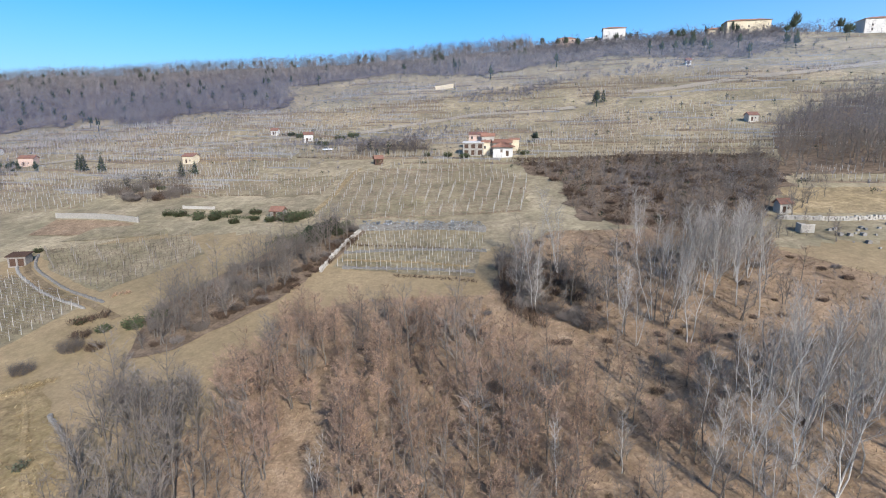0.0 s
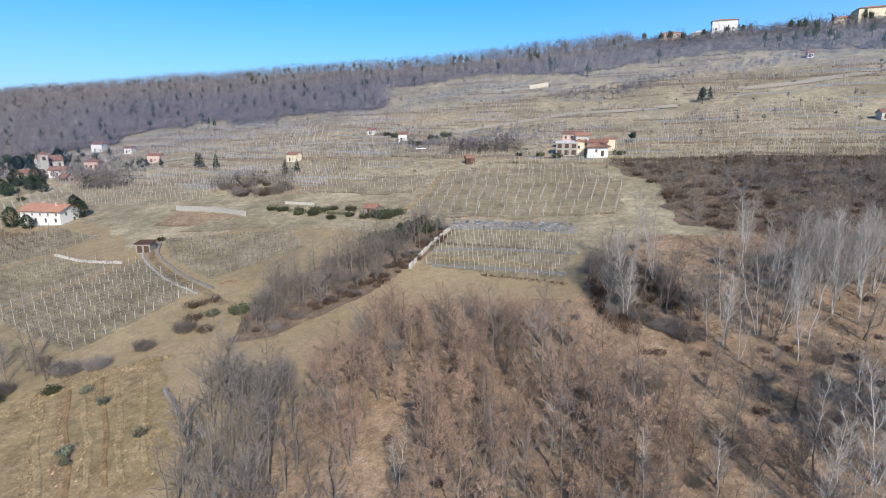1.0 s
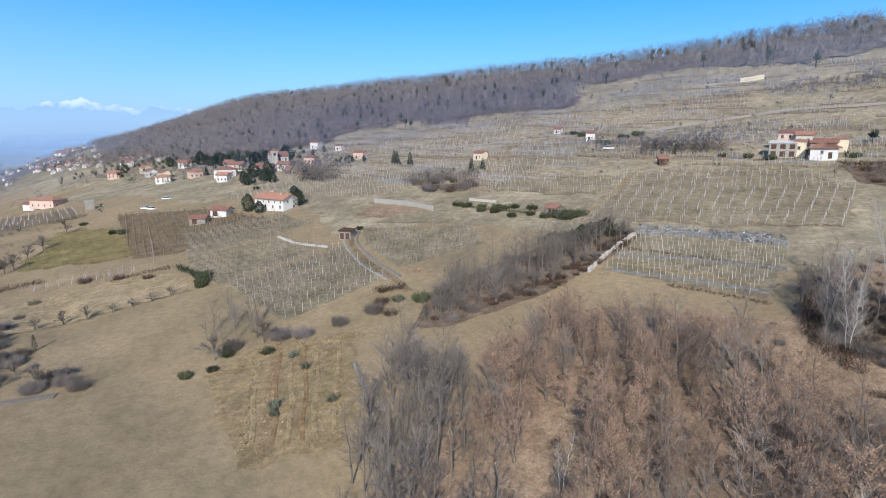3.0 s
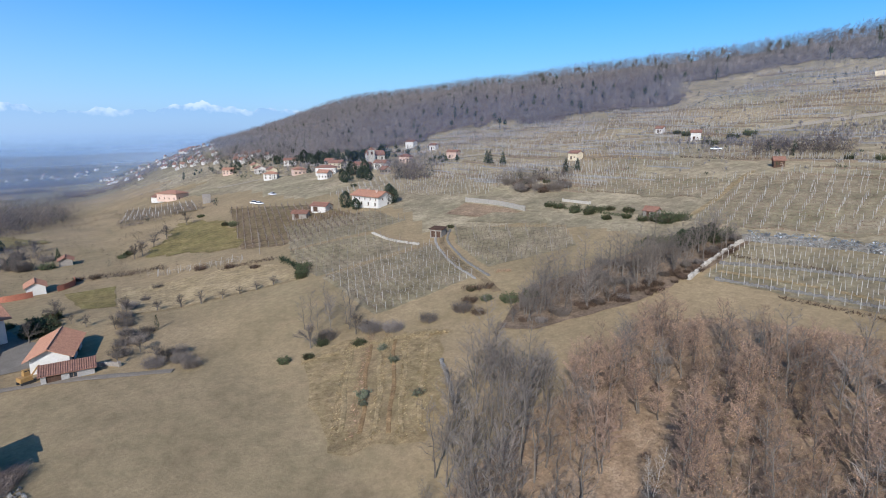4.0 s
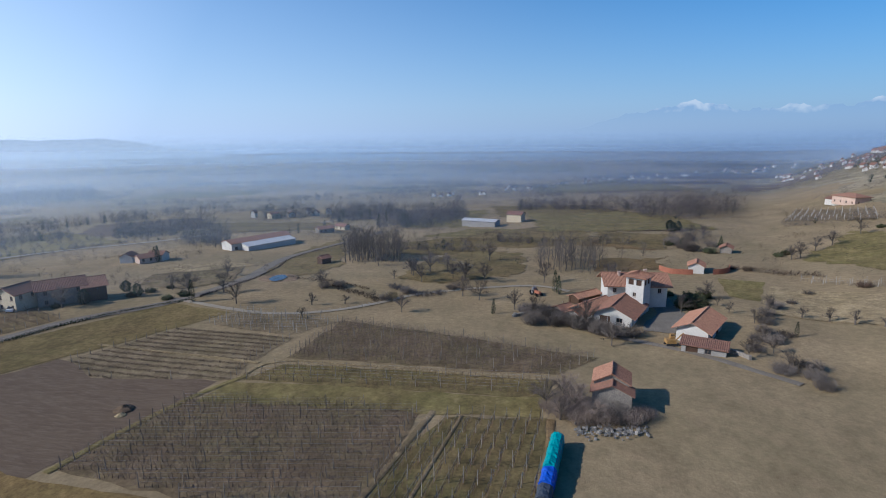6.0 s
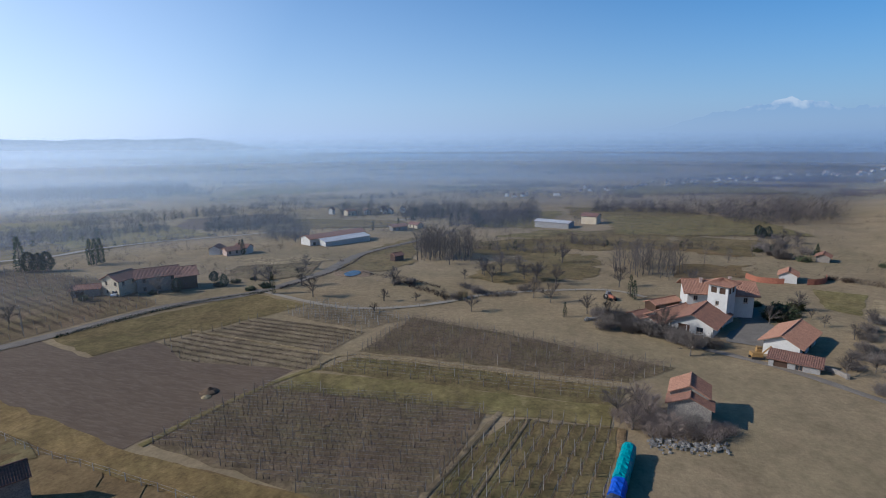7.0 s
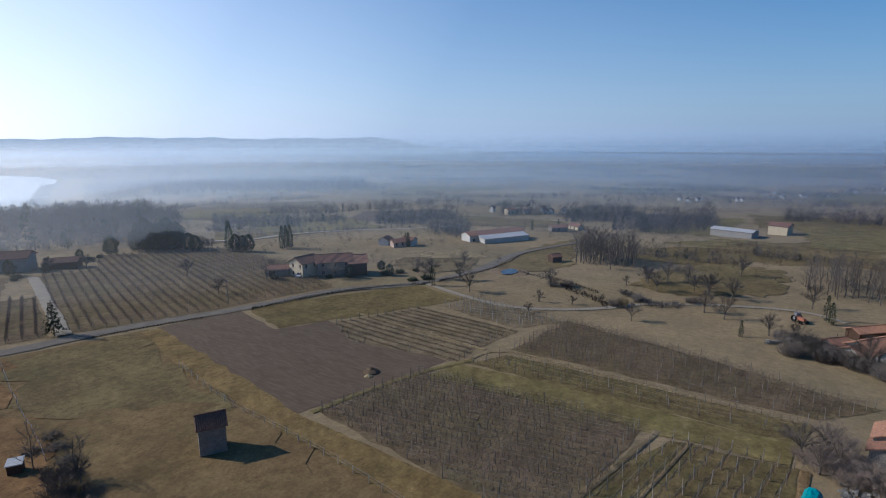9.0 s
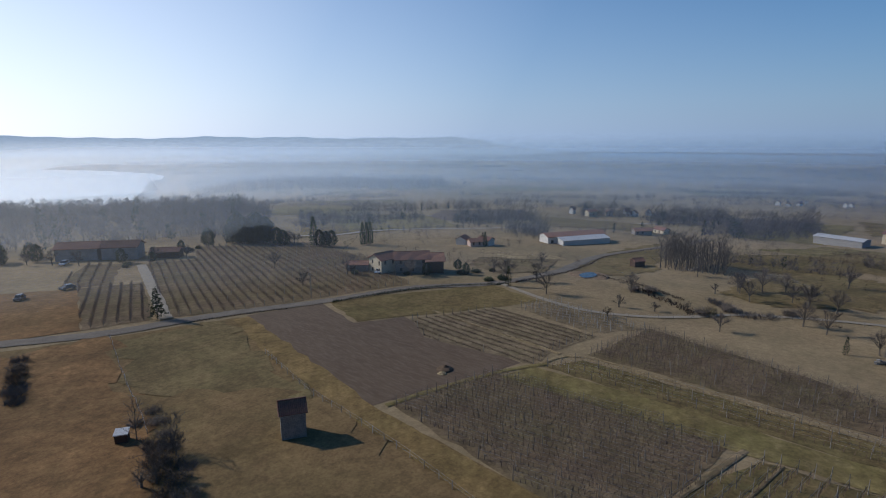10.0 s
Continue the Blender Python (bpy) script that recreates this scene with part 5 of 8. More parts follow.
GREYBUSH = [shrub(rng, "grey_shrub", "tangled grey leafless shrub", rng.uniform(2.2, 3.2), rng.uniform(1.6, 2.2), 200, "twig", blade=0.036) for _ in range(3)]
GREENBUSH = [shrub(rng, "evergreen_shrub", "dense dark evergreen shrub", rng.uniform(1.5, 2.0), rng.uniform(1.2, 1.6), 90, "bramble", 10, "shrub_green") for _ in range(3)]
OLIVES = [shrub(rng, "olive_tree", "small grey-green olive tree", rng.uniform(1.6, 2.1), 0.8, 30, "bark", 9, "olive", "tree") for _ in range(2)]
CONES = [conifer(rng, "conifer", "dark green pointed conifer tree", rng.uniform(8, 10), 2.4) for _ in range(2)]
CYPRESSES = [conifer(rng, "cypress", "slim dark green cypress tree", rng.uniform(7, 9), 0.95, "column", 600, "evergreen", 0.03, 0.4) for _ in range(2)]
PINES = [conifer(rng, "pine_tree", "broad dark evergreen tree crown", rng.uniform(8, 10), 3.2, "round", 1900, "evergreen", 0.06, 0.6) for _ in range(2)]
used = {}


def plant(kind, x, y, size=1.0, tall=None, group="", sink=0.0):
    """Stands a copy of one of the trees at x, y; the first of each kind is the original itself."""
    k = rng.randrange(len(kind))
    ob = kind[k]
    s = size * rng.uniform(0.88, 1.14)
    m = Matrix.LocRotScale((x, y, gz(x, y) - sink), Euler((0, 0, rng.uniform(0, math.tau))), (s, s, s if tall is None else s * tall))
    if ob.name not in used:
        used[ob.name] = 1
    else:
        ob = copy_thing(ob, Matrix())
    ob.matrix_basis = m
    if group:
        ob["group"] = group
    return ob


def wood(poly, n, kinds, rng_, apart, size=(0.8, 1.2), group=""):
    for x, y in scatter(poly, n, rng_, apart):
        plant(rng_.choice(kinds), x, y, rng_.uniform(*size), group=group)


def joined_wood(label, poly, n, kinds, rng_, apart, size):
    """A wood seen from afar: trunks and crowns of many trees in one thing."""
    parts = {"trunk": ([], [], 0), "crown": ([], [], 0)}
    for x, y in scatter(poly, n, rng_, apart):
        src = rng_.choice(rng_.choice(kinds))
        sc, a = rng_.uniform(*size), rng_.uniform(0, math.tau)
        rot = np.array(((math.cos(a), math.sin(a), 0), (-math.sin(a), math.cos(a), 0), (0, 0, 1))) * sc
        for ob in src.children:
            key = ob.name.split(".")[0]
            if key not in parts:
                continue
            vs, fs, k = parts[key]
            me = ob.data
            co = np.empty(len(me.vertices) * 3)
            me.vertices.foreach_get("co", co)
            vs.extend((co.reshape(-1, 3) @ rot + (x, y, gz(x, y))).tolist())
            fs.extend(tuple(i + k for i in p.vertices) for p in me.polygons)
            parts[key] = (vs, fs, k + len(me.vertices))
    root = None
    for key, m in (("trunk", "bark"), ("crown", "twig")):
        s = Soup()
        s.v, s.f = parts[key][0], parts[key][1]
        if root is None:
            root = tagged(part("wood", s, M[m]), label, "wood", "", "stuff")
        else:
            tagged(part(key, s, M[m], root), kind="stuff")
    return root


w = random.Random(21)
W_OAK = [(-30, 69), (-27, 88), (-8, 92), (8, 83), (16, 73), (18, 61), (12, 44), (-13, 44), (-19, 54), (-26, 54)]
clear = [(-19, 45), (-12, 45), (-12.5, 60), (-16, 66), (-21, 65)]
for x, y in scatter(W_OAK, 185, w, 1.9):
    if not inside(clear, x, y):
        plant(w.choice((OAKS, OAKS, OAKS, OAKS, GREYS)), x, y, w.uniform(0.7, 1.1), group="oak wood")
wood([(-32, 36), (-40, 51), (-46, 64), (-45, 72), (-36, 72), (-29, 59), (-19, 46), (-14, 40)], 85, (GREYS, GREYS, SAPLINGS), w, 1.6, (0.75, 1.05), "grey wood")
for x, y, sz in ((27.5, 50.9, 0.85), (34.6, 55.9, 0.95), (32.5, 50.4, 1.0), (37.4, 53.2, 1.05), (42.8, 59, 0.95), (47.1, 58.6, 1.0), (55.2, 64.1, 0.9), (37.6, 65.7, 0.7), (30.7, 60, 0.75), (39.5, 49.2, 1.0), (11.7, 50.9, 0.55), (19.3, 53.6, 0.5),
                 (44, 52, 1.05), (50, 54, 1.0), (52, 60, 0.9), (58, 58, 0.9), (47, 47, 1.0), (41, 63, 0.75)):
    plant(BIRCHES, x, y, sz, group="birch wood")
wood([(24, 52), (38, 70), (62, 74), (68, 58), (54, 40), (30, 44)], 62, (BIRCHES, GREYS, GREYS), w, 2.0, (0.45, 0.85), "birch wood")
wood([(10, 44), (20, 72), (36, 80), (46, 72), (26, 46)], 46, (GREYS, SAPLINGS, OAKS), w, 2.0, (0.45, 0.8), "mixed wood")
for x, y, sz in ((28.2, 82.7, 0.75), (34, 85.8, 0.75), (36.6, 88.5, 0.75), (37.1, 85.8, 0.7), (39.8, 89.3, 0.75), (42.2, 92.3, 0.75), (51, 99, 0.8), (54.2, 102.4, 0.75), (45, 95, 0.7), (48, 94, 0.65)):
    plant(BIRCHES, x, y, sz, group="birch wood")
wood([(24, 106), (45, 120), (67, 117), (66, 92), (48, 80), (34, 78), (20, 80), (11, 90), (13, 111)], 85, (GREYS, GREYS, BIRCHES, OAKS, SAPLINGS), w, 2.6, (0.6, 0.95), "mixed wood")
wood([(40, 96), (60, 98), (62, 110), (42, 108)], 26, (BIRCHES,), w, 1.7, (0.55, 0.75), "birch wood")
wood([(12, 50), (18, 76), (33, 77), (27, 52)], 14, (SAPLINGS, OAKS), w, 2.5, (0.7, 1.0), "mixed wood")
BELT = [(-50, 83), (-54, 99), (-38, 126), (-27, 139), (-21, 136), (-27, 118), (-34, 100), (-44, 86)]
wood(BELT, 130, (GREYS, GREYS, GREYS, SAPLINGS, GREYBUSH), w, 1.6, (0.55, 0.95), "tree belt")
wood([(-50, 84), (-30, 103), (-20, 132), (-24, 134), (-34, 106)], 46, (BUSHES,), w, 1.2, (0.6, 1.0), "bramble bank")
wood([(8, 108), (14, 92), (24, 84), (30, 92), (18, 120)], 60, (GREYBUSH, BUSHES, GREYS), w, 1.5, (0.7, 1.2), "gully shrubs")
BANK = [(24, 194), (60, 187), (104, 176), (100, 160), (72, 128), (50, 122), (34, 140), (36, 166)]
wood(BANK, 150, (BUSHES, BUSHES, SAPLINGS, SAPLINGS), w, 2.4, (0.8, 1.4), "brown scrub")
joined_wood("purplish grey leafless thicket on the slope", [(56, 186), (104, 176), (98, 158), (74, 128), (54, 123), (60, 160)], 190, (FAR_GREYS, FAR_SAPLINGS), w, 1.8, (0.45, 0.8))
joined_wood("brown leafless brushwood on the slope", [(26, 193), (58, 186), (58, 160), (40, 150), (36, 168)], 120, (FAR_SAPLINGS,), w, 1.5, (0.4, 0.7))
joined_wood("dense grey leafless wood on the hillside", [(101, 164), (118, 200), (149, 217), (185, 224), (135, 150)], 230, (FAR_GREYS,), w, 2.0, (0.8, 1.15))
wood([(64, 118), (72, 126), (100, 158), (110, 158), (84, 112)], 30, (GREYS, SAPLINGS), w, 2.6, (0.6, 0.9), "hillside wood")
wood([(-117, 177), (-104, 193), (-82, 186), (-88, 171)], 30, (GREYBUSH, BUSHES, SAPLINGS), w, 2.4, (0.9, 1.5), "hillside thicket")
joined_wood("dense leafless grove in the valley meadow", [(-187, -73), (-205, -76), (-206, -56), (-190, -52)], 75, (FAR_GREYS,), w, 1.5, (0.95, 1.25))
joined_wood("thin grey leafless grove in the valley", [(-187, -7), (-204, 4), (-196, 20), (-176, 16), (-180, -2)], 48, (FAR_GREYS,), w, 1.8, (0.8, 1.1))
wood([(-229, 46), (-218, 64), (-258, 72), (-261, 57)], 24, (GREYBUSH, GREENBUSH, SAPLINGS), w, 2.4, (1.0, 1.7), "valley thicket")
# undergrowth below the near woods
wood(F_LITTER[1:-1], 190, (BUSHES, SAPLINGS, BUSHES, GREYBUSH), w, 1.5, (0.3, 0.75), "undergrowth")

for ob in (*FAR_GREYS, *FAR_SAPLINGS):
    for o in (*ob.children, ob):
        bpy.data.objects.remove(o)

# single trees, shrubs and evergreens
for kind, size, spots in (
    (WIDES, 1.0, ((-122, 9.5), (-127, -80), (-162, -24), (-167, -42), (-172, -37), (-168, 20), (-160, 22), (-133, -98), (-176, -32), (-165, -41), (-161, -18), (-216, 96), (-222, 104), (-205, 84), (-240, 122), (-196, -20), (-182, -58))),
    (WIDES, 0.95, ((-146, -64), (-157.4, -36.5), (-164, -28), (-163, -24), (-144.5, -22), (-141, -17), (-163, 0))),
    (WIDES, 0.75, ((-76, 70), (-80, 62), (-128, -2), (-133, -7), (-128, -35), (-118, -140), (-112, -147), (-93, -166), (-86, -138))),
    (GREYS, 0.7, ((-90, 70), (-86, 72), (-84, 76), (-82, 69), (-88, 74), (-91, 75), (-85, 68), (-88, 67), (-82, 73), (-79, 71), (-208, 28), (-212, 36))),
    (FRUITS, 1.0, ((-134.4, 58.7), (-131.5, 63.3), (-128, 66.7), (-125, 70.7), (-123.2, 74.5), (-121, 77.8), (-119.3, 81.8), (-120, -58), (-133, -52), (-130, -60), (-139, -46), (-18, -67), (-160, -46))),
    (CYPRESSES, 0.75, ((-127, -93), (-149, 4), (-152, 3), (-185, -150), (-183, -147), (-270, -130), (-282, -120))),
    (GREENBUSH, 1.0, ((-136, -113), (-131, -115), (-117, -126), (-141, -110), (-106, -139), (-60, -206), (-58, -202), (-88, -222), (-92, -224))),
    (PINES, 0.45, ((-136, -121), (-68, -206), (-86, -226))),
    (CYPRESSES, 0.45, ((-129, -12), (-120, 52))),
    (CONES, 0.85, ((-44, -134),)),
    (CONES, 0.6, ((-96, 203), (-92, 205), (70, 262), (74, 262), (-262, 216), (-268, 214), (-236, 70), (-340, -134), (-350, -110), (-346, -104))),
    (PINES, 1.25, ((-109, -229), (-112, -224), (-115, -221), (-119, -221), (-122, -223), (-116, -227), (-121, -229), (-113, -232))),
    (CONES, 1.2, ((-110, -226), (-114, -223), (-120, -224), (-117, -219))),
    (PINES, 0.8, ((-122, -214), (-122, -209), (-98, -228))),
    (CYPRESSES, 1.5, ((-129.5, -197),)),
    (PINES, 0.75, ((-131, -195), (-133, -193.5), (-134.5, -191.5))),
    (CYPRESSES, 1.2, ((-147, -186), (-152, -187), (-149.5, -186.5))),
    (WIDES, 0.8, ((-126, -212), (-128, -210), (-131, -212), (-128, -214))),
    (PINES, 0.85, ((-310, 244), (-300, 241), (-295, 243), (-288, 241), (-284, 240), (-278, 238), (-272, 235), (-341, 244))),
    (CONES, 0.9, ((-304, 243), (-292, 240), (-281, 238))),
    (PINES, 0.6, ((-214, 192), (-209, 189), (-203, 197), (-195, 192), (-158.5, 148.5), (-155, 164))),
    (GREENBUSH, 1.2, ((-195, 182), (-209, 122.6), (-206, 124), (-204, 123), (-215, 86), (-213, 83), (-218, 88), (-248, 133))),
    (WIDES, 0.9, ((-205.6, 87),)),
    (CONES, 0.75, ((-142, 219), (-135, 219), (-145, 221))),
    (GREENBUSH, 1.1, ((-69, 153), (-65, 156), (-57, 148), (-59.6, 157), (-53.5, 155.6), (-62, 156), (-104, 185), (-96, 187))),
    (GREENBUSH, 1.7, ((-41, 147.3), (-42.5, 148.2), (-39.5, 148.6))),
    (PINES, 0.42, ((-32, 129), (-29.6, 131.7), (-28.6, 133.8), (-31, 130), (-31, 133), (-27.5, 135))),
    (GREENBUSH, 1.5, ((-71, 264), (-66, 260), (-60, 252), (-54, 243), (-51, 241), (-42, 256), (-40, 254), (-46, 250))),
    (GREYBUSH, 1.35, ((-124.8, 4.7), (-122, 8.2), (-121, 11.7), (-119, 13), (-127, 2), (-123.5, 6.4), (-129, -1), (-131, -4))),
    (WIDES, 0.55, ((-146, 56), (-131.5, 50), (-129, 47), (-117, 45), (-110, 44), (-106.8, 38.6), (-102.4, 43.8), (-140, 54))),
    (WIDES, 0.75, ((-111.6, 14.1), (-136.4, 33), (-150, 42))),
    (GREENBUSH, 1.6, ((-144, 37), (-147, 39), (-141, 35), (-151, 42))),
    (GREYBUSH, 1.3, ((-122.9, -2.2), (-122.5, 3), (-121.9, 8.2), (-119.5, 12), (-117.1, 15.3), (-118.5, 19))),
    (GREENBUSH, 1.3, ((-39, 130.5), (-33.8, 131.7), (-30, 133.4), (-26.1, 134.9), (-36, 131))),
    (GREYBUSH, 1.0, ((-143, 56), (-129, 49), (-117, 43.5), (-111, 41), (-122, 46.5), (-136, 52))),
    (GREENBUSH, 1.0, ((-129, -102), (-132, -98.7), (-134, -101))),
    (WIDES, 0.85, ((-160, -103), (-137, -90), (-268, 66), (-262, 70))),
    (PINES, 0.4, ((-121, -121), (-131, -113))),
    (WIDES, 0.8, ((-117, -124), (-139, -108), (-104, -140), (-48, -216), (-70, -210), (-42, -224), (-36, -230), (-80, -206))),
    (PINES, 0.6, ((-60, -212), (-40, -236), (-30, -238))),
    (GREENBUSH, 1.2, ((-141, 34), (-146, 36), (-150, 38), (-144, 40), (-138, 37), (-152, 33))),
    (WIDES, 0.45, ((-148, 30), (-143, 43), (-137, 44))),
    (PINES, 0.55, ((-284, 60), (-280, 63), (-277, 60))),
    (PINES, 0.8, ((-30, -244), (-18, -250), (-6, -252), (-40, -246), (-166, 150), (-148, 158), (-243, 236), (-250, 232), (-256, 240), (-232, 240), (-238, 246), (-214, 208), (-220, 204), (-204, 196))),
    (GREENBUSH, 1.3, ((-122, 94), (-120, 92), (-118, 90), (-116, 88), (-52, 96), (-55, 93), (-47, 148), (-52, 150), (-44, 149), (-38, 150), (-64, 152), (-70, 156), (-76, 157), (-80, 158), (30, 204), (8, 206), (2, 210), (-6, 212))),
    (GREENBUSH, 0.9, ((-30, 134), (-28, 136), (-26, 137), (-32, 131), (-24, 139), (-72, 67), (-80, 56), (-77, 59), (-79, 64), (-60, 92), (-66, 95), (-101, 134), (-102, 131))),
    (GREYBUSH, 1.1, ( (-80, 66), (-74, 72), (-70, 74), (-66, 80), (-62, 86))),
    (GREYBUSH, 0.95, ((-126, 8), (-124, 11), (-122, 14), (-128, 4), (-131, 2), (-100, 42), (-98, 46), (-102, 48), (-94, 46), (-116, 46), (-145, -38), (-138, -42), (-151, -26), (-150, -60), (-148, -64))),
    (BUSHES, 1.2, ((-63, 90), (-58, 86), (-160, 84), (-150, 88), (-140, 90), (-188, 60), (-186, 64))),
    (OLIVES, 1.0, ((-57.5, 54), (-56, 52.4), (-61, 64.5), (-50, 58), (-66, 67))),
):
    for x, y in spots:
        plant(kind, x, y, size)
# the hedge bush with branches fanned over the meadow, and the yellow willow
DARKBUSH = [shrub(rng, "dark_shrub", "dark tangled leafless shrub by the fence", 1.9, 1.7, 120, "twig_dark") for _ in range(2)]
for x, y, sz in ((-26, -86, 0.8), (-25, -82, 0.9), (-24.5, -77.5, 0.8), (-23.5, -73, 1.0), (-22.6, -69, 1.1), (-21.6, -65, 1.2), (-23.5, -67, 0.8), (-21, -61, 1.0), (-20, -57, 0.9), (-16, -125, 1.1), (-15, -121, 1.2), (-14.2, -117, 1.3), (-13.4, -113, 1.2), (-12.6, -109, 1.2), (-12, -105, 1.0), (-22.8, -84, 0.9), (-22.2, -75, 1.1), (-21.2, -71, 1.1), (-20.4, -67.5, 1.2), (-19.4, -63, 1.2), (-18.6, -60, 1.1), (-148, 62, 0.8), (-158, 70, 1.0), (-120, 50, 1.1), (-118, 47.5, 1.3), (-104, 46, 1.2), (-101, 44, 1.0)):
    plant(DARKBUSH, x, y, sz)
plant(GREYS, -23.5, -72, 0.75)
plant(GREYS, -21.5, -79, 0.65)
plant(WIDES, -20.6, -72, 0.7)
plant(WIDES, -19.6, -66.5, 0.65)
plant(WIDES, -23.6, -71, 0.5)
plant(BIRCHES, -14, 52, 0.5)
BARNBUSH = [shrub(rng, "barn_shrub", "tall brown tangle of bare shrubs beside the barn", rng.uniform(2.8, 3.6), rng.uniform(1.8, 2.2), 120, "barn_twig", blade=0.024) for _ in range(2)]
for x, y, sz in ((-78.5, 3.5, 1.5), (-77.5, 6.5, 1.6), (-76.5, 9.5, 1.4), (-77.0, 12.5, 1.5), (-80.5, 5.0, 1.7), (-79, 15.5, 1.1), (-76, 6, 1.1), (-80, 1.5, 1.2)):
    plant(BARNBUSH, x, y, sz * 0.8)
BARNTREES = [dome_tree(rng, "spreading_tree", "sprawling pale leafless tree beside the barn", 5.0, 3.4, 15, 52, crown="barn_twig", blade=0.03) for _ in range(2)]
for x, y, sz in ((-80.5, 1.0, 1.0), (-79.5, 5.0, 0.95), (-83, 4.0, 0.9), (-77, 3.0, 0.8), (-76.5, 8.0, 0.75)):
    plant(BARNTREES, x, y, sz)
IVY = [shrub(rng, "pale_shrub", "tall pale leafless climber against the barn wall", 3.2, 1.5, 260, "twig_pale", blade=0.03)]
for x, y, sz in ((-79.0, 9.6, 1.15), (-78.6, 11.3, 1.05)):
    plant(IVY, x, y, sz)
for x, y, sz in ((-77.4, 13.2, 1.25), (-78.4, 14.6, 1.3), (-76.8, 11.2, 0.9), (-76.6, 8.6, 1.0), (-80, 15.6, 1.0), (-77.5, 7.0, 1.4), (-81.5, 6.5, 1.3)):
    plant(BARNBUSH, x, y, sz * 0.75)

# ---- vineyards ----
def clip_row(poly, p, d):
    """The stretches of the line p + s d that lie inside the outline."""
    n, cuts = (-d[1], d[0]), []
    for (x0, y0), (x1, y1) in zip(poly, poly[1:] + poly[:1]):
        a = (x0 - p[0]) * n[0] + (y0 - p[1]) * n[1]
        b = (x1 - p[0]) * n[0] + (y1 - p[1]) * n[1]
        if (a > 0) != (b > 0):
            t = a / (a - b)
            cuts.append((x0 + (x1 - x0) * t - p[0]) * d[0] + (y0 + (y1 - y0) * t - p[1]) * d[1])
    cuts.sort()
    return list(zip(cuts[::2], cuts[1::2]))


def post_mesh(name, h, w, material):
    s = Soup()
    s.box(-w / 2, w / 2, -w / 2, w / 2, -0.3, h, 0.02)
    return s.mesh(name, material)


POSTS = {(k, h): post_mesh("post", h, 0.10, M[k]) for k in ("post", "post_pale") for h in (1.5, 1.9, 2.2)}


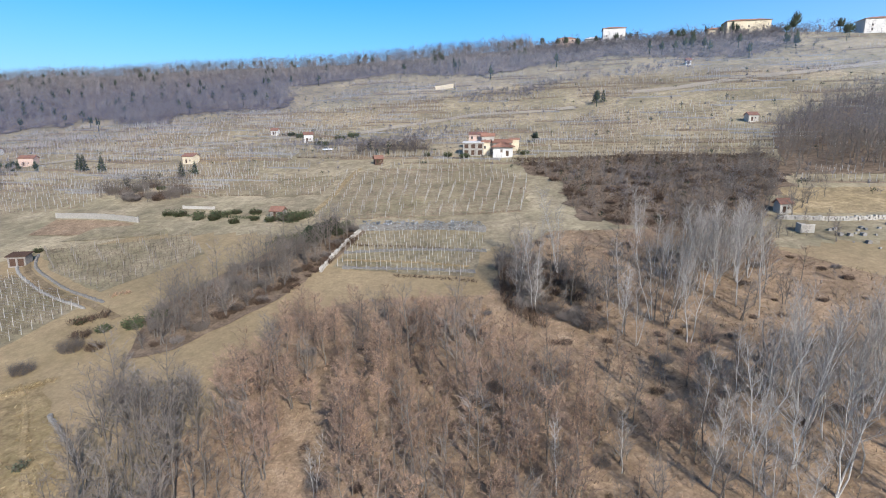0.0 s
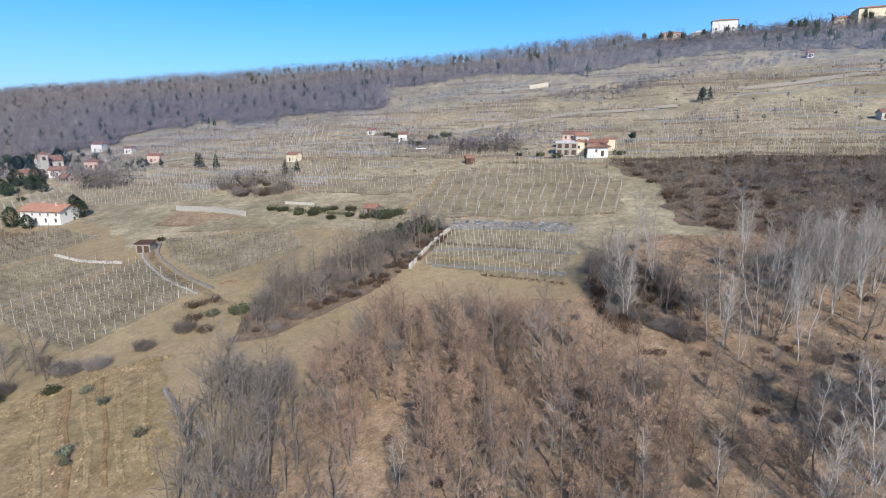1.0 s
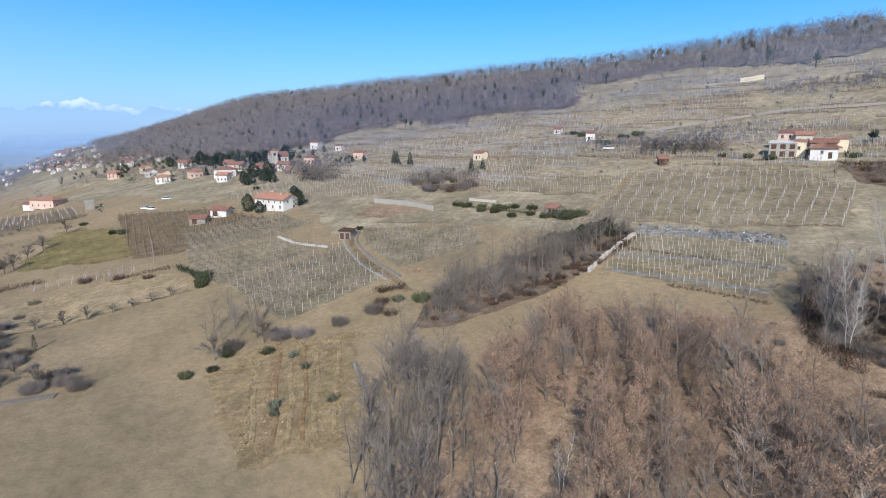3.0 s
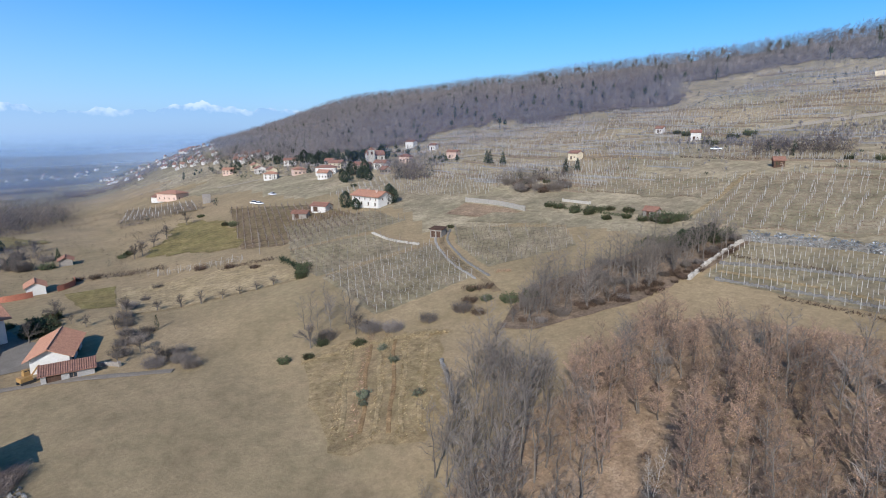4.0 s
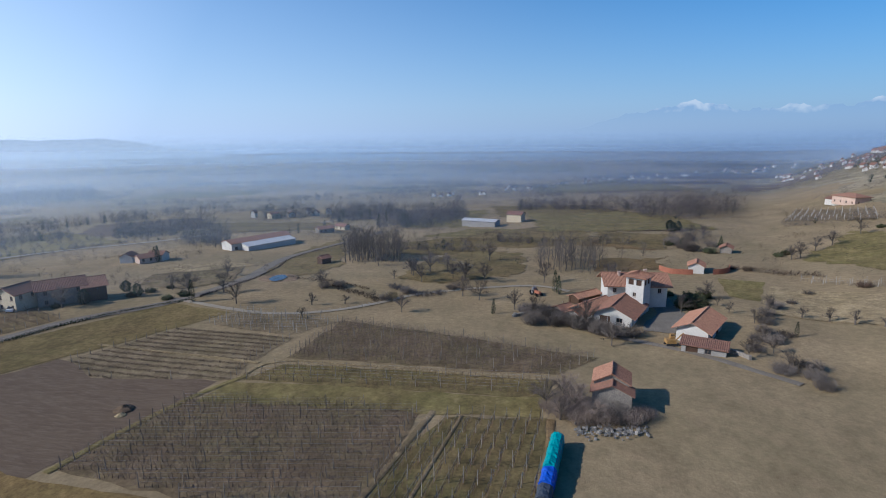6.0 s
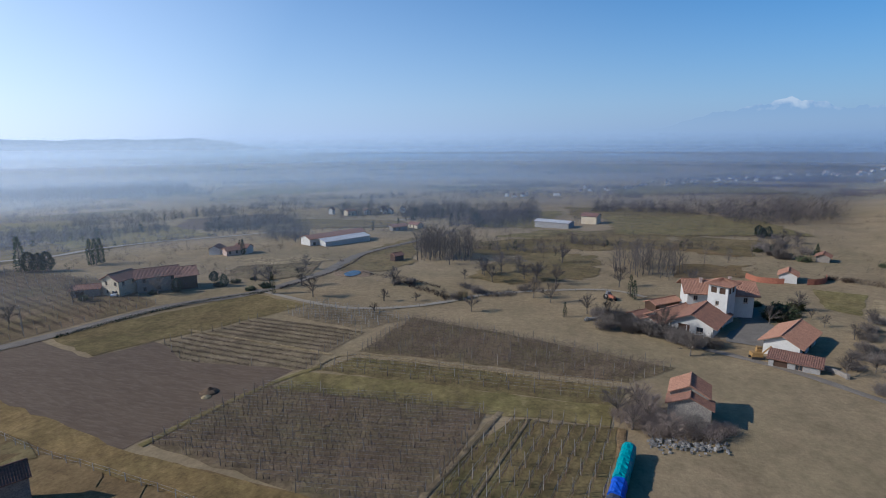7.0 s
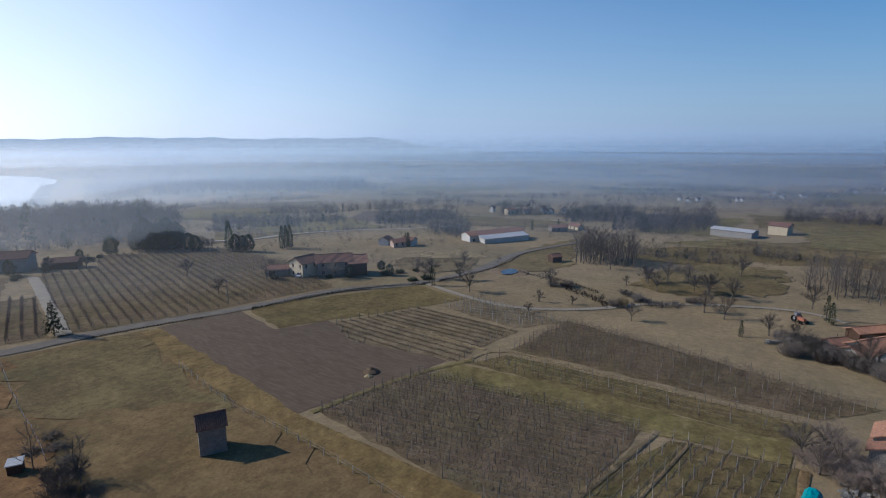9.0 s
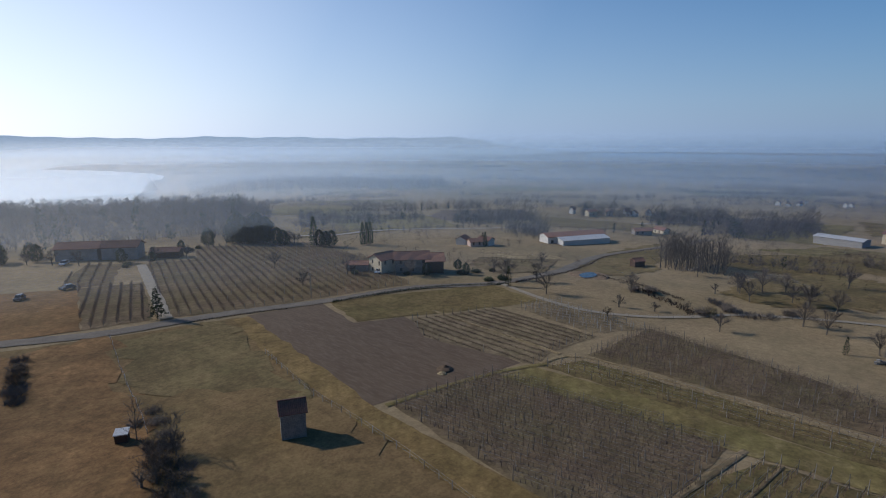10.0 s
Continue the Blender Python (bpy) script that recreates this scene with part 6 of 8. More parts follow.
def vineyard(label, poly, turn, gap, post="post", tall=1.9, every=5.0, style="thin", vine="vine", wires=True, singles=True, step=1.0, seed=5, wide=0.035):
    """Rows of trained vines on posts and wires, following the ground."""
    r = random.Random(seed)
    a = radians(turn)
    d, n = (math.cos(a), math.sin(a)), (-math.sin(a), math.cos(a))
    across = [x * n[0] + y * n[1] for x, y in poly]
    root = thing("vineyard", label, "vineyard")
    far_posts, count = Soup(), 0
    k = math.ceil(min(across) / gap)
    while k * gap < max(across):
        off = k * gap
        k += 1
        for s0, s1 in clip_row(poly, (n[0] * off, n[1] * off), d):
            s0, s1 = s0 + 0.6, s1 - 0.6
            if s1 - s0 < 3:
                continue
            vines, lines = Soup(), Soup()

            def at(s, z=0.0, jit=0.0):
                x, y = n[0] * off + d[0] * s, n[1] * off + d[1] * s
                x, y = x + r.uniform(-jit, jit), y + r.uniform(-jit, jit)
                return Vector((x, y, gz(x, y) + 0.1 + z))

            m = max(1, round((s1 - s0) / every))
            for i in range(m + 1):
                p = at(s0 + (s1 - s0) * i / m, 0, 0.1)
                hh = tall * r.uniform(0.86, 1.08)
                if singles and count < 290:
                    ob = new("post", POSTS[(post, tall)])
                    ob.matrix_basis = Matrix.LocRotScale(p, Euler((r.uniform(-0.07, 0.07), r.uniform(-0.07, 0.07), r.uniform(0, 1.5))), (1, 1, hh / tall))
                    ob.parent = root
                    count += 1
                else:
                    far_posts.tube(p - Vector((0, 0, 0.3)), p + Vector((r.uniform(-0.1, 0.1), r.uniform(-0.1, 0.1), hh)), 0.07, 0.06, 4)
                if wires and i < m:
                    for z in (0.8, 1.35):
                        e0, e1 = at(s0 + (s1 - s0) * i / m, z), at(s0 + (s1 - s0) * (i + 1) / m, z)
                        lines.tube(e0, e1, 0.010, 0.010, 3)
            s = s0
            while s < s1:
                p = at(s, 0, 0.12)
                if style == "thick":
                    vines.twig(p, Vector((r.uniform(-0.2, 0.2), r.uniform(-0.2, 0.2), 0.9)), 0.09)
                    for _ in range(20):
                        o = p + Vector((r.uniform(-0.75, 0.75), r.uniform(-0.75, 0.75), r.uniform(0.35, 1.3)))
                        vines.twig(o, Vector((r.uniform(-1, 1), r.uniform(-1, 1), r.uniform(-0.3, 1.1))).normalized() * r.uniform(0.5, 1.1), wide)
                elif style == "hedge":
                    for _ in range(9):
                        o = p + Vector((r.uniform(-0.3, 0.3), r.uniform(-0.3, 0.3), r.uniform(0.1, 1.0)))
                        vines.twig(o, Vector((r.uniform(-0.7, 0.7), r.uniform(-0.7, 0.7), r.uniform(0.2, 1.0))).normalized() * r.uniform(0.5, 0.9), wide)
                elif style == "bank":
                    for _ in range(4):
                        o = p + Vector((r.uniform(-0.5, 0.5), r.uniform(-0.3, 0.3), -0.1))
                        vines.twig(o, Vector((r.uniform(-0.8, 0.8), r.uniform(-0.5, 0.3), r.uniform(0.3, 0.9))) * r.uniform(0.5, 1.1), 0.16)
                    if r.random() < 0.5:
                        vines.twig(p, Vector((r.uniform(-0.3, 0.3), r.uniform(-0.3, 0.3), 1.1)), 0.07)
                elif style == "stub":
                    for _ in range(6):
                        o = p + Vector((r.uniform(-0.4, 0.4), r.uniform(-0.4, 0.4), -0.1))
                        vines.twig(o, Vector((r.uniform(-0.6, 0.6), r.uniform(-0.6, 0.6), r.uniform(0.4, 1.0))).normalized() * r.uniform(0.25, 0.45), wide)
                else:
                    top = p + Vector((r.uniform(-0.15, 0.15), r.uniform(-0.15, 0.15), 0.85))
                    vines.tube(p - Vector((0, 0, 0.2)), top, 0.045, 0.03, 3)
                    for sg in (-1, 1):
                        e = Vector((d[0] * sg, d[1] * sg, r.uniform(-0.1, 0.5))) * r.uniform(0.5, 0.9)
                        vines.twig(top, e, wide * 1.3)
                        vines.twig(top + e * 0.5, Vector((r.uniform(-0.5, 0.5), r.uniform(-0.5, 0.5), r.uniform(0.3, 0.8))), wide)
                s += step * r.uniform(0.85, 1.15)
            if vines.f:
                row = tagged(part("trellis", vines, M[vine], root), kind="stuff")
                if lines.f:
                    part("wire", lines, M["wire"], row)
    if far_posts.f:
        tagged(part("row_post", far_posts, M[post], root), kind="stuff")
    return root


vineyard("dense brown leafless vines with leaning grey posts", F_V1, 100, 1.9, "post", 1.9, 6.0, "thick", "vine_red", True, True, 0.8, 11)
vineyard("leafless vines on wires over grassy soil", F_V2, 172, 1.7, "post", 2.2, 4.0, "thin", "vine", True, True, 0.8, 12, 0.05)
vineyard("single band of gnarled vines beside a worn path", F_V3, 94, 2.6, "post", 1.9, 4.5, "thin", "vine", True, True, 1.2, 13, 0.05)
vineyard("dense dark leafless vines in a long block", F_V4, 100, 1.9, "post", 1.9, 7.0, "thick", "vine_red", False, True, 0.85, 14)
vineyard("young vines between close-set grey posts", F_V5, 100, 2.0, "post_pale", 1.9, 3.0, "thin", "vine_grey", True, True, 1.4, 15)
vineyard("low cut vine stumps in mown rows", F_V6, 85, 2.2, "post", 1.5, 40.0, "stub", "vine", False, True, 0.28, 16, 0.07)
vineyard("hedge-like leafless vines in long parallel rows", F_V7, 74, 2.5, "post", 1.5, 9.0, "hedge", "twig_brown", False, False, 0.55, 17, 0.035)
vineyard("hedge-like leafless vines in short rows", F_V8, 72, 2.6, "post", 1.5, 9.0, "hedge", "twig_brown", False, False, 0.6, 18, 0.07)
vineyard("sparse leafless vines behind a meadow", F_V8B, 70, 3.2, "post", 1.5, 9.0, "hedge", "vine", False, False, 0.8, 19, 0.07)
vineyard("grey leafless vines in rows down the slope", F_V10, -21, 1.9, "post_pale", 1.9, 5.0, "thin", "vine", True, True, 0.8, 20, 0.06)
vineyard("grey leafless vines on greenish soil", F_V11, -21, 2.2, "post", 1.9, 6.0, "thin", "vine", False, True, 0.9, 21, 0.05)
vineyard("dark reddish leafless vines in a block", F_V12, 148, 2.4, "post", 1.9, 6.0, "hedge", "vine", False, False, 0.8, 22, 0.08)
vineyard("grey leafless vines beside the farmhouse", F_V13, -25, 2.2, "post", 1.9, 6.0, "thin", "vine", False, False, 1.2, 23, 0.06)
vineyard("grey leafless vines below the stony path", F_V14, 20, 2.1, "post", 1.9, 5.0, "thin", "vine", False, True, 1.2, 24, 0.06)
vineyard("bare terrace vineyard with pale posts", F_V15, 72, 2.3, "post_pale", 1.9, 2.3, "stub", "vine", False, True, 0.9, 25, 0.05)
vineyard("terraced vineyard with weathered pale posts", F_V16, 178, 2.5, "post_pale", 1.9, 3.6, "bank", "twig_brown", False, True, 0.8, 26, 0.06)
vineyard("terraced vineyard on the slope", F_V17, 172, 3.0, "post_pale", 1.9, 4.0, "bank", "twig_brown", False, True, 0.9, 27, 0.06)
vineyard("small vineyard above the tan field", F_V18, 165, 2.6, "post_pale", 1.9, 4.0, "thin", "vine_grey", False, True, 1.5, 28, 0.06)
vineyard("terraced vineyard above the scrub", F_V19, 165, 5.0, "post_pale", 1.9, 4.0, "bank", "bramble", False, True, 1.5, 29, 0.06)
vineyard("single row of vines along the meadow edge", [(-174, 71), (-172, 76), (-153, 95.5), (-150, 92)], 46, 1.5, "post_pale", 2.2, 3.0, "thin", "vine_grey", True, True, 1.0, 30, 0.06)
vineyard("distant vineyard beside the red-roofed house", [(-301, 118), (-267, 142), (-306, 160), (-356, 145)], 24, 3.0, "post_pale", 1.9, 4.0, "hedge", "vine_grey", False, False, 0.9, 31, 0.08)

for k, (poly, tn, gap_) in enumerate((
    ([(-195, 165), (-150, 172), (-112, 168), (-118, 204), (-190, 200)], 8, 3.0),
    ([(-110, 196), (-62, 204), (-66, 218), (-100, 220)], -6, 3.0),
    ([(-228, 248), (-150, 242), (-98, 256), (-112, 300), (-178, 298), (-228, 280)], 6, 3.6),
    ([(-92, 262), (-24, 276), (-12, 300), (-80, 314)], -4, 4.0),
    ([(34, 222), (62, 250), (118, 244), (110, 214), (44, 214)], -14, 3.4),
    ([(72, 276), (138, 274), (128, 300), (64, 322)], -16, 4.0),
    ([(-20, 232), (14, 224), (40, 256), (-14, 262)], -4, 3.6),
)):
    vineyard("leafless terraced vines scattered over the slope", poly, tn, gap_, "post_pale", 1.9, 3.6, "bank", "twig_brown", False, False, 1.2, 40 + k, 0.06)

# ---- walls, fences, machines and clutter ----
def stone_wall(name, pts, high, thick, label, material="stone", seed=9, size=0.5, category="wall"):
    """A dry stone wall of rough blocks along a line."""
    r_, s = random.Random(seed), Soup()
    line = curve(pts, size)
    for p in line:
        z = 0.0
        base = gz(p.x, p.y) - 0.15
        while z < high:
            sz = size * r_.uniform(0.55, 0.9)
            s.stone(r_, p.x + r_.uniform(-0.1, 0.1), p.y + r_.uniform(-0.1, 0.1), base + z, size * 1.25, thick * r_.uniform(0.9, 1.3), sz)
            z += sz
    return tagged(part(name, s, M[material]), label, category, "", "stuff")


stone_wall("stone_wall", [(-21, 137), (-10, 136.3), (0, 135.3), (10, 131.5)], 1.4, 0.8, "dry stone retaining wall behind the terrace vineyard", "stone", 1)
stone_wall("stone_wall", [(-21, 136), (-23, 129), (-25, 120), (-26, 113)], 0.7, 0.9, "tumbled pale stone edge of the terrace", "pale_stone", 2)
stone_wall("stone_wall", [(-22.5, 122.3), (-6, 122.6), (9.3, 119.0)], 0.55, 0.6, "low stone step across the terrace vineyard", "stone", 3, 0.35)
stone_wall("stone_wall", [(-21.4, 114.2), (-7, 112.0), (6.3, 108.4)], 0.5, 0.6, "low pale stone step across the terrace vineyard", "stone", 4, 0.35)
stone_wall("stone_wall", [(-53.4, 68.2), (-49.2, 64.2), (-45.5, 60.7), (-42.5, 57.4)], 0.45, 0.5, "curved dry stone wall beside the orchard", "stone", 5, 0.35)
stone_wall("stone_wall", [(-102.5, 129.5), (-97.3, 121.8), (-88.3, 113.8), (-79.2, 106.8), (-69, 100.8)], 0.35, 0.45, "low stone wall along the stony path", "stone", 6, 0.35)
stone_wall("stone_wall", [(-99.6, 132), (-94.8, 124.2), (-85.7, 116.2), (-76.8, 109.2), (-66.6, 103)], 0.4, 0.45, "low stone wall along the stony path", "stone", 7, 0.35)
stone_wall("stone_wall", [(-128, 3.5), (-131, -2), (-127, -7)], 0.7, 0.6, "low garden wall of rough stone", "stone", 8)
stone_wall("stone_wall", [(-124, 123), (-112, 119), (-101, 118.5)], 0.5, 0.6, "pale stone edge between vineyards", "pale_stone", 10)
stone_wall("stone_wall", [(79, 128), (92, 124), (110, 121)], 0.9, 0.7, "tumbled stone wall below the mown field", "pale_stone", 11)


def plain_wall(name, pts, high, material, label, thick=0.35):
    s = Soup()
    line = curve(pts, 3.0)
    for a, b in zip(line, line[1:]):
        n_ = Vector((-(b - a).y, (b - a).x, 0)).normalized() * thick / 2
        za, zb = gz(a.x, a.y), gz(b.x, b.y)
        P = [(*(a + n_).xy, za - 0.3), (*(b + n_).xy, zb - 0.3), (*(b + n_).xy, zb + high), (*(a + n_).xy, za + high)]
        Q = [(*(a - n_).xy, za - 0.3), (*(b - n_).xy, zb - 0.3), (*(b - n_).xy, zb + high), (*(a - n_).xy, za + high)]
        s.face(*P)
        s.face(*reversed(Q))
        s.face(P[3], P[2], Q[2], Q[3])
    for e, n_ in ((line[0], 0), (line[-1], 1)):
        z = gz(e.x, e.y)
        s.box(e.x - 0.25, e.x + 0.25, e.y - 0.25, e.y + 0.25, z - 0.3, z + high + 0.1)
    return tagged(part(name, s, M[material]), label, "wall")


plain_wall("retaining_wall", [(-115, 162), (-99, 158), (-86, 153)], 1.5, "pale_stone", "long pale concrete retaining wall")
plain_wall("retaining_wall", [(-78, 164), (-68, 162)], 0.8, "pale_stone", "short pale concrete retaining wall")
plain_wall("courtyard_wall", [(-106, 38.5), (-109.5, 36.4), (-108.4, 32.6)], 0.8, "rubble", "low rough courtyard wall")
plain_wall("hill_wall", [(-4, 330), (6, 329)], 2.2, "cream", "pale retaining wall high on the slope")


def hedge(pts, high, wide, label, material="bramble", seed=4, per=14, category="hedge", name="hedge"):
    r_, s = random.Random(seed), Soup()
    for p in curve(pts, 0.7):
        z = gz(p.x, p.y)
        for _ in range(per):
            o = Vector((p.x + r_.uniform(-wide, wide), p.y + r_.uniform(-wide, wide), z + r_.uniform(-0.1, high * 0.6)))
            s.twig(o, Vector((r_.uniform(-0.6, 0.6), r_.uniform(-0.6, 0.6), r_.uniform(0.3, 1))).normalized() * high * r_.uniform(0.4, 0.8), 0.16)
    return tagged(part(name, s, M[material]), label, category)


# dark twig strips by the road stand in for a retaining wall's shaded face
hedge([(-81, -116), (-92.6, -114), (-107, -110.5), (-117.6, -105), (-128, -95.5)], 0.8, 0.4, "low dark strip standing in for a shaded wall along the road", "evergreen", 1)
hedge([(-132, -94), (-155, -91.2), (-175, -93.4), (-195, -97.2), (-212, -93.6), (-230, -88.4)], 0.7, 0.35, "low dark strip for the shaded roadside wall", "bramble", 12, 9)
hedge([(-48, -126), (-60, -123.3), (-70, -120)], 0.5, 0.3, "low dark strip continuing the shaded roadside wall", "bramble", 13, 7)
hedge([(-137, 97), (-128.6, 94.6), (-118, 90.7)], 1.8, 0.9, "dark evergreen hedge beside the vineyard", "evergreen", 2, 22)
hedge([(-150, 86), (-146, 92), (-141, 97)], 1.2, 1.3, "reddish brown bramble hedge in the field", "bramble", 3, 20)
hedge([(-66.6, 94.4), (-64.5, 95.5), (-62.5, 97)], 1.6, 1.0, "heap of reddish brush cuttings", "bramble", 5, 40, "brush pile", "brush_pile")
hedge([(-66, 105.5), (-63.5, 106.5)], 0.8, 0.6, "small heap of rusty brush", "leaf", 6, 26, "brush pile", "brush_pile")
hedge([(-24, 141), (-30, 138), (-36, 132), (-41, 127)], 2.0, 1.0, "bluish evergreen hedge beside the garden plot", "shrub_green", 7, 22)
hedge([(-81, 158), (-70, 155), (-60, 153), (-53, 151)], 0.9, 0.6, "dark hedge bordering the garden plot", "shrub_green", 8, 18)
hedge([(-40, 148.5), (-37, 150)], 2.2, 1.6, "round evergreen bush beside the garden plot", "shrub_green", 9, 60, "shrub", "evergreen_bush")
hedge([(-150, -62), (-146, -58), (-140, -48), (-136, -44)], 1.3, 1.2, "brown bramble hedge beside the lane", "bramble", 10, 14)
hedge([(-138, -41), (-139.5, -40)], 2.4, 1.0, "ochre willow bush beside the lane", "straw", 11, 60, "shrub", "willow_bush")
hedge([(-160, -82), (-156, -66), (-152, -58), (-147, -50)], 0.8, 0.6, "brown bramble ditch across the meadow", "bramble", 17, 10)
hedge([(-150, -44), (-146, -38), (-143, -34), (-146, -28)], 1.6, 1.4, "leafless grey bushes beside the lane", "twig", 18, 26)
hedge([(-186, 62), (-180, 74), (-176, 80)], 1.8, 1.6, "dark bramble hedge in the meadow", "bramble", 13, 20)
hedge([(13, 112), (12, 100), (12.5, 92), (16, 86)], 1.9, 1.5, "dark bramble thicket at the wood edge", "bramble", 14, 26)
hedge([(26, 196), (50, 190), (76, 184), (102, 178)], 1.5, 1.6, "dark brown bramble bank below the terrace", "bramble", 15, 18)
hedge([(-20.6, 126.7), (-5.9, 123.9), (6.9, 119.5)], 0.7, 0.5, "dark brambly bank across the terrace vineyard", "bramble", 21, 12)
hedge([(-9.9, 109), (-1.7, 106.7), (6.1, 103.9)], 0.7, 0.5, "dark brambly edge below the terrace vineyard", "bramble", 22, 12)
hedge([(-58, 222), (-30, 216), (-10, 212), (6, 205)], 0.8, 0.7, "dark bank along the terrace edge", "bramble", 16, 10)


def fence(pts, label, step=3.0, high=1.2, material="post_pale", lean=0.05, seed=6):
    r_ = random.Random(seed)
    root = thing("fence", label, "fence")
    line = curve(pts, step)
    tops = []
    for p in line:
        s = Soup()
        z = gz(p.x, p.y)
        q = Vector((p.x + r_.uniform(-lean, lean), p.y + r_.uniform(-lean, lean), z + high))
        s.tube((p.x, p.y, z - 0.3), q, 0.055, 0.05, 5, True)
        part("post", s, M[material], root)
        tops.append(q)
    for f in (0.95, 0.55):
        s = Soup()
        for a, b, pa, pb in zip(tops, tops[1:], line, line[1:]):
            s.tube((a.x, a.y, gz(pa.x, pa.y) + high * f), (b.x, b.y, gz(pb.x, pb.y) + high * f), 0.012, 0.012, 3)
        part("wire", s, M["wire"], root)
    return root


fence([(-50, -95), (-46.4, -75.6), (-45.6, -62.2), (-44.8, -51), (-43.4, -39.5), (-42.4, -33.5)], "wire fence with pale posts beside the vineyard", 2.4)
fence([(-31.9, -127), (-27.9, -106.7), (-25.3, -91.5), (-23.1, -79.6)], "old wire fence between two meadows", 2.6, 1.0, "post", 0.15)
fence([(-121, -58), (-128, -49), (-143, -33), (-152, -17), (-156, -3)], "wooden post fence along the gravel lane", 4.0, 1.0, "post", 0.1)
fence([(-83, -115.5), (-107, -110), (-128, -95)], "post fence on the verge of the road", 4.0, 1.0, "post", 0.1)
fence([(-128, -2), (-132, 3), (-138, 5)], "grey rail fence beside the villa garden", 1.6, 1.3, "timber", 0.1)
fence([(-180, -24), (-200, -40), (-186, -50)], "distant field fence of thin posts", 5.0, 1.1, "post", 0.1)

# the long stack under tarpaulins
stack = thing("covered_stack", "long woodpile under teal and blue tarpaulins", "woodpile")
r = random.Random(2)
a, b = Vector((-69.2, 2.5, 0)), Vector((-55.5, 0.6, 0))
d = (b - a).normalized()
side = Vector((-d.y, d.x, 0))


def sheet(name, u0, u1, high, material, label):
    s = Soup()
    k = max(6, int((u1 - u0) / 0.35))
    rows = []
    for i in range(k + 1):
        u = u0 + (u1 - u0) * i / k
        row = []
        for v_, z in ((-0.98, 0.55), (-0.92, high * 0.8), (-0.55, high), (-0.15, high + 0.12), (0.2, high + 0.08), (0.6, high), (0.92, high * 0.8), (0.98, 0.5)):
            p = a + d * u + side * (v_ * 0.95 + r.uniform(-0.04, 0.04))
            row.append((p.x, p.y, gz(p.x, p.y) + z + r.uniform(-0.09, 0.09)))
        rows.append(row)
    for p, q in zip(rows, rows[1:]):
        for i in range(7):
            s.face(p[i], p[i + 1], q[i + 1], q[i])
    s.face(*rows[0])
    s.face(*reversed(rows[-1]))
    part(name, s, M[material], stack, label)


sheet("teal_tarpaulin", 0.0, 8.0, 2.1, "teal", "creased teal tarpaulin")
sheet("blue_tarpaulin", 7.7, 11.2, 1.95, "blue", "bright blue tarpaulin")
sheet("dark_tarpaulin", 11.0, 13.8, 1.75, "dark_tarp", "dark grey tarpaulin")
for u in np.arange(0.2, 13.6, 0.55):
    for z in (0.18, 0.5):
        s = Soup()
        p = a + d * float(u)
        g0 = gz(p.x, p.y)
        s.tube(p - side * 0.9 + Vector((0, 0, g0 + z)), p + side * 0.9 + Vector((0, 0, g0 + z)), 0.17, 0.15, 6, True)
        part("log", s, M["bark"], stack)

# fallen stones round the barn
pile = thing("stone_pile", "heap of tumbled grey stones beside the barn", "stones")
for k in range(170):
    t = r.random()
    x, y = -73.6 - 1.2 * t + r.gauss(0, 0.9), 5.5 + 9.0 * t + r.gauss(0, 0.5)
    s = Soup()
    q = r.uniform(0.2, 0.5)
    s.stone(r, x, y, gz(x, y) - 0.05 + r.random() ** 2 * 0.4, q, q * r.uniform(0.6, 1), q * r.uniform(0.4, 0.8))
    part("stone", s, M["pale_stone" if r.random() < 0.2 else "stone"], pile)
heap2 = thing("stone_pile", "scattered boulders on the terrace below the field", "stones")
for k in range(45):
    x, y = r.gauss(96, 9), r.gauss(115, 3.5)
    s = Soup()
    q = r.uniform(0.3, 1.0)
    s.stone(r, x, y, gz(x, y) - 0.05, q, q, q * 0.7)
    part("stone", s, M["stone"], heap2)
s = Soup()
s.stone(r, 79.6, 119.5, gz(79.6, 119.5) - 0.1, 3.2, 2.2, 2.0)
tagged(part("boulder", s, M["pale_stone"]), "large pale boulder on the terrace", "rock")
nets = Soup()
for k in range(1300):
    t = r.random()
    x, y = -20.5 + 30 * t, 136.6 - 0.5 * t - 4.6 * t * t * 0.9 + r.uniform(-0.4, 1.8)
    if math.sin(x * 1.9) + math.sin(x * 0.83 + 1) > 1.1:
        continue
    nets.twig((x, y, gz(x, y) + r.uniform(0.2, 2.1)), (r.uniform(-0.8, 0.8), r.uniform(-0.5, 0.5), r.uniform(-0.5, 0.4)), 0.4)
tagged(part("bird_net", nets, M["net_pale"]), "crumpled pale blue net along the wall", "net")


def mound(x, y, w_, h, material, name, label, category, seed=1):
    r_, s = random.Random(seed), Soup()
    rings = []
    for k in range(6):
        f = k / 5
        rings.append([(x + math.cos(t * math.tau / 14) * w_ * (1 - f) * r_.uniform(0.85, 1.15), y + math.sin(t * math.tau / 14) * w_ * (1 - f) * r_.uniform(0.85, 1.15), gz(x, y) + h * (f ** 0.7) * r_.uniform(0.85, 1.1) - (0.25 if k == 0 else 0)) for t in range(14)])
    for p, q in zip(rings, rings[1:]):
        for i in range(14):
            s.face(p[i], p[(i + 1) % 14], q[(i + 1) % 14], q[i])
    return tagged(part(name, s, M[material], smooth=True), label, category)


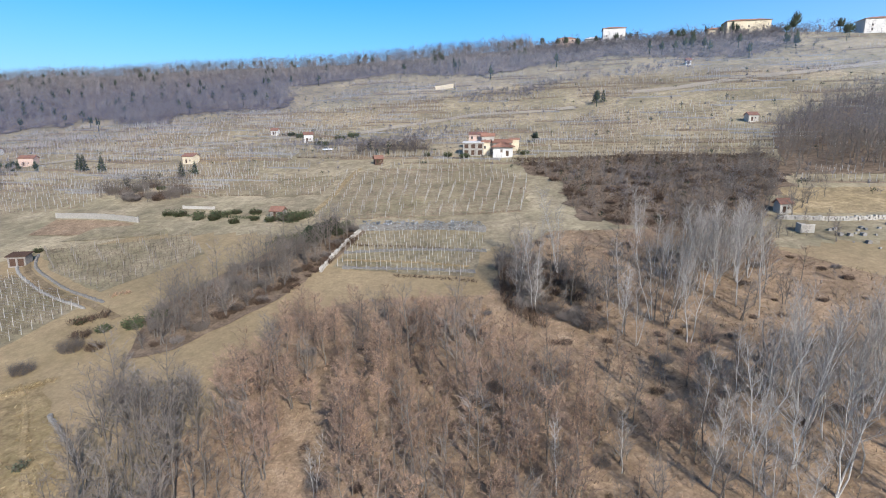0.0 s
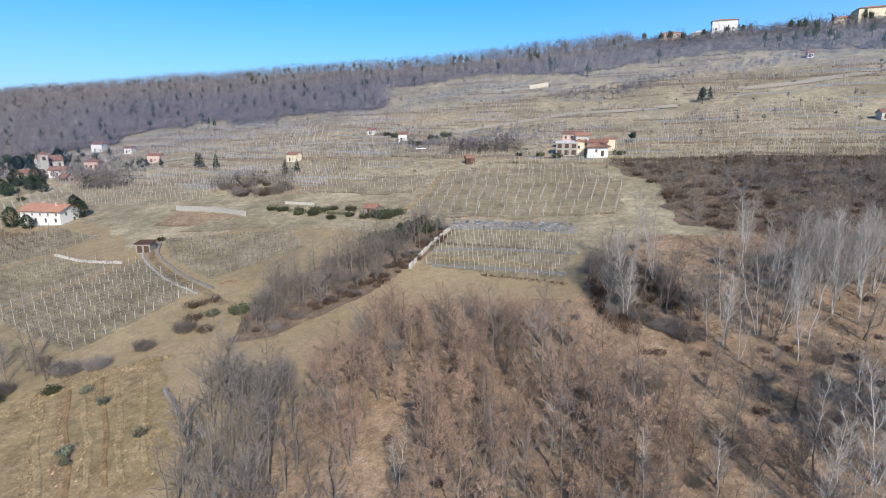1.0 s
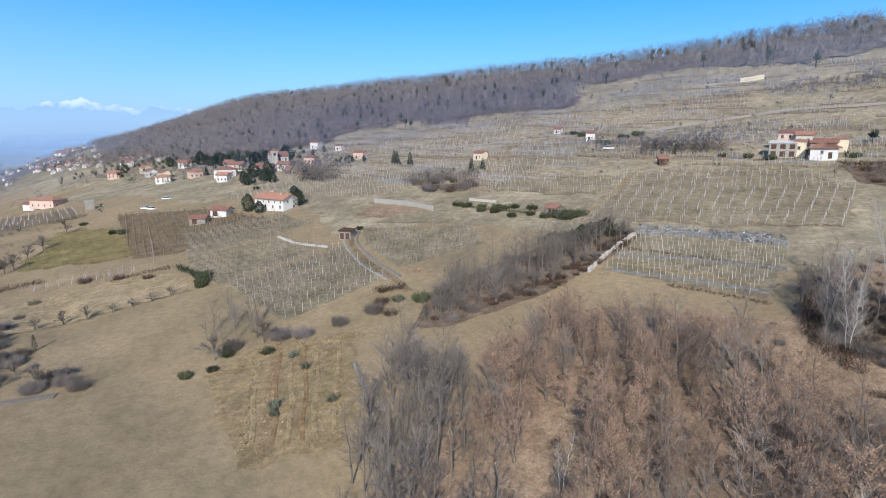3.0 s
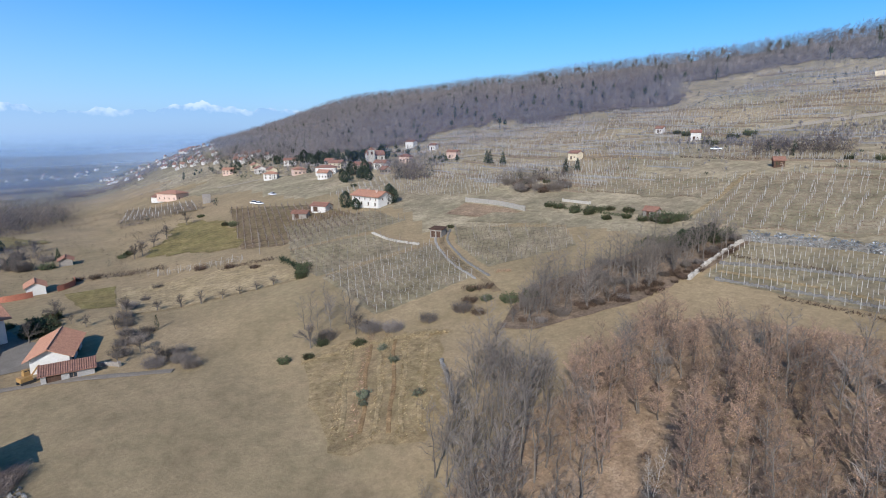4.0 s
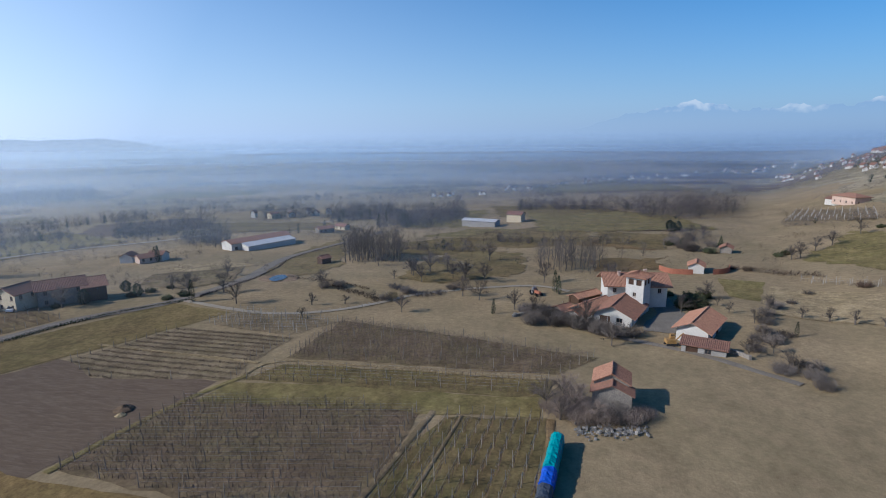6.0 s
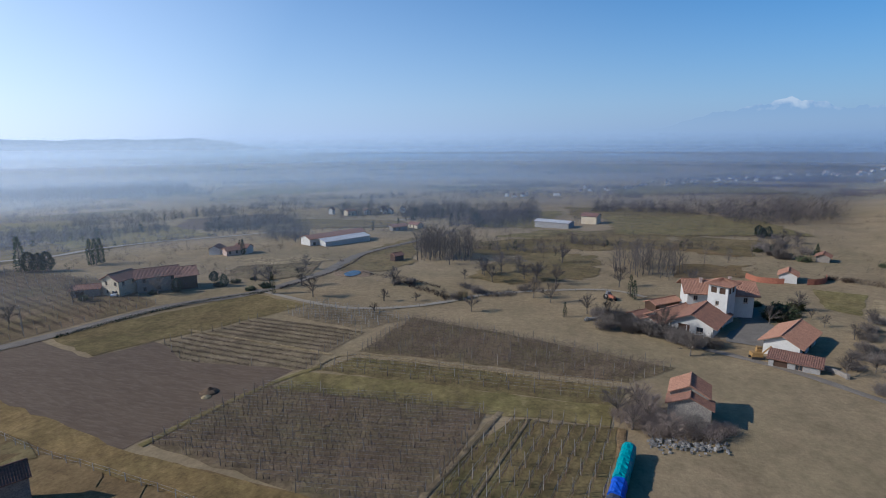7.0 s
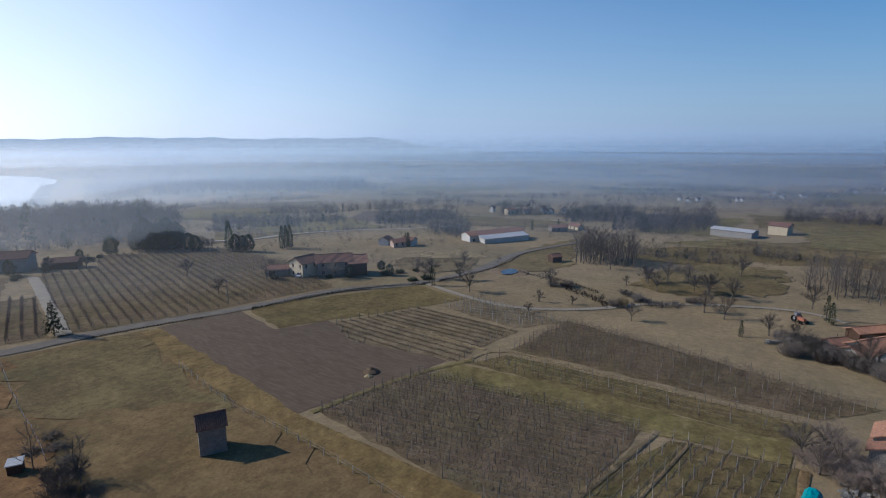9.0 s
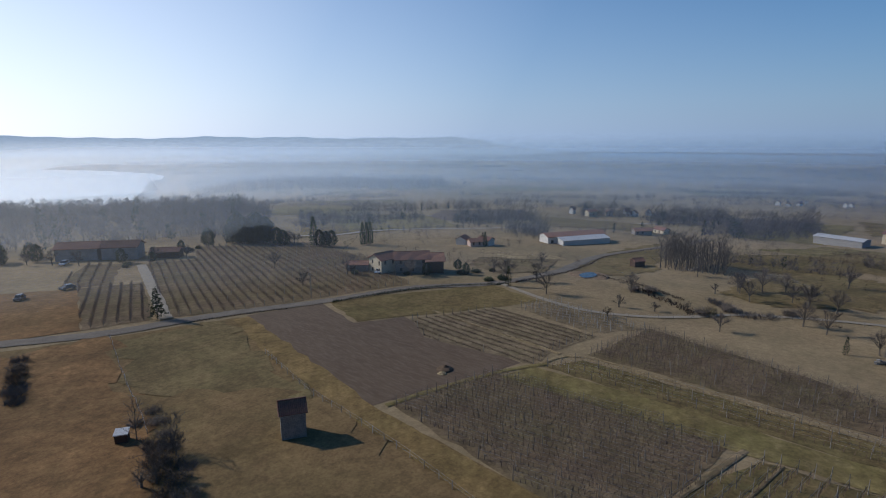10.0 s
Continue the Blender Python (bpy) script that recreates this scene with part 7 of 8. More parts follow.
mound(-69, -64.5, 1.7, 0.9, "plough", "soil_heap", "dark heap of earth on the ploughed field", "heap", 1)
mound(-67.2, -63.6, 0.9, 0.5, "straw", "straw_heap", "small pale heap beside the earth heap", "heap", 2)
mound(-157, -83.5, 7.5, 0.5, "litter", "pond_bank", "low brown earth bank round the pond", "bank", 5)
s = Soup()
s.face(*[(-157 + math.cos(t) * (4.0 + 0.6 * math.sin(2 * t)), -83.5 + math.sin(t) * 2.6, gz(-157, -83.5) + 0.52) for t in np.arange(0, math.tau, 0.5)])
tagged(part("pond", s, M["water"]), "small dark blue pond in the meadow", "pond")

# little tin box by the hedge
tin = home("pump_hut", "tiny pump hut with a pale sheet roof", "hut")
house(tin, -20.0, -80.3, gz(-20, -80), 150, 1.6, 1.3, 1.3, "shed", 0.25, "timber", "tile_grey", 0.12, ribs=0.9)


def excavator(x, y, turn):
    m = pose(x, y, gz(x, y), 0, 0, turn)
    root = thing("excavator", "small yellow excavator parked in the yard", "excavator", m)
    for sg in (-1, 1):
        s = Soup()
        s.box(-1.2, 1.2, sg * 0.75 - 0.2, sg * 0.75 + 0.2, 0.0, 0.55, 0.08)
        part("track", s, M["rubber"], root)
    s = Soup()
    s.box(-1.2, 0.8, -0.85, 0.85, 0.6, 1.35, 0.1)
    part("body", s, M["yellow"], root)
    s = Soup()
    s.box(-0.2, 0.8, 0.0, 0.85, 1.35, 2.4, 0.12)
    cab = part("cab", s, M["yellow"], root)
    s = Soup()
    s.box(-0.1, 0.83, 0.08, 0.8, 1.5, 2.2)
    part("cab_window", s, M["glass"], cab)
    for p, q, wd in (((0.6, -0.3, 1.0), (2.2, -0.3, 2.7), 0.16), ((2.2, -0.3, 2.7), (3.0, -0.3, 1.4), 0.12)):
        s = Soup()
        s.tube(p, q, wd, wd * 0.8, 4, True)
        part("arm", s, M["yellow"], root)
    s = Soup()
    s.box(2.6, 3.2, -0.65, 0.05, 0.6, 1.3, 0.12)
    part("bucket", s, M["steel"], root)
    return root


excavator(-113.2, 26.0, 100)


def car(x, y, turn, paint, label, name="car"):
    m = pose(x, y, gz(x, y) + 0.12, 0, 0, turn)
    root = thing(name, label, "car", m)
    s = Soup()
    s.box(-2.0, 2.0, -0.82, 0.82, 0.35, 0.85, 0.06)
    part("body", s, M[paint], root)
    s = Soup()
    k = len(s.v)
    s.v += [(-1.6, -0.78, 0.85), (1.1, -0.78, 0.85), (1.1, 0.78, 0.85), (-1.6, 0.78, 0.85), (-1.1, -0.62, 1.42), (0.45, -0.62, 1.42), (0.45, 0.62, 1.42), (-1.1, 0.62, 1.42)]
    s.f += [(0, 1, 5, 4), (1, 2, 6, 5), (2, 3, 7, 6), (3, 0, 4, 7)]
    part("window", s, M["glass"], root)
    s = Soup()
    s.box(-1.15, 0.5, -0.64, 0.64, 1.42, 1.47)
    part("roof", s, M[paint], root)
    for wx in (-1.25, 1.3):
        for sg in (-1, 1):
            s = Soup()
            s.tube((wx, sg * 0.86, 0.32), (wx, sg * 0.64, 0.32), 0.32, 0.32, 12, True)
            wl = part("wheel", s, M["rubber"], root)
    return root


for x, y, tn, pt, lb in ((-36.9, -182.4, 20, "car_dark", "dark car parked at the vineyard edge"), (-25.2, -178.8, 60, "car_dark", "dark car parked on the dry meadow"), (-85.6, -220.2, 40, "car_dark", "dark car beside the machine shed"), (-45, -222, 50, "car_white", "white car beside the long farmhouse"),
                          (-228.7, 152.1, 20, "car_white", "white car parked beside the dark vineyard"), (-234, 153, 30, "car_white", "white van parked beside the dark vineyard"), (-239, 167, 10, "car_white", "white car on the village road"), (-76, -219, 10, "car_white", "white car on the farm drive"), (-112, -134, 30, "car_white", "white car parked before the cream house"), (-48, 232, 5, "car_white", "white car on the terrace track")):
    car(x, y, tn, pt, lb)

# tractor by the villa lane
tm = pose(-147.5, -2.1, gz(-147.5, -2.1), 0, 0, 40)
tr = thing("tractor", "old rusty tractor standing on the grass", "tractor", tm)
s = Soup(); s.box(-0.4, 1.8, -0.4, 0.4, 0.7, 1.4, 0.08); part("bonnet", s, M["net"], tr)
s = Soup(); s.box(-1.3, -0.3, -0.7, 0.7, 0.6, 2.1, 0.15); part("cab", s, M["steel"], tr)
for wx, rr in ((-0.9, 0.75), (1.4, 0.45)):
    for sg in (-1, 1):
        s = Soup(); s.tube((wx, sg * 0.95, rr), (wx, sg * 0.6, rr), rr, rr, 14, True); part("wheel", s, M["rubber"], tr)

# orange netting round the house under repair
for pts in ([(-186, 37), (-181, 39), (-179.5, 43), (-179.5, 46)], [(-180, 52), (-181, 55), (-184, 58), (-188, 59)]):
    s = Soup()
    line = curve(pts, 1.0)
    for p, q in zip(line, line[1:]):
        s.face((p.x, p.y, gz(p.x, p.y) - 0.1), (q.x, q.y, gz(q.x, q.y) - 0.1), (q.x, q.y, gz(q.x, q.y) + 1.7), (p.x, p.y, gz(p.x, p.y) + 1.7))
    ob = part("safety_net", s, M["net"])
    sol = ob.modifiers.new("thick", "SOLIDIFY")
    sol.thickness = 0.05
    tagged(ob, "orange safety netting around the building site", "fence")


def pole(x, y, high, label, arm=True):
    root = thing("utility_pole", label, "pole", pose(x, y, gz(x, y)))
    s = Soup()
    s.tube((0, 0, -0.4), (0, 0, high), 0.12, 0.08, 8, True)
    part("shaft", s, M["post"], root)
    if arm:
        s = Soup()
        s.box(-0.7, 0.7, -0.05, 0.05, high - 0.6, high - 0.48)
        part("crossarm", s, M["post"], root)
    return root


for x, y, h in ((-81.9, -127.3, 6.5), (-20.9, 226.5, 9), (-170, 150, 8), (-230, 190, 8), (-30, 232, 8), (90, 270, 8), (-152, 100, 7)):
    pole(x, y, h, "tall grey wooden utility pole")

# straw-coloured swathes between the orchard rows
for k, (p, q) in enumerate((((-73.5, 66.3), (-54.2, 44.9)), ((-72.6, 70.4), (-51.5, 45.6)), ((-69.9, 72.6), (-48.3, 46.6)), ((-66.8, 74.2), (-44.9, 48.4)), ((-63.2, 76.2), (-43.7, 51.2)))):
    s = Soup()
    rr = random.Random(k)
    for _ in range(420):
        t = rr.random() ** 1.3
        x, y = p[0] + (q[0] - p[0]) * t + rr.gauss(0, 0.45), p[1] + (q[1] - p[1]) * t + rr.gauss(0, 0.45)
        s.twig((x, y, gz(x, y) + 0.08), (rr.uniform(-0.5, 0.5), rr.uniform(-0.5, 0.5), rr.uniform(0.1, 0.35)), 0.22)
    tagged(part("straw_swathe", s, M["straw" if k != 1 else "leaf"]), "swathe of dry straw between orchard rows", "straw", "", "stuff")
s = Soup()
for _ in range(700):
    t = r.random()
    x, y = -76.5 + 17.5 * t + r.gauss(0, 0.4), 57.3 + 20 * t + 3.5 * math.sin(t * 3.1) + r.gauss(0, 0.5)
    s.twig((x, y, gz(x, y) + 0.08), (r.uniform(-0.5, 0.5), r.uniform(-0.5, 0.5), r.uniform(0.1, 0.4)), 0.24)
tagged(part("straw_swathe", s, M["straw"]), "pale dry grass along the orchard edge", "straw", "", "stuff")

# dry brush and grass on the wood floor
for nm, mt, n_, ln, lb in (("dry_brush", "straw", 9000, 0.55, "tan dry grass and brush on the wood floor"), ("dead_bracken", "leaf", 9000, 0.5, "rusty dead bracken on the wood floor"), ("dead_stems", "bramble", 6000, 0.9, "dark dead stems on the wood floor")):
    s = Soup()
    xs, ys = [p[0] for p in F_LITTER], [p[1] for p in F_LITTER]
    k = 0
    while k < n_:
        x, y = r.uniform(min(xs), max(xs)), r.uniform(min(ys), max(ys))
        if not inside(F_LITTER, x, y) or math.sin(x * 0.31 + 1.7 * math.sin(y * 0.19)) * math.sin(y * 0.27 + len(nm)) + r.random() < 0.25:
            continue
        k += 1
        s.twig((x, y, gz(x, y) + 0.1), Vector((r.uniform(-1, 1), r.uniform(-1, 1), r.uniform(0.2, 1.1))) * ln, 0.09)
    tagged(part(nm, s, M[mt]), lb, "undergrowth", "", "stuff")

# ---- distance: hill forest, plain, lake, far hills and mountains ----
def clump(s, r, x, y, z, h, w, n, wide, low=-0.35):
    """A far tree: a stem and n blades fanned out to a domed crown."""
    s.twig((x, y, z - 0.5), Vector((r.uniform(-0.4, 0.4), r.uniform(-0.4, 0.4), h * 0.8)), wide)
    if low < -0.5:
        # a bushy one, twiggy down to the ground
        for _ in range(n):
            a, t = r.uniform(0, math.tau), r.uniform(-1.0, 1.0)
            c = math.sqrt(max(0.0, 1 - t * t)) * math.sqrt(r.random()) * w / 2
            o = (x + math.cos(a) * c, y + math.sin(a) * c, z + h * (0.48 + 0.44 * t))
            s.twig(o, Vector((r.uniform(-1, 1), r.uniform(-1, 1), r.uniform(-0.1, 1.2))).normalized() * h * r.uniform(0.14, 0.3), wide)
        return
    for _ in range(n):
        a, t = r.uniform(0, math.tau), r.uniform(low, 1.0)
        c = math.sqrt(max(0.0, 1 - t * t)) * r.uniform(0.5, 1.0)
        tip = Vector((x + math.cos(a) * c * w / 2, y + math.sin(a) * c * w / 2, z + h * (0.58 + 0.42 * t * r.uniform(0.75, 1.0))))
        o = Vector((x, y, z + h * (0.32 if low > -0.5 else 0.1))).lerp(tip, r.uniform(0.25, 0.6))
        s.twig(o, tip - o, wide)


FOREST = [(-1500, 900), (-1100, 640), (-700, 410), (-480, 292), (-336, 248), (-315, 273), (-271, 281), (-243, 291), (-256, 322), (-230, 333), (-219, 320), (-215, 338), (-192, 332), (-182, 316), (-148, 306),
          (-155, 327), (-117, 323), (-90, 319), (-90, 343), (-111, 382), (-70, 387), (-35, 382), (0, 359), (22, 342), (39, 339), (60, 344), (103, 334), (128, 314), (159, 297), (190, 310), (200, 345), (120, 400), (82, 420), (-500, 660), (-1500, 980)]
r = random.Random(3)
trees, greens = Soup(), Soup()
n = 0
while n < 15000:
    x, y = r.uniform(-1500, 200), r.uniform(250, 980)
    q = math.hypot(x, y)
    if (not inside(FOREST, x, y) and not inside(FOREST, x + r.uniform(-14, 14), y + r.uniform(4, 16))) or r.random() > (360 / q) ** 1.25 or y > 500 - 0.30 * x:
        continue
    n += 1
    big = max(1.0, q / 480)
    if r.random() < 0.025:
        clump(greens, r, x, y, gz(x, y), 9, 4.5, 22, 0.9 * big)
    else:
        clump(trees, r, x, y, gz(x, y), r.uniform(6.5, 11.5) * (1 + 0.15 * (big - 1)) * (0.5 if x > 60 else 1.0), r.uniform(5, 8) * big, 26, 0.17 * big, -1.2 if r.random() < 0.35 or y > 405 - 0.30 * x else -0.35)
draped("forest_floor", FOREST, M["forest_floor"], 0.5, 9.0, "dark leaf litter below the forest", 3.0, 77)
tagged(part("hill_forest", trees, M["forest"]), "grey-brown leafless forest covering the hill", "forest", "", "stuff")
tagged(part("forest_conifers", greens, M["far_green"]), "scattered dark conifers in the hill forest", "forest", "", "stuff")

ridge = Soup()
ridge_green = Soup()
for _ in range(520):
    x, y = r.uniform(60, 205), 0
    y = r.uniform(352 - 0.3 * (x - 60), 388 - 0.26 * (x - 60))
    clump(ridge, r, x, y, gz(x, y), r.uniform(3, 6.5), r.uniform(4, 6), 22, 0.2, -1.2)
for _ in range(330):
    x = r.uniform(60, 260)
    y = 385 - 0.28 * x + r.uniform(-16, 40)
    clump(ridge, r, x, y, gz(x, y), r.uniform(3.5, 9), r.uniform(4, 6), 22, 0.2, -1.2)
for x, y, h, w_ in ((200, 330, 13, 8), (196, 326, 10, 5), (166, 346, 9, 2.5), (172, 345, 10, 2.5), (210, 300, 8, 7), (206, 296, 10, 6), (178, 300, 9, 6), (182, 298, 7, 5), (140, 356, 8, 4), (146, 352, 7, 4), (100, 378, 7, 4), (120, 372, 7, 4), (216, 316, 9, 6), (70, 258, 8, 4), (36, 220, 5, 4), (240, 300, 9, 7)):
    clump(ridge_green, r, x, y, gz(x, y), h, w_, 90, 0.5)
tagged(part("ridge_trees", ridge, M["forest"]), "leafless trees along the ridge", "trees", "", "stuff")
tagged(part("ridge_conifers", ridge_green, M["far_green"]), "dark evergreens around the ridge villas", "trees", "", "stuff")

# terraces: low stone walls and dark grassy banks along the contours of the hill
banks, walls, poles = Soup(), Soup(), Soup()
for _ in range(560):
    x0 = r.uniform(-330, 210)
    yf, yr = 30 - 0.25 * x0, 440 - (0.3 if x0 < 0 else 0.5) * x0
    wv = r.uniform(0.36, 0.93 if x0 > 0 else 0.80) if x0 > -80 else r.uniform(0.30, 0.62)
    y0 = yf + (yr - yf) * wv
    if inside(FOREST, x0, y0) or inside(BANK, x0, y0) or inside(F_V16, x0, y0) or inside(F_V17, x0, y0):
        continue
    ln, s = r.uniform(8, 34), (banks if r.random() < 0.6 else walls)
    hh = r.uniform(0.3, 0.8)
    prev = None
    x = x0
    while x < x0 + ln:
        a = 30 - 0.25 * x
        y = a + (440 - (0.3 if x < 0 else 0.5) * x - a) * wv + r.uniform(-0.25, 0.25)
        z = gz(x, y)
        h2 = hh * r.uniform(0.6, 1.15)
        cur = ((x, y, z - 0.3), (x, y + 0.25, z + h2), (x, y + 1.6, gz(x, y + 1.6) + 0.12))
        if prev:
            s.face(prev[0], cur[0], cur[1], prev[1])
            s.face(prev[1], cur[1], cur[2], prev[2])
        if s is banks:
            for _k in range(3):
                s.twig((x + r.uniform(-1, 1), y + r.uniform(0, 1), z + 0.2), (r.uniform(-0.5, 0.5), r.uniform(-0.5, 0.3), r.uniform(0.5, 1.3)), 0.3)
        if r.random() < 0.6:
            for e in (2.0, 4.4):
                px, py = x + r.uniform(-0.3, 0.3), y + e
                poles.tube((px, py, gz(px, py) - 0.2), (px + r.uniform(-0.1, 0.1), py, gz(px, py) + r.uniform(1.4, 2.1)), 0.08, 0.07, 3)
        prev = cur
        x += 1.5
tagged(part("terrace_banks", banks, M["bank"]), "dark brambly banks between the terraces", "banks", "", "stuff")
tagged(part("terrace_walls", walls, M["stone"]), "low dry stone terrace walls", "terrace walls", "", "stuff")
tagged(part("terrace_posts", poles, M["post_pale"]), "pale vine posts on the terraces", "posts", "", "stuff")
scrub = Soup()
scrub_green = Soup()
for _ in range(1300):
    x = r.uniform(-330, 200)
    yf, yr = 30 - 0.25 * x, 440 - (0.3 if x < 0 else 0.5) * x
    y = yf + (yr - yf) * r.uniform(0.34, 0.90 if x > 0 else 0.8)
    if inside(FOREST, x, y) or inside(F_V16, x, y) or inside(F_V17, x, y) or inside(F_V19, x, y):
        continue
    big = r.random() < 0.25
    clump(scrub_green if r.random() < 0.26 else scrub, r, x, y, gz(x, y), r.uniform(1.5, 2.6) * (1.6 if big else 1), r.uniform(2, 3.5), 14, 0.22)
for cx, cy, n_ in ((40, 292, 70), (20, 300, 60), (-20, 232, 60), (-34, 238, 50), (-50, 236, 40), (60, 300, 40), (-210, 240, 50), (-190, 226, 50), (110, 300, 40), (-10, 250, 40)):
    for _ in range(n_):
        x, y = cx + r.gauss(0, 11), cy + r.gauss(0, 3.5)
        clump(scrub, r, x, y, gz(x, y), r.uniform(2.5, 5), 3, 14, 0.2)
tagged(part("slope_scrub", scrub, M["forest"]), "leafless scrub scattered over the slope", "scrub", "", "stuff")
tagged(part("slope_evergreens", scrub_green, M["far_green"]), "small evergreen bushes on the slope", "scrub", "", "stuff")

# trees among the village houses
vt, vg = Soup(), Soup()
for cx, cy, sx, sy, n_, h, so in ((-262, 246, 16, 7, 60, 8, vg), (-300, 246, 14, 6, 46, 8, vg), (-236, 236, 8, 4, 16, 7, vg), (-216, 202, 6, 3, 10, 6, vg), (-203, 188, 3, 2, 5, 5, vg), (-196, 212, 12, 4, 40, 6.5, vt), (-184, 208, 8, 3, 26, 6, vt), (-280, 222, 30, 8, 60, 6, vt), (-330, 228, 34, 8, 70, 7, vt), (-240, 214, 16, 6, 30, 5, vt), (-380, 236, 30, 10, 50, 7, vg), (-176, 226, 8, 2, 14, 4, vg)):
    for _ in range(n_):
        x, y = cx + r.gauss(0, sx), cy + r.gauss(0, sy)
        clump(so, r, x, y, gz(x, y), h * r.uniform(0.7, 1.2), h * 0.62, 60 if so is vg else 26, 0.34 if so is vg else 0.2)
tagged(part("village_evergreens", vg, M["far_green"]), "dark evergreens among the village houses", "trees", "", "stuff")
tagged(part("village_trees", vt, M["forest"]), "leafless trees among the village houses", "trees", "", "stuff")

# woods and hedgerows of the valley and the plain
low, low_green = Soup(), Soup()
for _ in range(150):
    az = radians(r.uniform(58, 182))
    q = 430 * math.exp(r.random() ** 0.8 * 1.85)
    if q < 300 and az > radians(120):
        continue
    cx, cy = -math.sin(az) * q, math.cos(az) * q
    if cy > 0 and cx > -300:
        continue
    ln, dp = q * r.uniform(0.06, 0.30), r.uniform(3, 9) * max(1, q / 600)
    ta = az + radians(90 + r.uniform(-16, 16))
    big = max(1.0, q / 520)
    soup = low_green if r.random() < 0.08 else low
    for _k in range(int(26 + ln / 2.2 / big)):
        u, t_ = r.uniform(-0.5, 0.5) * ln, r.uniform(-0.5, 0.5) * dp
        x, y = cx - math.sin(ta) * u - math.sin(az) * t_, cy + math.cos(ta) * u + math.cos(az) * t_
        if math.hypot(x + 58, y + 226) < 40 or math.hypot(x + 312, y + 32) < 45 or math.hypot(x + 224, y + 126) < 36:
            continue
        clump(soup, r, x, y, gz(x, y), r.uniform(2.5, 6.5) * (1 + 0.1 * big), r.uniform(4, 8) * big, 18, 0.26 * big, -1.2)
for k in range(46):
    az = radians(r.uniform(60, 176))
    q = 330 * math.exp(r.random() * 1.9)
    cx, cy = -math.sin(az) * q, math.cos(az) * q
    if (cy > 0 and cx > -330) or (math.hypot(cx + 230, cy + 125) < 70):
        continue
    a0 = az + radians(r.uniform(-15, 15))
    u, v_ = (math.cos(a0) * q * r.uniform(0.05, 0.13), math.sin(a0) * q * r.uniform(0.05, 0.13)), (-math.sin(a0) * q * r.uniform(0.06, 0.16), math.cos(a0) * q * r.uniform(0.06, 0.16))
    draped("far_field_%d" % (k + 1), [(cx + u[0] * e + v_[0] * f, cy + u[1] * e + v_[1] * f) for e, f in ((-1, -1), (1, -1), (1, 1), (-1, 1))], M[r.choice(("tan", "plough", "meadow", "pale_soil", "vine_soil", "olive_meadow", "olive_meadow"))], 0.15 + 0.005 * k, max(6.0, q / 40), "distant field in the hazy valley", q / 150, k)

for k, (poly, m) in enumerate((([(-698, -443), (-883, -390), (-775, -315), (-581, -354)], "tan"), ([(-404, -1013), (-461, -817), (-430, -731), (-388, -927)], "tan"), ([(-472, -736), (-504, -654), (-470, -593), (-432, -677)], "pale_soil"), ([(-723, -276), (-1009, -249), (-1119, -114), (-842, -172)], "vine_soil"))):
    draped("far_field_%d" % (k + 61), poly, M[m], 0.5 + 0.01 * k, 16.0, "distant field in the hazy plain", 4.0, k + 70)

# far village houses strung along the foot of the hill
far_w, far_r = Soup(), Soup()
TOWNS = (((-662, -149), (-700, -64), (-872, -38), (-1019, 40), (-1243, 125), (-1305, 219), (-1342, 333), (-1521, 434), (-1730, 608), (-1905, 806)), ((-379, 257), (-445, 278), (-550, 290), (-640, 330), (-800, 420), (-1000, 540)), ((-600, 300), (-760, 330), (-960, 400), (-1300, 480)), ((-355, -203), (-384, -182), (-402, -178)))


def along(k):
    line = TOWNS[k]
    i = r.randrange(len(line) - 1)
    t = r.random()
    (x0, y0), (x1, y1) = line[i], line[i + 1]
    q = math.hypot(x0, y0)
    return x0 + (x1 - x0) * t + r.gauss(0, 0.022 * q), y0 + (y1 - y0) * t + r.gauss(0, 0.022 * q)


for _ in range(900):
    x, y = along(r.choice((0, 0, 1, 1, 1, 2)))
    q = math.hypot(x, y)
    clump(low if r.random() < 0.7 else low_green, r, x, y, gz(x, y), r.uniform(4, 9), r.uniform(4, 7), 22, 0.4 * max(1.0, q / 900), -1.2)
for k in range(165):
    x, y = along((0, 1, 1, 2, 0, 1)[k % 6] if k > 4 else 3)
    q = math.hypot(x, y)
    big = max(0.8, q / 1150)
    z, a, b, h = gz(x, y), r.uniform(1.8, 4) * big, r.uniform(1.8, 3.0) * big, r.uniform(2.2, 4.2) * big
    t = r.uniform(-0.4, 0.4)
    u, v_ = Vector((math.cos(t), math.sin(t), 0)), Vector((-math.sin(t), math.cos(t), 0))
    c = Vector((x, y, z))
    up = Vector((0, 0, 1))
    for sg in (-1, 1):
        far_w.face(c - u * a + v_ * b * sg - up, c + u * a + v_ * b * sg - up, c + u * a + v_ * b * sg + up * h, c - u * a + v_ * b * sg + up * h)
        far_w.face(c + u * a * sg - v_ * b - up, c + u * a * sg + v_ * b - up, c + u * a * sg + v_ * b + up * h, c + u * a * sg + up * (h + 2), c + u * a * sg - v_ * b + up * h)
        far_r.face(c - u * (a + 0.5) + up * (h + 2.2), c + u * (a + 0.5) + up * (h + 2.2), c + u * (a + 0.5) + v_ * (b + 0.6) * sg + up * (h - 0.2), c - u * (a + 0.5) + v_ * (b + 0.6) * sg + up * (h - 0.2))


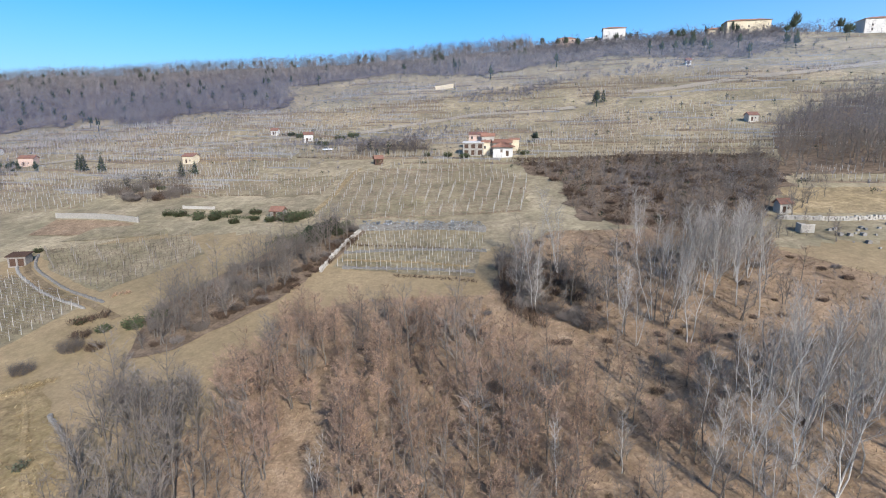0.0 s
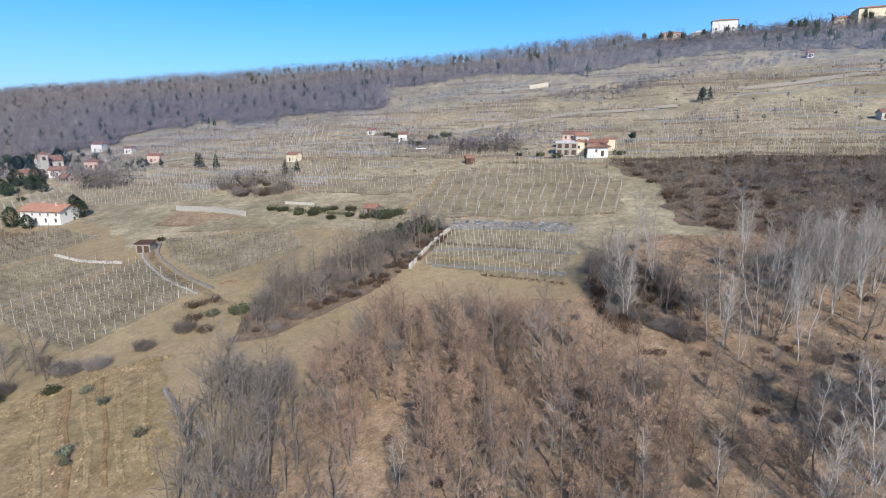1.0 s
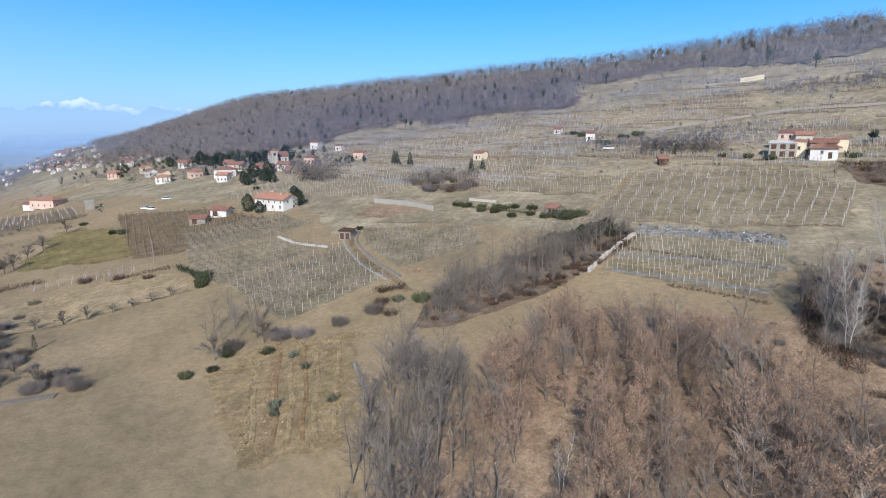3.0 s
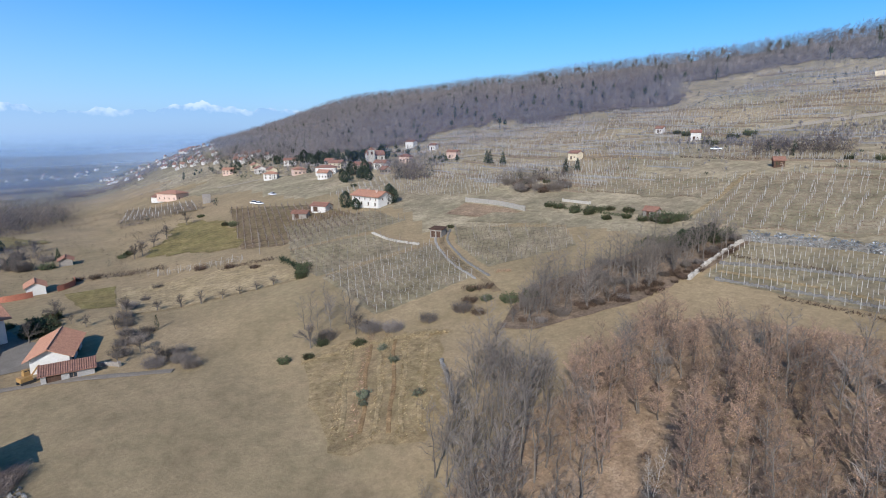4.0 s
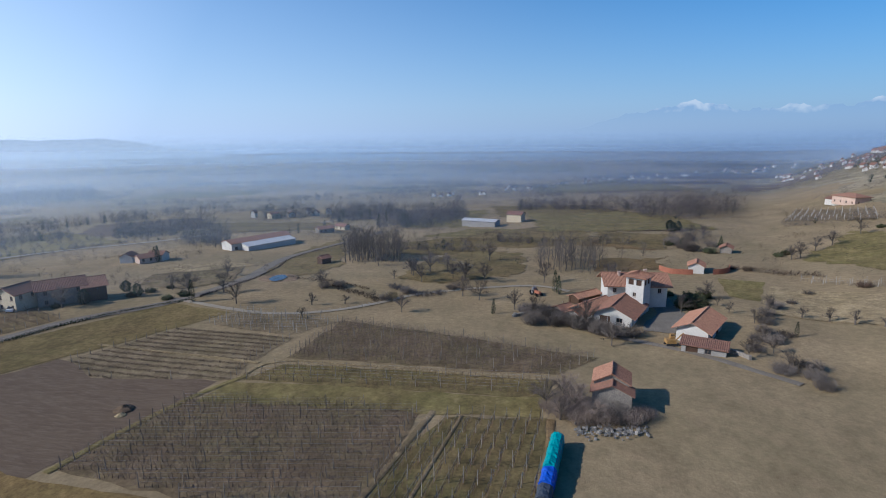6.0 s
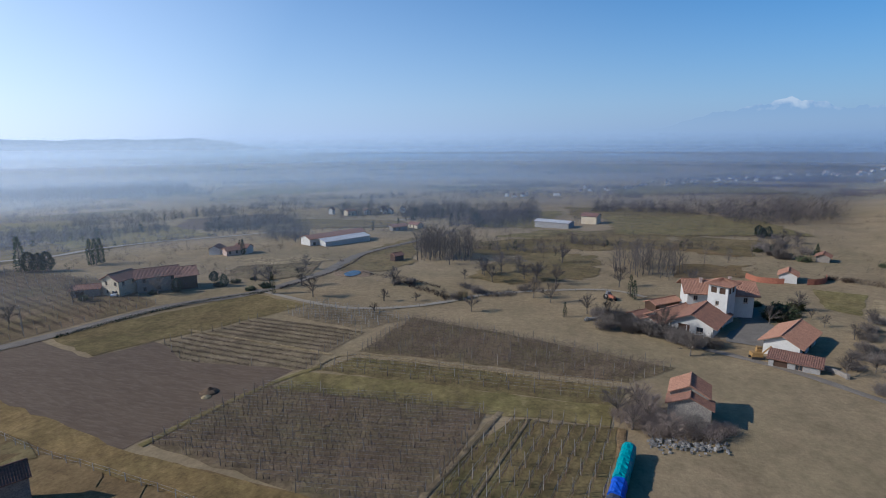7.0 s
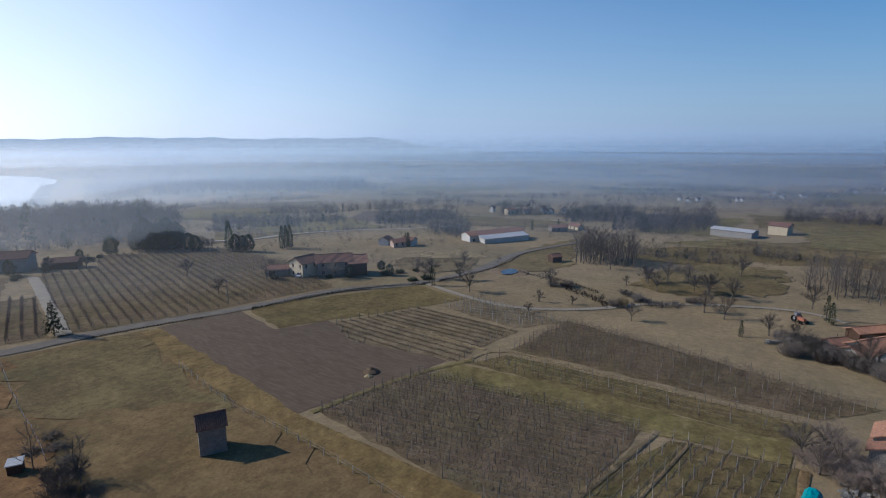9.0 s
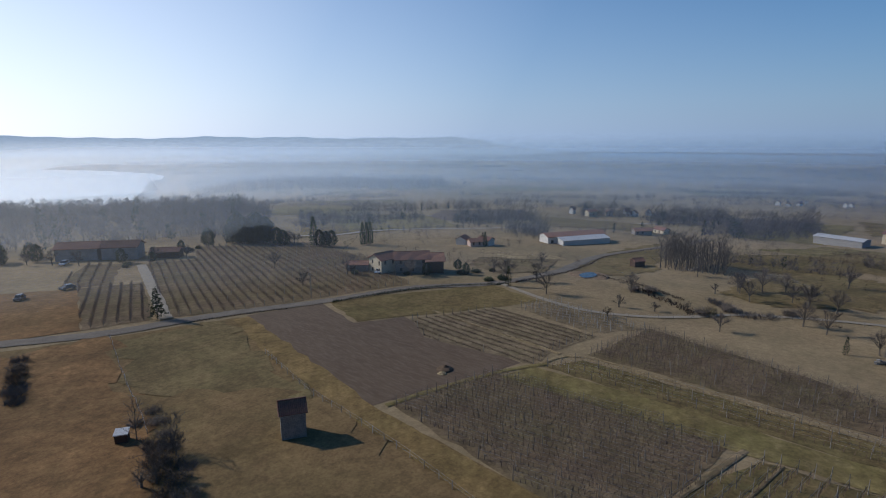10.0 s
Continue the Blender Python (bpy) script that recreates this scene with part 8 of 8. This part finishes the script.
def grove(soup, poly, n, high, wide, blades, blade):
    """A dense far wood filling a plot of land."""
    lo = [min(p[i] for p in poly) for i in (0, 1)]
    hi = [max(p[i] for p in poly) for i in (0, 1)]
    while n:
        x, y = r.uniform(lo[0], hi[0]), r.uniform(lo[1], hi[1])
        if inside(poly, x, y):
            clump(soup, r, x, y, gz(x, y), high * r.uniform(0.35, 1.25), wide * r.uniform(0.8, 1.25), blades, blade, -1.3)
            n -= 1


brush, thicket = Soup(), Soup()
grove(brush, BANK, 560, 2.0, 2.8, 34, 0.13)
grove(brush, [(20, 196), (62, 190), (104, 180), (96, 170), (60, 178), (36, 182)], 170, 2.0, 3.0, 34, 0.13)
grove(thicket, [(50, 176), (98, 168), (92, 150), (72, 128), (54, 124), (46, 150)], 260, 3.6, 3.0, 44, 0.09)
grove(low_green, BANK, 34, 1.8, 2.4, 60, 0.2)
tagged(part("slope_brush", brush, M["bramble"]), "brown brambles and brush on the slope", "scrub", "", "stuff")
tagged(part("slope_thicket", thicket, M["forest"]), "purplish grey thicket of bare saplings", "scrub", "", "stuff")
VILLAGE = [(-350, 205), (-345, 250), (-270, 262), (-215, 240), (-200, 205), (-260, 200)]
grove(thicket, VILLAGE, 150, 4.5, 3.4, 40, 0.14)
grove(low_green, VILLAGE, 46, 5.0, 2.6, 60, 0.3)
LAKE_WOOD = [(-36, -282), (-100, -250), (-139, -254), (-187, -334), (-200, -440), (-160, -560), (-60, -560), (-10, -420)]
FAR_WOOD = [(-404, -1013), (-520, -640), (-600, -600), (-740, -680), (-920, -871), (-700, -1080), (-493, -1229)]
grove(low, LAKE_WOOD, 1700, 10, 6.5, 44, 0.3)
grove(low_green, LAKE_WOOD, 110, 11, 4.5, 50, 0.55)
grove(low, FAR_WOOD, 1300, 13, 13, 26, 0.9)
for poly, n, h in (
    ([(-270, -205), (-284, -190), (-292, -196), (-278, -212)], 46, 12),
    ([(-345, -190), (-372, -168), (-400, -180), (-372, -206)], 120, 9),
    ([(-329, -135), (-376, -104), (-436, -121), (-378, -156)], 240, 10),
    ([(-292, -80), (-326, -48), (-392, -58), (-352, -97)], 330, 11),
    ([(-331, 55), (-325, 76), (-357, 108), (-420, 140), (-450, 120), (-400, 60)], 560, 12),
    ([(-400, 6), (-389, 64), (-440, 74), (-470, 8)], 260, 9),
    ([(-406, -21), (-432, 8), (-480, 10), (-460, -24)], 120, 8),
    ([(-223, -166), (-215, -138), (-238, -150), (-246, -184)], 90, 10),
    ([(-242, -216), (-258, -194), (-270, -202), (-258, -232)], 120, 9),
    ([(-183, -290), (-244, -245), (-248, -250), (-186, -297)], 204, 6),
    ([(-249, -326), (-337, -273), (-343, -279), (-254, -334)], 221, 7),
    ([(-158, -252), (-215, -255), (-216, -262), (-160, -262)], 102, 6),
    ([(-360, -150), (-420, -118), (-424, -124), (-364, -158)], 90, 7),
    ([(-285, 59), (-231, 50), (-227, 64), (-268, 74)], 90, 3.5),
    ([(-152, -272), (-258, -207), (-273, -219), (-161, -288)], 120, 4),
    ([(-160, -230), (-240, -190), (-244, -194), (-164, -236)], 60, 3),
    ([(-33, -262), (-55, -262), (-100, -252), (-104, -262), (-36, -279)], 110, 8),
    ([(-300, -100), (-345, -84), (-340, -78), (-298, -92)], 90, 6),
    ([(-215, -60), (-215, -20), (-222, -20), (-222, -62)], 70, 5),
    ([(-240, -20), (-236, 40), (-241, 40), (-246, -22)], 90, 3.5),
    ([(-181, 192), (-160, 193), (-162, 200), (-184, 199)], 90, 9),
    ([(-120, 186), (-86, 189), (-88, 195), (-118, 194)], 90, 4.5),
    ([(-36, 222), (-6, 216), (-4, 224), (-34, 232)], 120, 5),
    ([(-280, 110), (-262, 150), (-268, 152), (-288, 112)], 60, 5),
):
    grove(low, poly, int(n * 0.8), h * 1.05, h * 0.66, 30, 0.2)
    grove(low_green, poly, max(1, n // 24), h * 0.8, h * 0.4, 40, 0.4)
# hedgerows between the meadows, loose bushes and small trees
hedgerow = Soup()
for _ in range(46):
    az, q = radians(r.uniform(64, 150)), r.uniform(190, 420)
    cx, cy = -math.sin(az) * q, math.cos(az) * q
    if inside(F_V7, cx, cy) or math.hypot(cx + 224, cy + 126) < 40 or math.hypot(cx + 312, cy + 32) < 40 or math.hypot(cx + 58, cy + 226) < 50:
        continue
    ta, ln = az + radians(90 + r.uniform(-25, 25)), r.uniform(10, 38)
    for k in range(int(ln / 1.1)):
        if r.random() < 0.22:
            continue
        u = (k / (ln / 1.1) - 0.5) * ln
        x, y = cx - math.sin(ta) * u + r.gauss(0, 0.5), cy + math.cos(ta) * u + r.gauss(0, 0.5)
        h = r.choice((1.0, 1.3, 1.7, 2.4, 4.2))
        clump(hedgerow, r, x, y, gz(x, y), h, 1.5 + h * 0.3, 26, 0.1, -1.2)
for _ in range(560):
    az = radians(r.uniform(62, 150))
    q = r.uniform(185, 420)
    x, y = -math.sin(az) * q, math.cos(az) * q
    if inside(F_V7, x, y) or inside(F_V12, x, y) or math.hypot(x + 224, y + 126) < 26 or math.hypot(x + 312, y + 32) < 34 or math.hypot(x + 58, y + 226) < 40:
        continue
    h = r.choice((1.4, 2.0, 2.8, 4.0))
    clump(low_green if r.random() < 0.14 else hedgerow, r, x, y, gz(x, y), h, h * 1.1, 34, 0.11, -1.2)
far_town = tagged(part("far_village", far_w, M["white"]), "pale houses of a far village with red roofs", "village", "", "stuff")
part("far_roofs", far_r, M["tile_old"], far_town)

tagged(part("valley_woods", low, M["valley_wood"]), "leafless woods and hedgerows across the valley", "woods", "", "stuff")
tagged(part("meadow_hedgerows", hedgerow, M["bramble"]), "dark leafless hedgerows and bushes between the meadows", "hedgerows", "", "stuff")
tagged(part("valley_conifers", low_green, M["far_green"]), "dark evergreen clumps across the valley", "woods", "", "stuff")

lake = Soup()
lake.face((900, -2300, -50), (900, -600, -50), (-60, -600, -50), (-196, -780, -50), (-270, -880, -50), (-300, -935, -50), (-345, -1050, -50), (-385, -1150, -50), (-418, -1237, -50), (-462, -1285, -50), (-506, -1384, -50), (-520, -1520, -50), (-480, -1707, -50), (-400, -1890, -50), (-297, -2060, -50))
tagged(part("water", lake, M["water"]), "pale hazy lake", "", "", "structure")


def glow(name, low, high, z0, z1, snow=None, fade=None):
    """Far land that glows by itself: haze and its scattered light are painted into the emission."""
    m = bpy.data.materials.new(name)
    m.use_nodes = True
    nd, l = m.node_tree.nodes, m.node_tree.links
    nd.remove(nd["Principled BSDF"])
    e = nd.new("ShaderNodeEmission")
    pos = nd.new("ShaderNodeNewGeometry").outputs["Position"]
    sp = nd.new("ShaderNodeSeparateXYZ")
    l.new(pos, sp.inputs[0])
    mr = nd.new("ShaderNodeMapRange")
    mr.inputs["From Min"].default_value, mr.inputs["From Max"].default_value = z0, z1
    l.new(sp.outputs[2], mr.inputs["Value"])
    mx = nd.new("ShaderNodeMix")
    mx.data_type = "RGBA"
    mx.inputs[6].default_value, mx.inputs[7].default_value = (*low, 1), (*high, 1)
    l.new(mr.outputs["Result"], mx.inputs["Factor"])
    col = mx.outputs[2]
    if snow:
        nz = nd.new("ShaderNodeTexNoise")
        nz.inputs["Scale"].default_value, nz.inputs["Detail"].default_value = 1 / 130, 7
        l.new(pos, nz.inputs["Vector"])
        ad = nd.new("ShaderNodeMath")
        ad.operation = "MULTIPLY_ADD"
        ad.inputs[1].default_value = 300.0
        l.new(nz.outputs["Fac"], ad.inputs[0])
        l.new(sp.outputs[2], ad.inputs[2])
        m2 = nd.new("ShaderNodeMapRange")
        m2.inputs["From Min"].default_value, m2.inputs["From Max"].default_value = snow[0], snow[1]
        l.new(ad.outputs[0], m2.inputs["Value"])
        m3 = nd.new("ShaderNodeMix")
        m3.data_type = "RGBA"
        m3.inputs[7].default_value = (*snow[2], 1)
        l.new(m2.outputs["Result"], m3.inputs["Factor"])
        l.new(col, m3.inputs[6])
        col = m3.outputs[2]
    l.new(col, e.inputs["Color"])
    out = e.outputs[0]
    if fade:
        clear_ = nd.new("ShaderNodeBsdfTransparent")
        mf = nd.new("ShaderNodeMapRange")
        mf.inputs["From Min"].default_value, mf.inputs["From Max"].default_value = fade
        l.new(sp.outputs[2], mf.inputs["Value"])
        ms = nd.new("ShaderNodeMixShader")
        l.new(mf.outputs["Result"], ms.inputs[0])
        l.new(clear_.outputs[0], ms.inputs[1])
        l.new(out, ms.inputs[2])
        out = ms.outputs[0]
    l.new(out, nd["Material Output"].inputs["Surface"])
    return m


def skyline(name, label, dist, az0, az1, top, bottom, material, step=0.25):
    """A far range seen against the sky: a curved relief with two rows of slopes."""
    s = Soup()
    prev = None
    a = az0
    while a <= az1 + 0.001:
        t = radians(a)
        h = top(a)
        cur = []
        for k, (f, g) in enumerate(((0.0, 0.93), (0.45, 0.955), (0.8, 0.985), (1.0, 1.0))):
            q = dist * g
            cur.append((-math.sin(t) * q, math.cos(t) * q, bottom + (h - bottom) * f))
        if prev:
            for k in range(3):
                s.face(prev[k], cur[k], cur[k + 1], prev[k + 1])
        prev = cur
        a += step
    return tagged(part(name, s, material), label, "", "", "structure")


def wave(a, *terms):
    return sum(k * math.sin(a * f + p) for k, f, p in terms)


def alps(a):
    body = 42 + 4700 * math.tan(radians(2.55 + wave(a, (0.35, 0.33, 0.5), (0.22, 0.83, 1.0), (0.12, 2.3, 0.2), (0.08, 5.1, 0.0), (0.05, 11.7, 1.0))))
    return 42 + (body - 42) * float(ease(93, 76, a)) * float(ease(30, 44, a) * 0.4 + 0.6)


def south_hills(a):
    return 42 + 4200 * math.tan(radians(-0.15 + 0.35 * float(ease(162, 170, a)) * float(ease(178, 171, a)) + wave(a, (0.10, 0.21, 0.4), (0.05, 0.77, 0.9), (0.03, 2.1, 0.3)) - 1.9 * float(ease(134, 119, a))))


def low_ridge(a):
    return 42 + 3600 * math.tan(radians(-1.85 + wave(a, (0.07, 0.17, 0.4), (0.03, 0.9, 0.9), (0.02, 3.1, 0.3)) - 0.8 * float(ease(88, 78, a)) - 1.4 * float(ease(117, 124, a))))


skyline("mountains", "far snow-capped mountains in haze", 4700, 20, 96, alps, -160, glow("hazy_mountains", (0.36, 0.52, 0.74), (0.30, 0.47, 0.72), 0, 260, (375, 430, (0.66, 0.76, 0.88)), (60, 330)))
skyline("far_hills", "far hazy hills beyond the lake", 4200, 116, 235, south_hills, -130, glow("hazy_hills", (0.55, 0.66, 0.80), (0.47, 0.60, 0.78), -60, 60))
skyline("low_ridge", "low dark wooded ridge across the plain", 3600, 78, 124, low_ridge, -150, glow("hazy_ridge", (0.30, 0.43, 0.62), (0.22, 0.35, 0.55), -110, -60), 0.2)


# thin winter mist: slanting sheets stand in for it, one behind the other, sunlit, with scattered light painted in
def brow(t):
    """The steepest rise from the eye to the land along a heading."""
    q = np.arange(150.0, 900.0, 5.0)
    return float(np.max((height(-np.sin(t) * q, np.cos(t) * q) + 3 - EYE) / q))


def mist(dist, az0, az1, thick, top):
    """One layer from the ground, further off, up to its top, nearer; it thins out towards both."""
    near, far, steps, rows = dist * 0.93, dist * 1.07, 80, 8
    verts, faces, rise = [], [], []
    for k in range(steps + 1):
        t = radians(az0 + (az1 - az0) * k / steps)
        ground = gz(-math.sin(t) * far, math.cos(t) * far) - 1.0
        crest = max(top, EYE + near * brow(t)) if dist < 600 else top
        for j in range(rows + 1):
            f = j / rows
            q = far + (near - far) * f
            verts.append((-math.sin(t) * q, math.cos(t) * q, ground + (max(crest, ground + 6) - ground) * f))
            rise.append((k / steps, f))
    for k in range(steps):
        for j in range(rows):
            i = k * (rows + 1) + j
            faces.append((i, i + rows + 1, i + rows + 2, i + 1))
    me = bpy.data.meshes.new("mist")
    me.from_pydata(verts, [], faces)
    uv = me.uv_layers.new(name="UVMap")
    for lp in me.loops:
        uv.data[lp.index].uv = rise[lp.vertex_index]
    m = bpy.data.materials.new("mist")
    m.use_nodes = True
    nd, l = m.node_tree.nodes, m.node_tree.links
    nd.remove(nd["Principled BSDF"])
    droplets, air, mt = nd.new("ShaderNodeBsdfTranslucent"), nd.new("ShaderNodeBsdfTransparent"), nd.new("ShaderNodeMixShader")
    # droplets have no face of their own, so normals are fixed along the sunlight; the scatter is painted in the tint
    # below
    full = nd.new("ShaderNodeCombineXYZ")
    for k in range(3):
        full.inputs[k].default_value = -TO_SUN[k]
    l.new(full.outputs[0], droplets.inputs["Normal"])
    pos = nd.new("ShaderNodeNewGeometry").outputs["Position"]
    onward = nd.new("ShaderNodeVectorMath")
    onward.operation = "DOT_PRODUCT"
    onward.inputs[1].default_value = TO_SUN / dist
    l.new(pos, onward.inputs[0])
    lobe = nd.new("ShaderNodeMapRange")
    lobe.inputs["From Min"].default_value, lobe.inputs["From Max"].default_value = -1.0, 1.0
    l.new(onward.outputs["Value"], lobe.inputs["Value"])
    # sunward whitening of the haze, painted in by direction
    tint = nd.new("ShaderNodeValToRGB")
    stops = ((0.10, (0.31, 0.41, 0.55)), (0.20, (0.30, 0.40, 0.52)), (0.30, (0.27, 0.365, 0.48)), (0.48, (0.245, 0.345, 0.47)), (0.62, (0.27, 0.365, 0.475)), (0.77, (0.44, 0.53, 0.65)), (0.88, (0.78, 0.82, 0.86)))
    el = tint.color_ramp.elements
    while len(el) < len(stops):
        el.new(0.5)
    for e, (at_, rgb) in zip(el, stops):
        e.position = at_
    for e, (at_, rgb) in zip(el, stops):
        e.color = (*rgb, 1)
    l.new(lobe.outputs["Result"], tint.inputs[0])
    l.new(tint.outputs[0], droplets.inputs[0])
    sp = nd.new("ShaderNodeSeparateXYZ")
    l.new(nd.new("ShaderNodeUVMap").outputs[0], sp.inputs[0])
    both_ = nd.new("ShaderNodeMath")
    both_.operation = "MULTIPLY"
    for k, (lo, hi) in enumerate(((0.0, 0.22), (1.0, 0.72 if dist < 600 else 0.45))):
        mr = nd.new("ShaderNodeMapRange")
        mr.interpolation_type = "SMOOTHSTEP"
        mr.inputs["From Min"].default_value, mr.inputs["From Max"].default_value = lo, hi
        mr.inputs["To Max"].default_value = thick if k else 1.0
        l.new(sp.outputs[1], mr.inputs["Value"])
        l.new(mr.outputs["Result"], both_.inputs[k])
    # and it thins out sideways
    ends = both_.outputs[0]
    for lo, hi in ((0.0, 0.16), (1.0, 0.84)):
        mr = nd.new("ShaderNodeMapRange")
        mr.interpolation_type = "SMOOTHSTEP"
        mr.inputs["From Min"].default_value, mr.inputs["From Max"].default_value = lo, hi
        l.new(sp.outputs[0], mr.inputs["Value"])
        tm_ = nd.new("ShaderNodeMath")
        tm_.operation = "MULTIPLY"
        l.new(ends, tm_.inputs[0])
        l.new(mr.outputs["Result"], tm_.inputs[1])
        ends = tm_.outputs[0]
    l.new(ends, mt.inputs[0])
    l.new(air.outputs[0], mt.inputs[1])
    l.new(droplets.outputs[0], mt.inputs[2])
    l.new(mt.outputs[0], nd["Material Output"].inputs["Surface"])
    me.materials.append(m)
    return tagged(new("mist", me), "thin bluish sheet standing in for winter haze", "", "", "structure")


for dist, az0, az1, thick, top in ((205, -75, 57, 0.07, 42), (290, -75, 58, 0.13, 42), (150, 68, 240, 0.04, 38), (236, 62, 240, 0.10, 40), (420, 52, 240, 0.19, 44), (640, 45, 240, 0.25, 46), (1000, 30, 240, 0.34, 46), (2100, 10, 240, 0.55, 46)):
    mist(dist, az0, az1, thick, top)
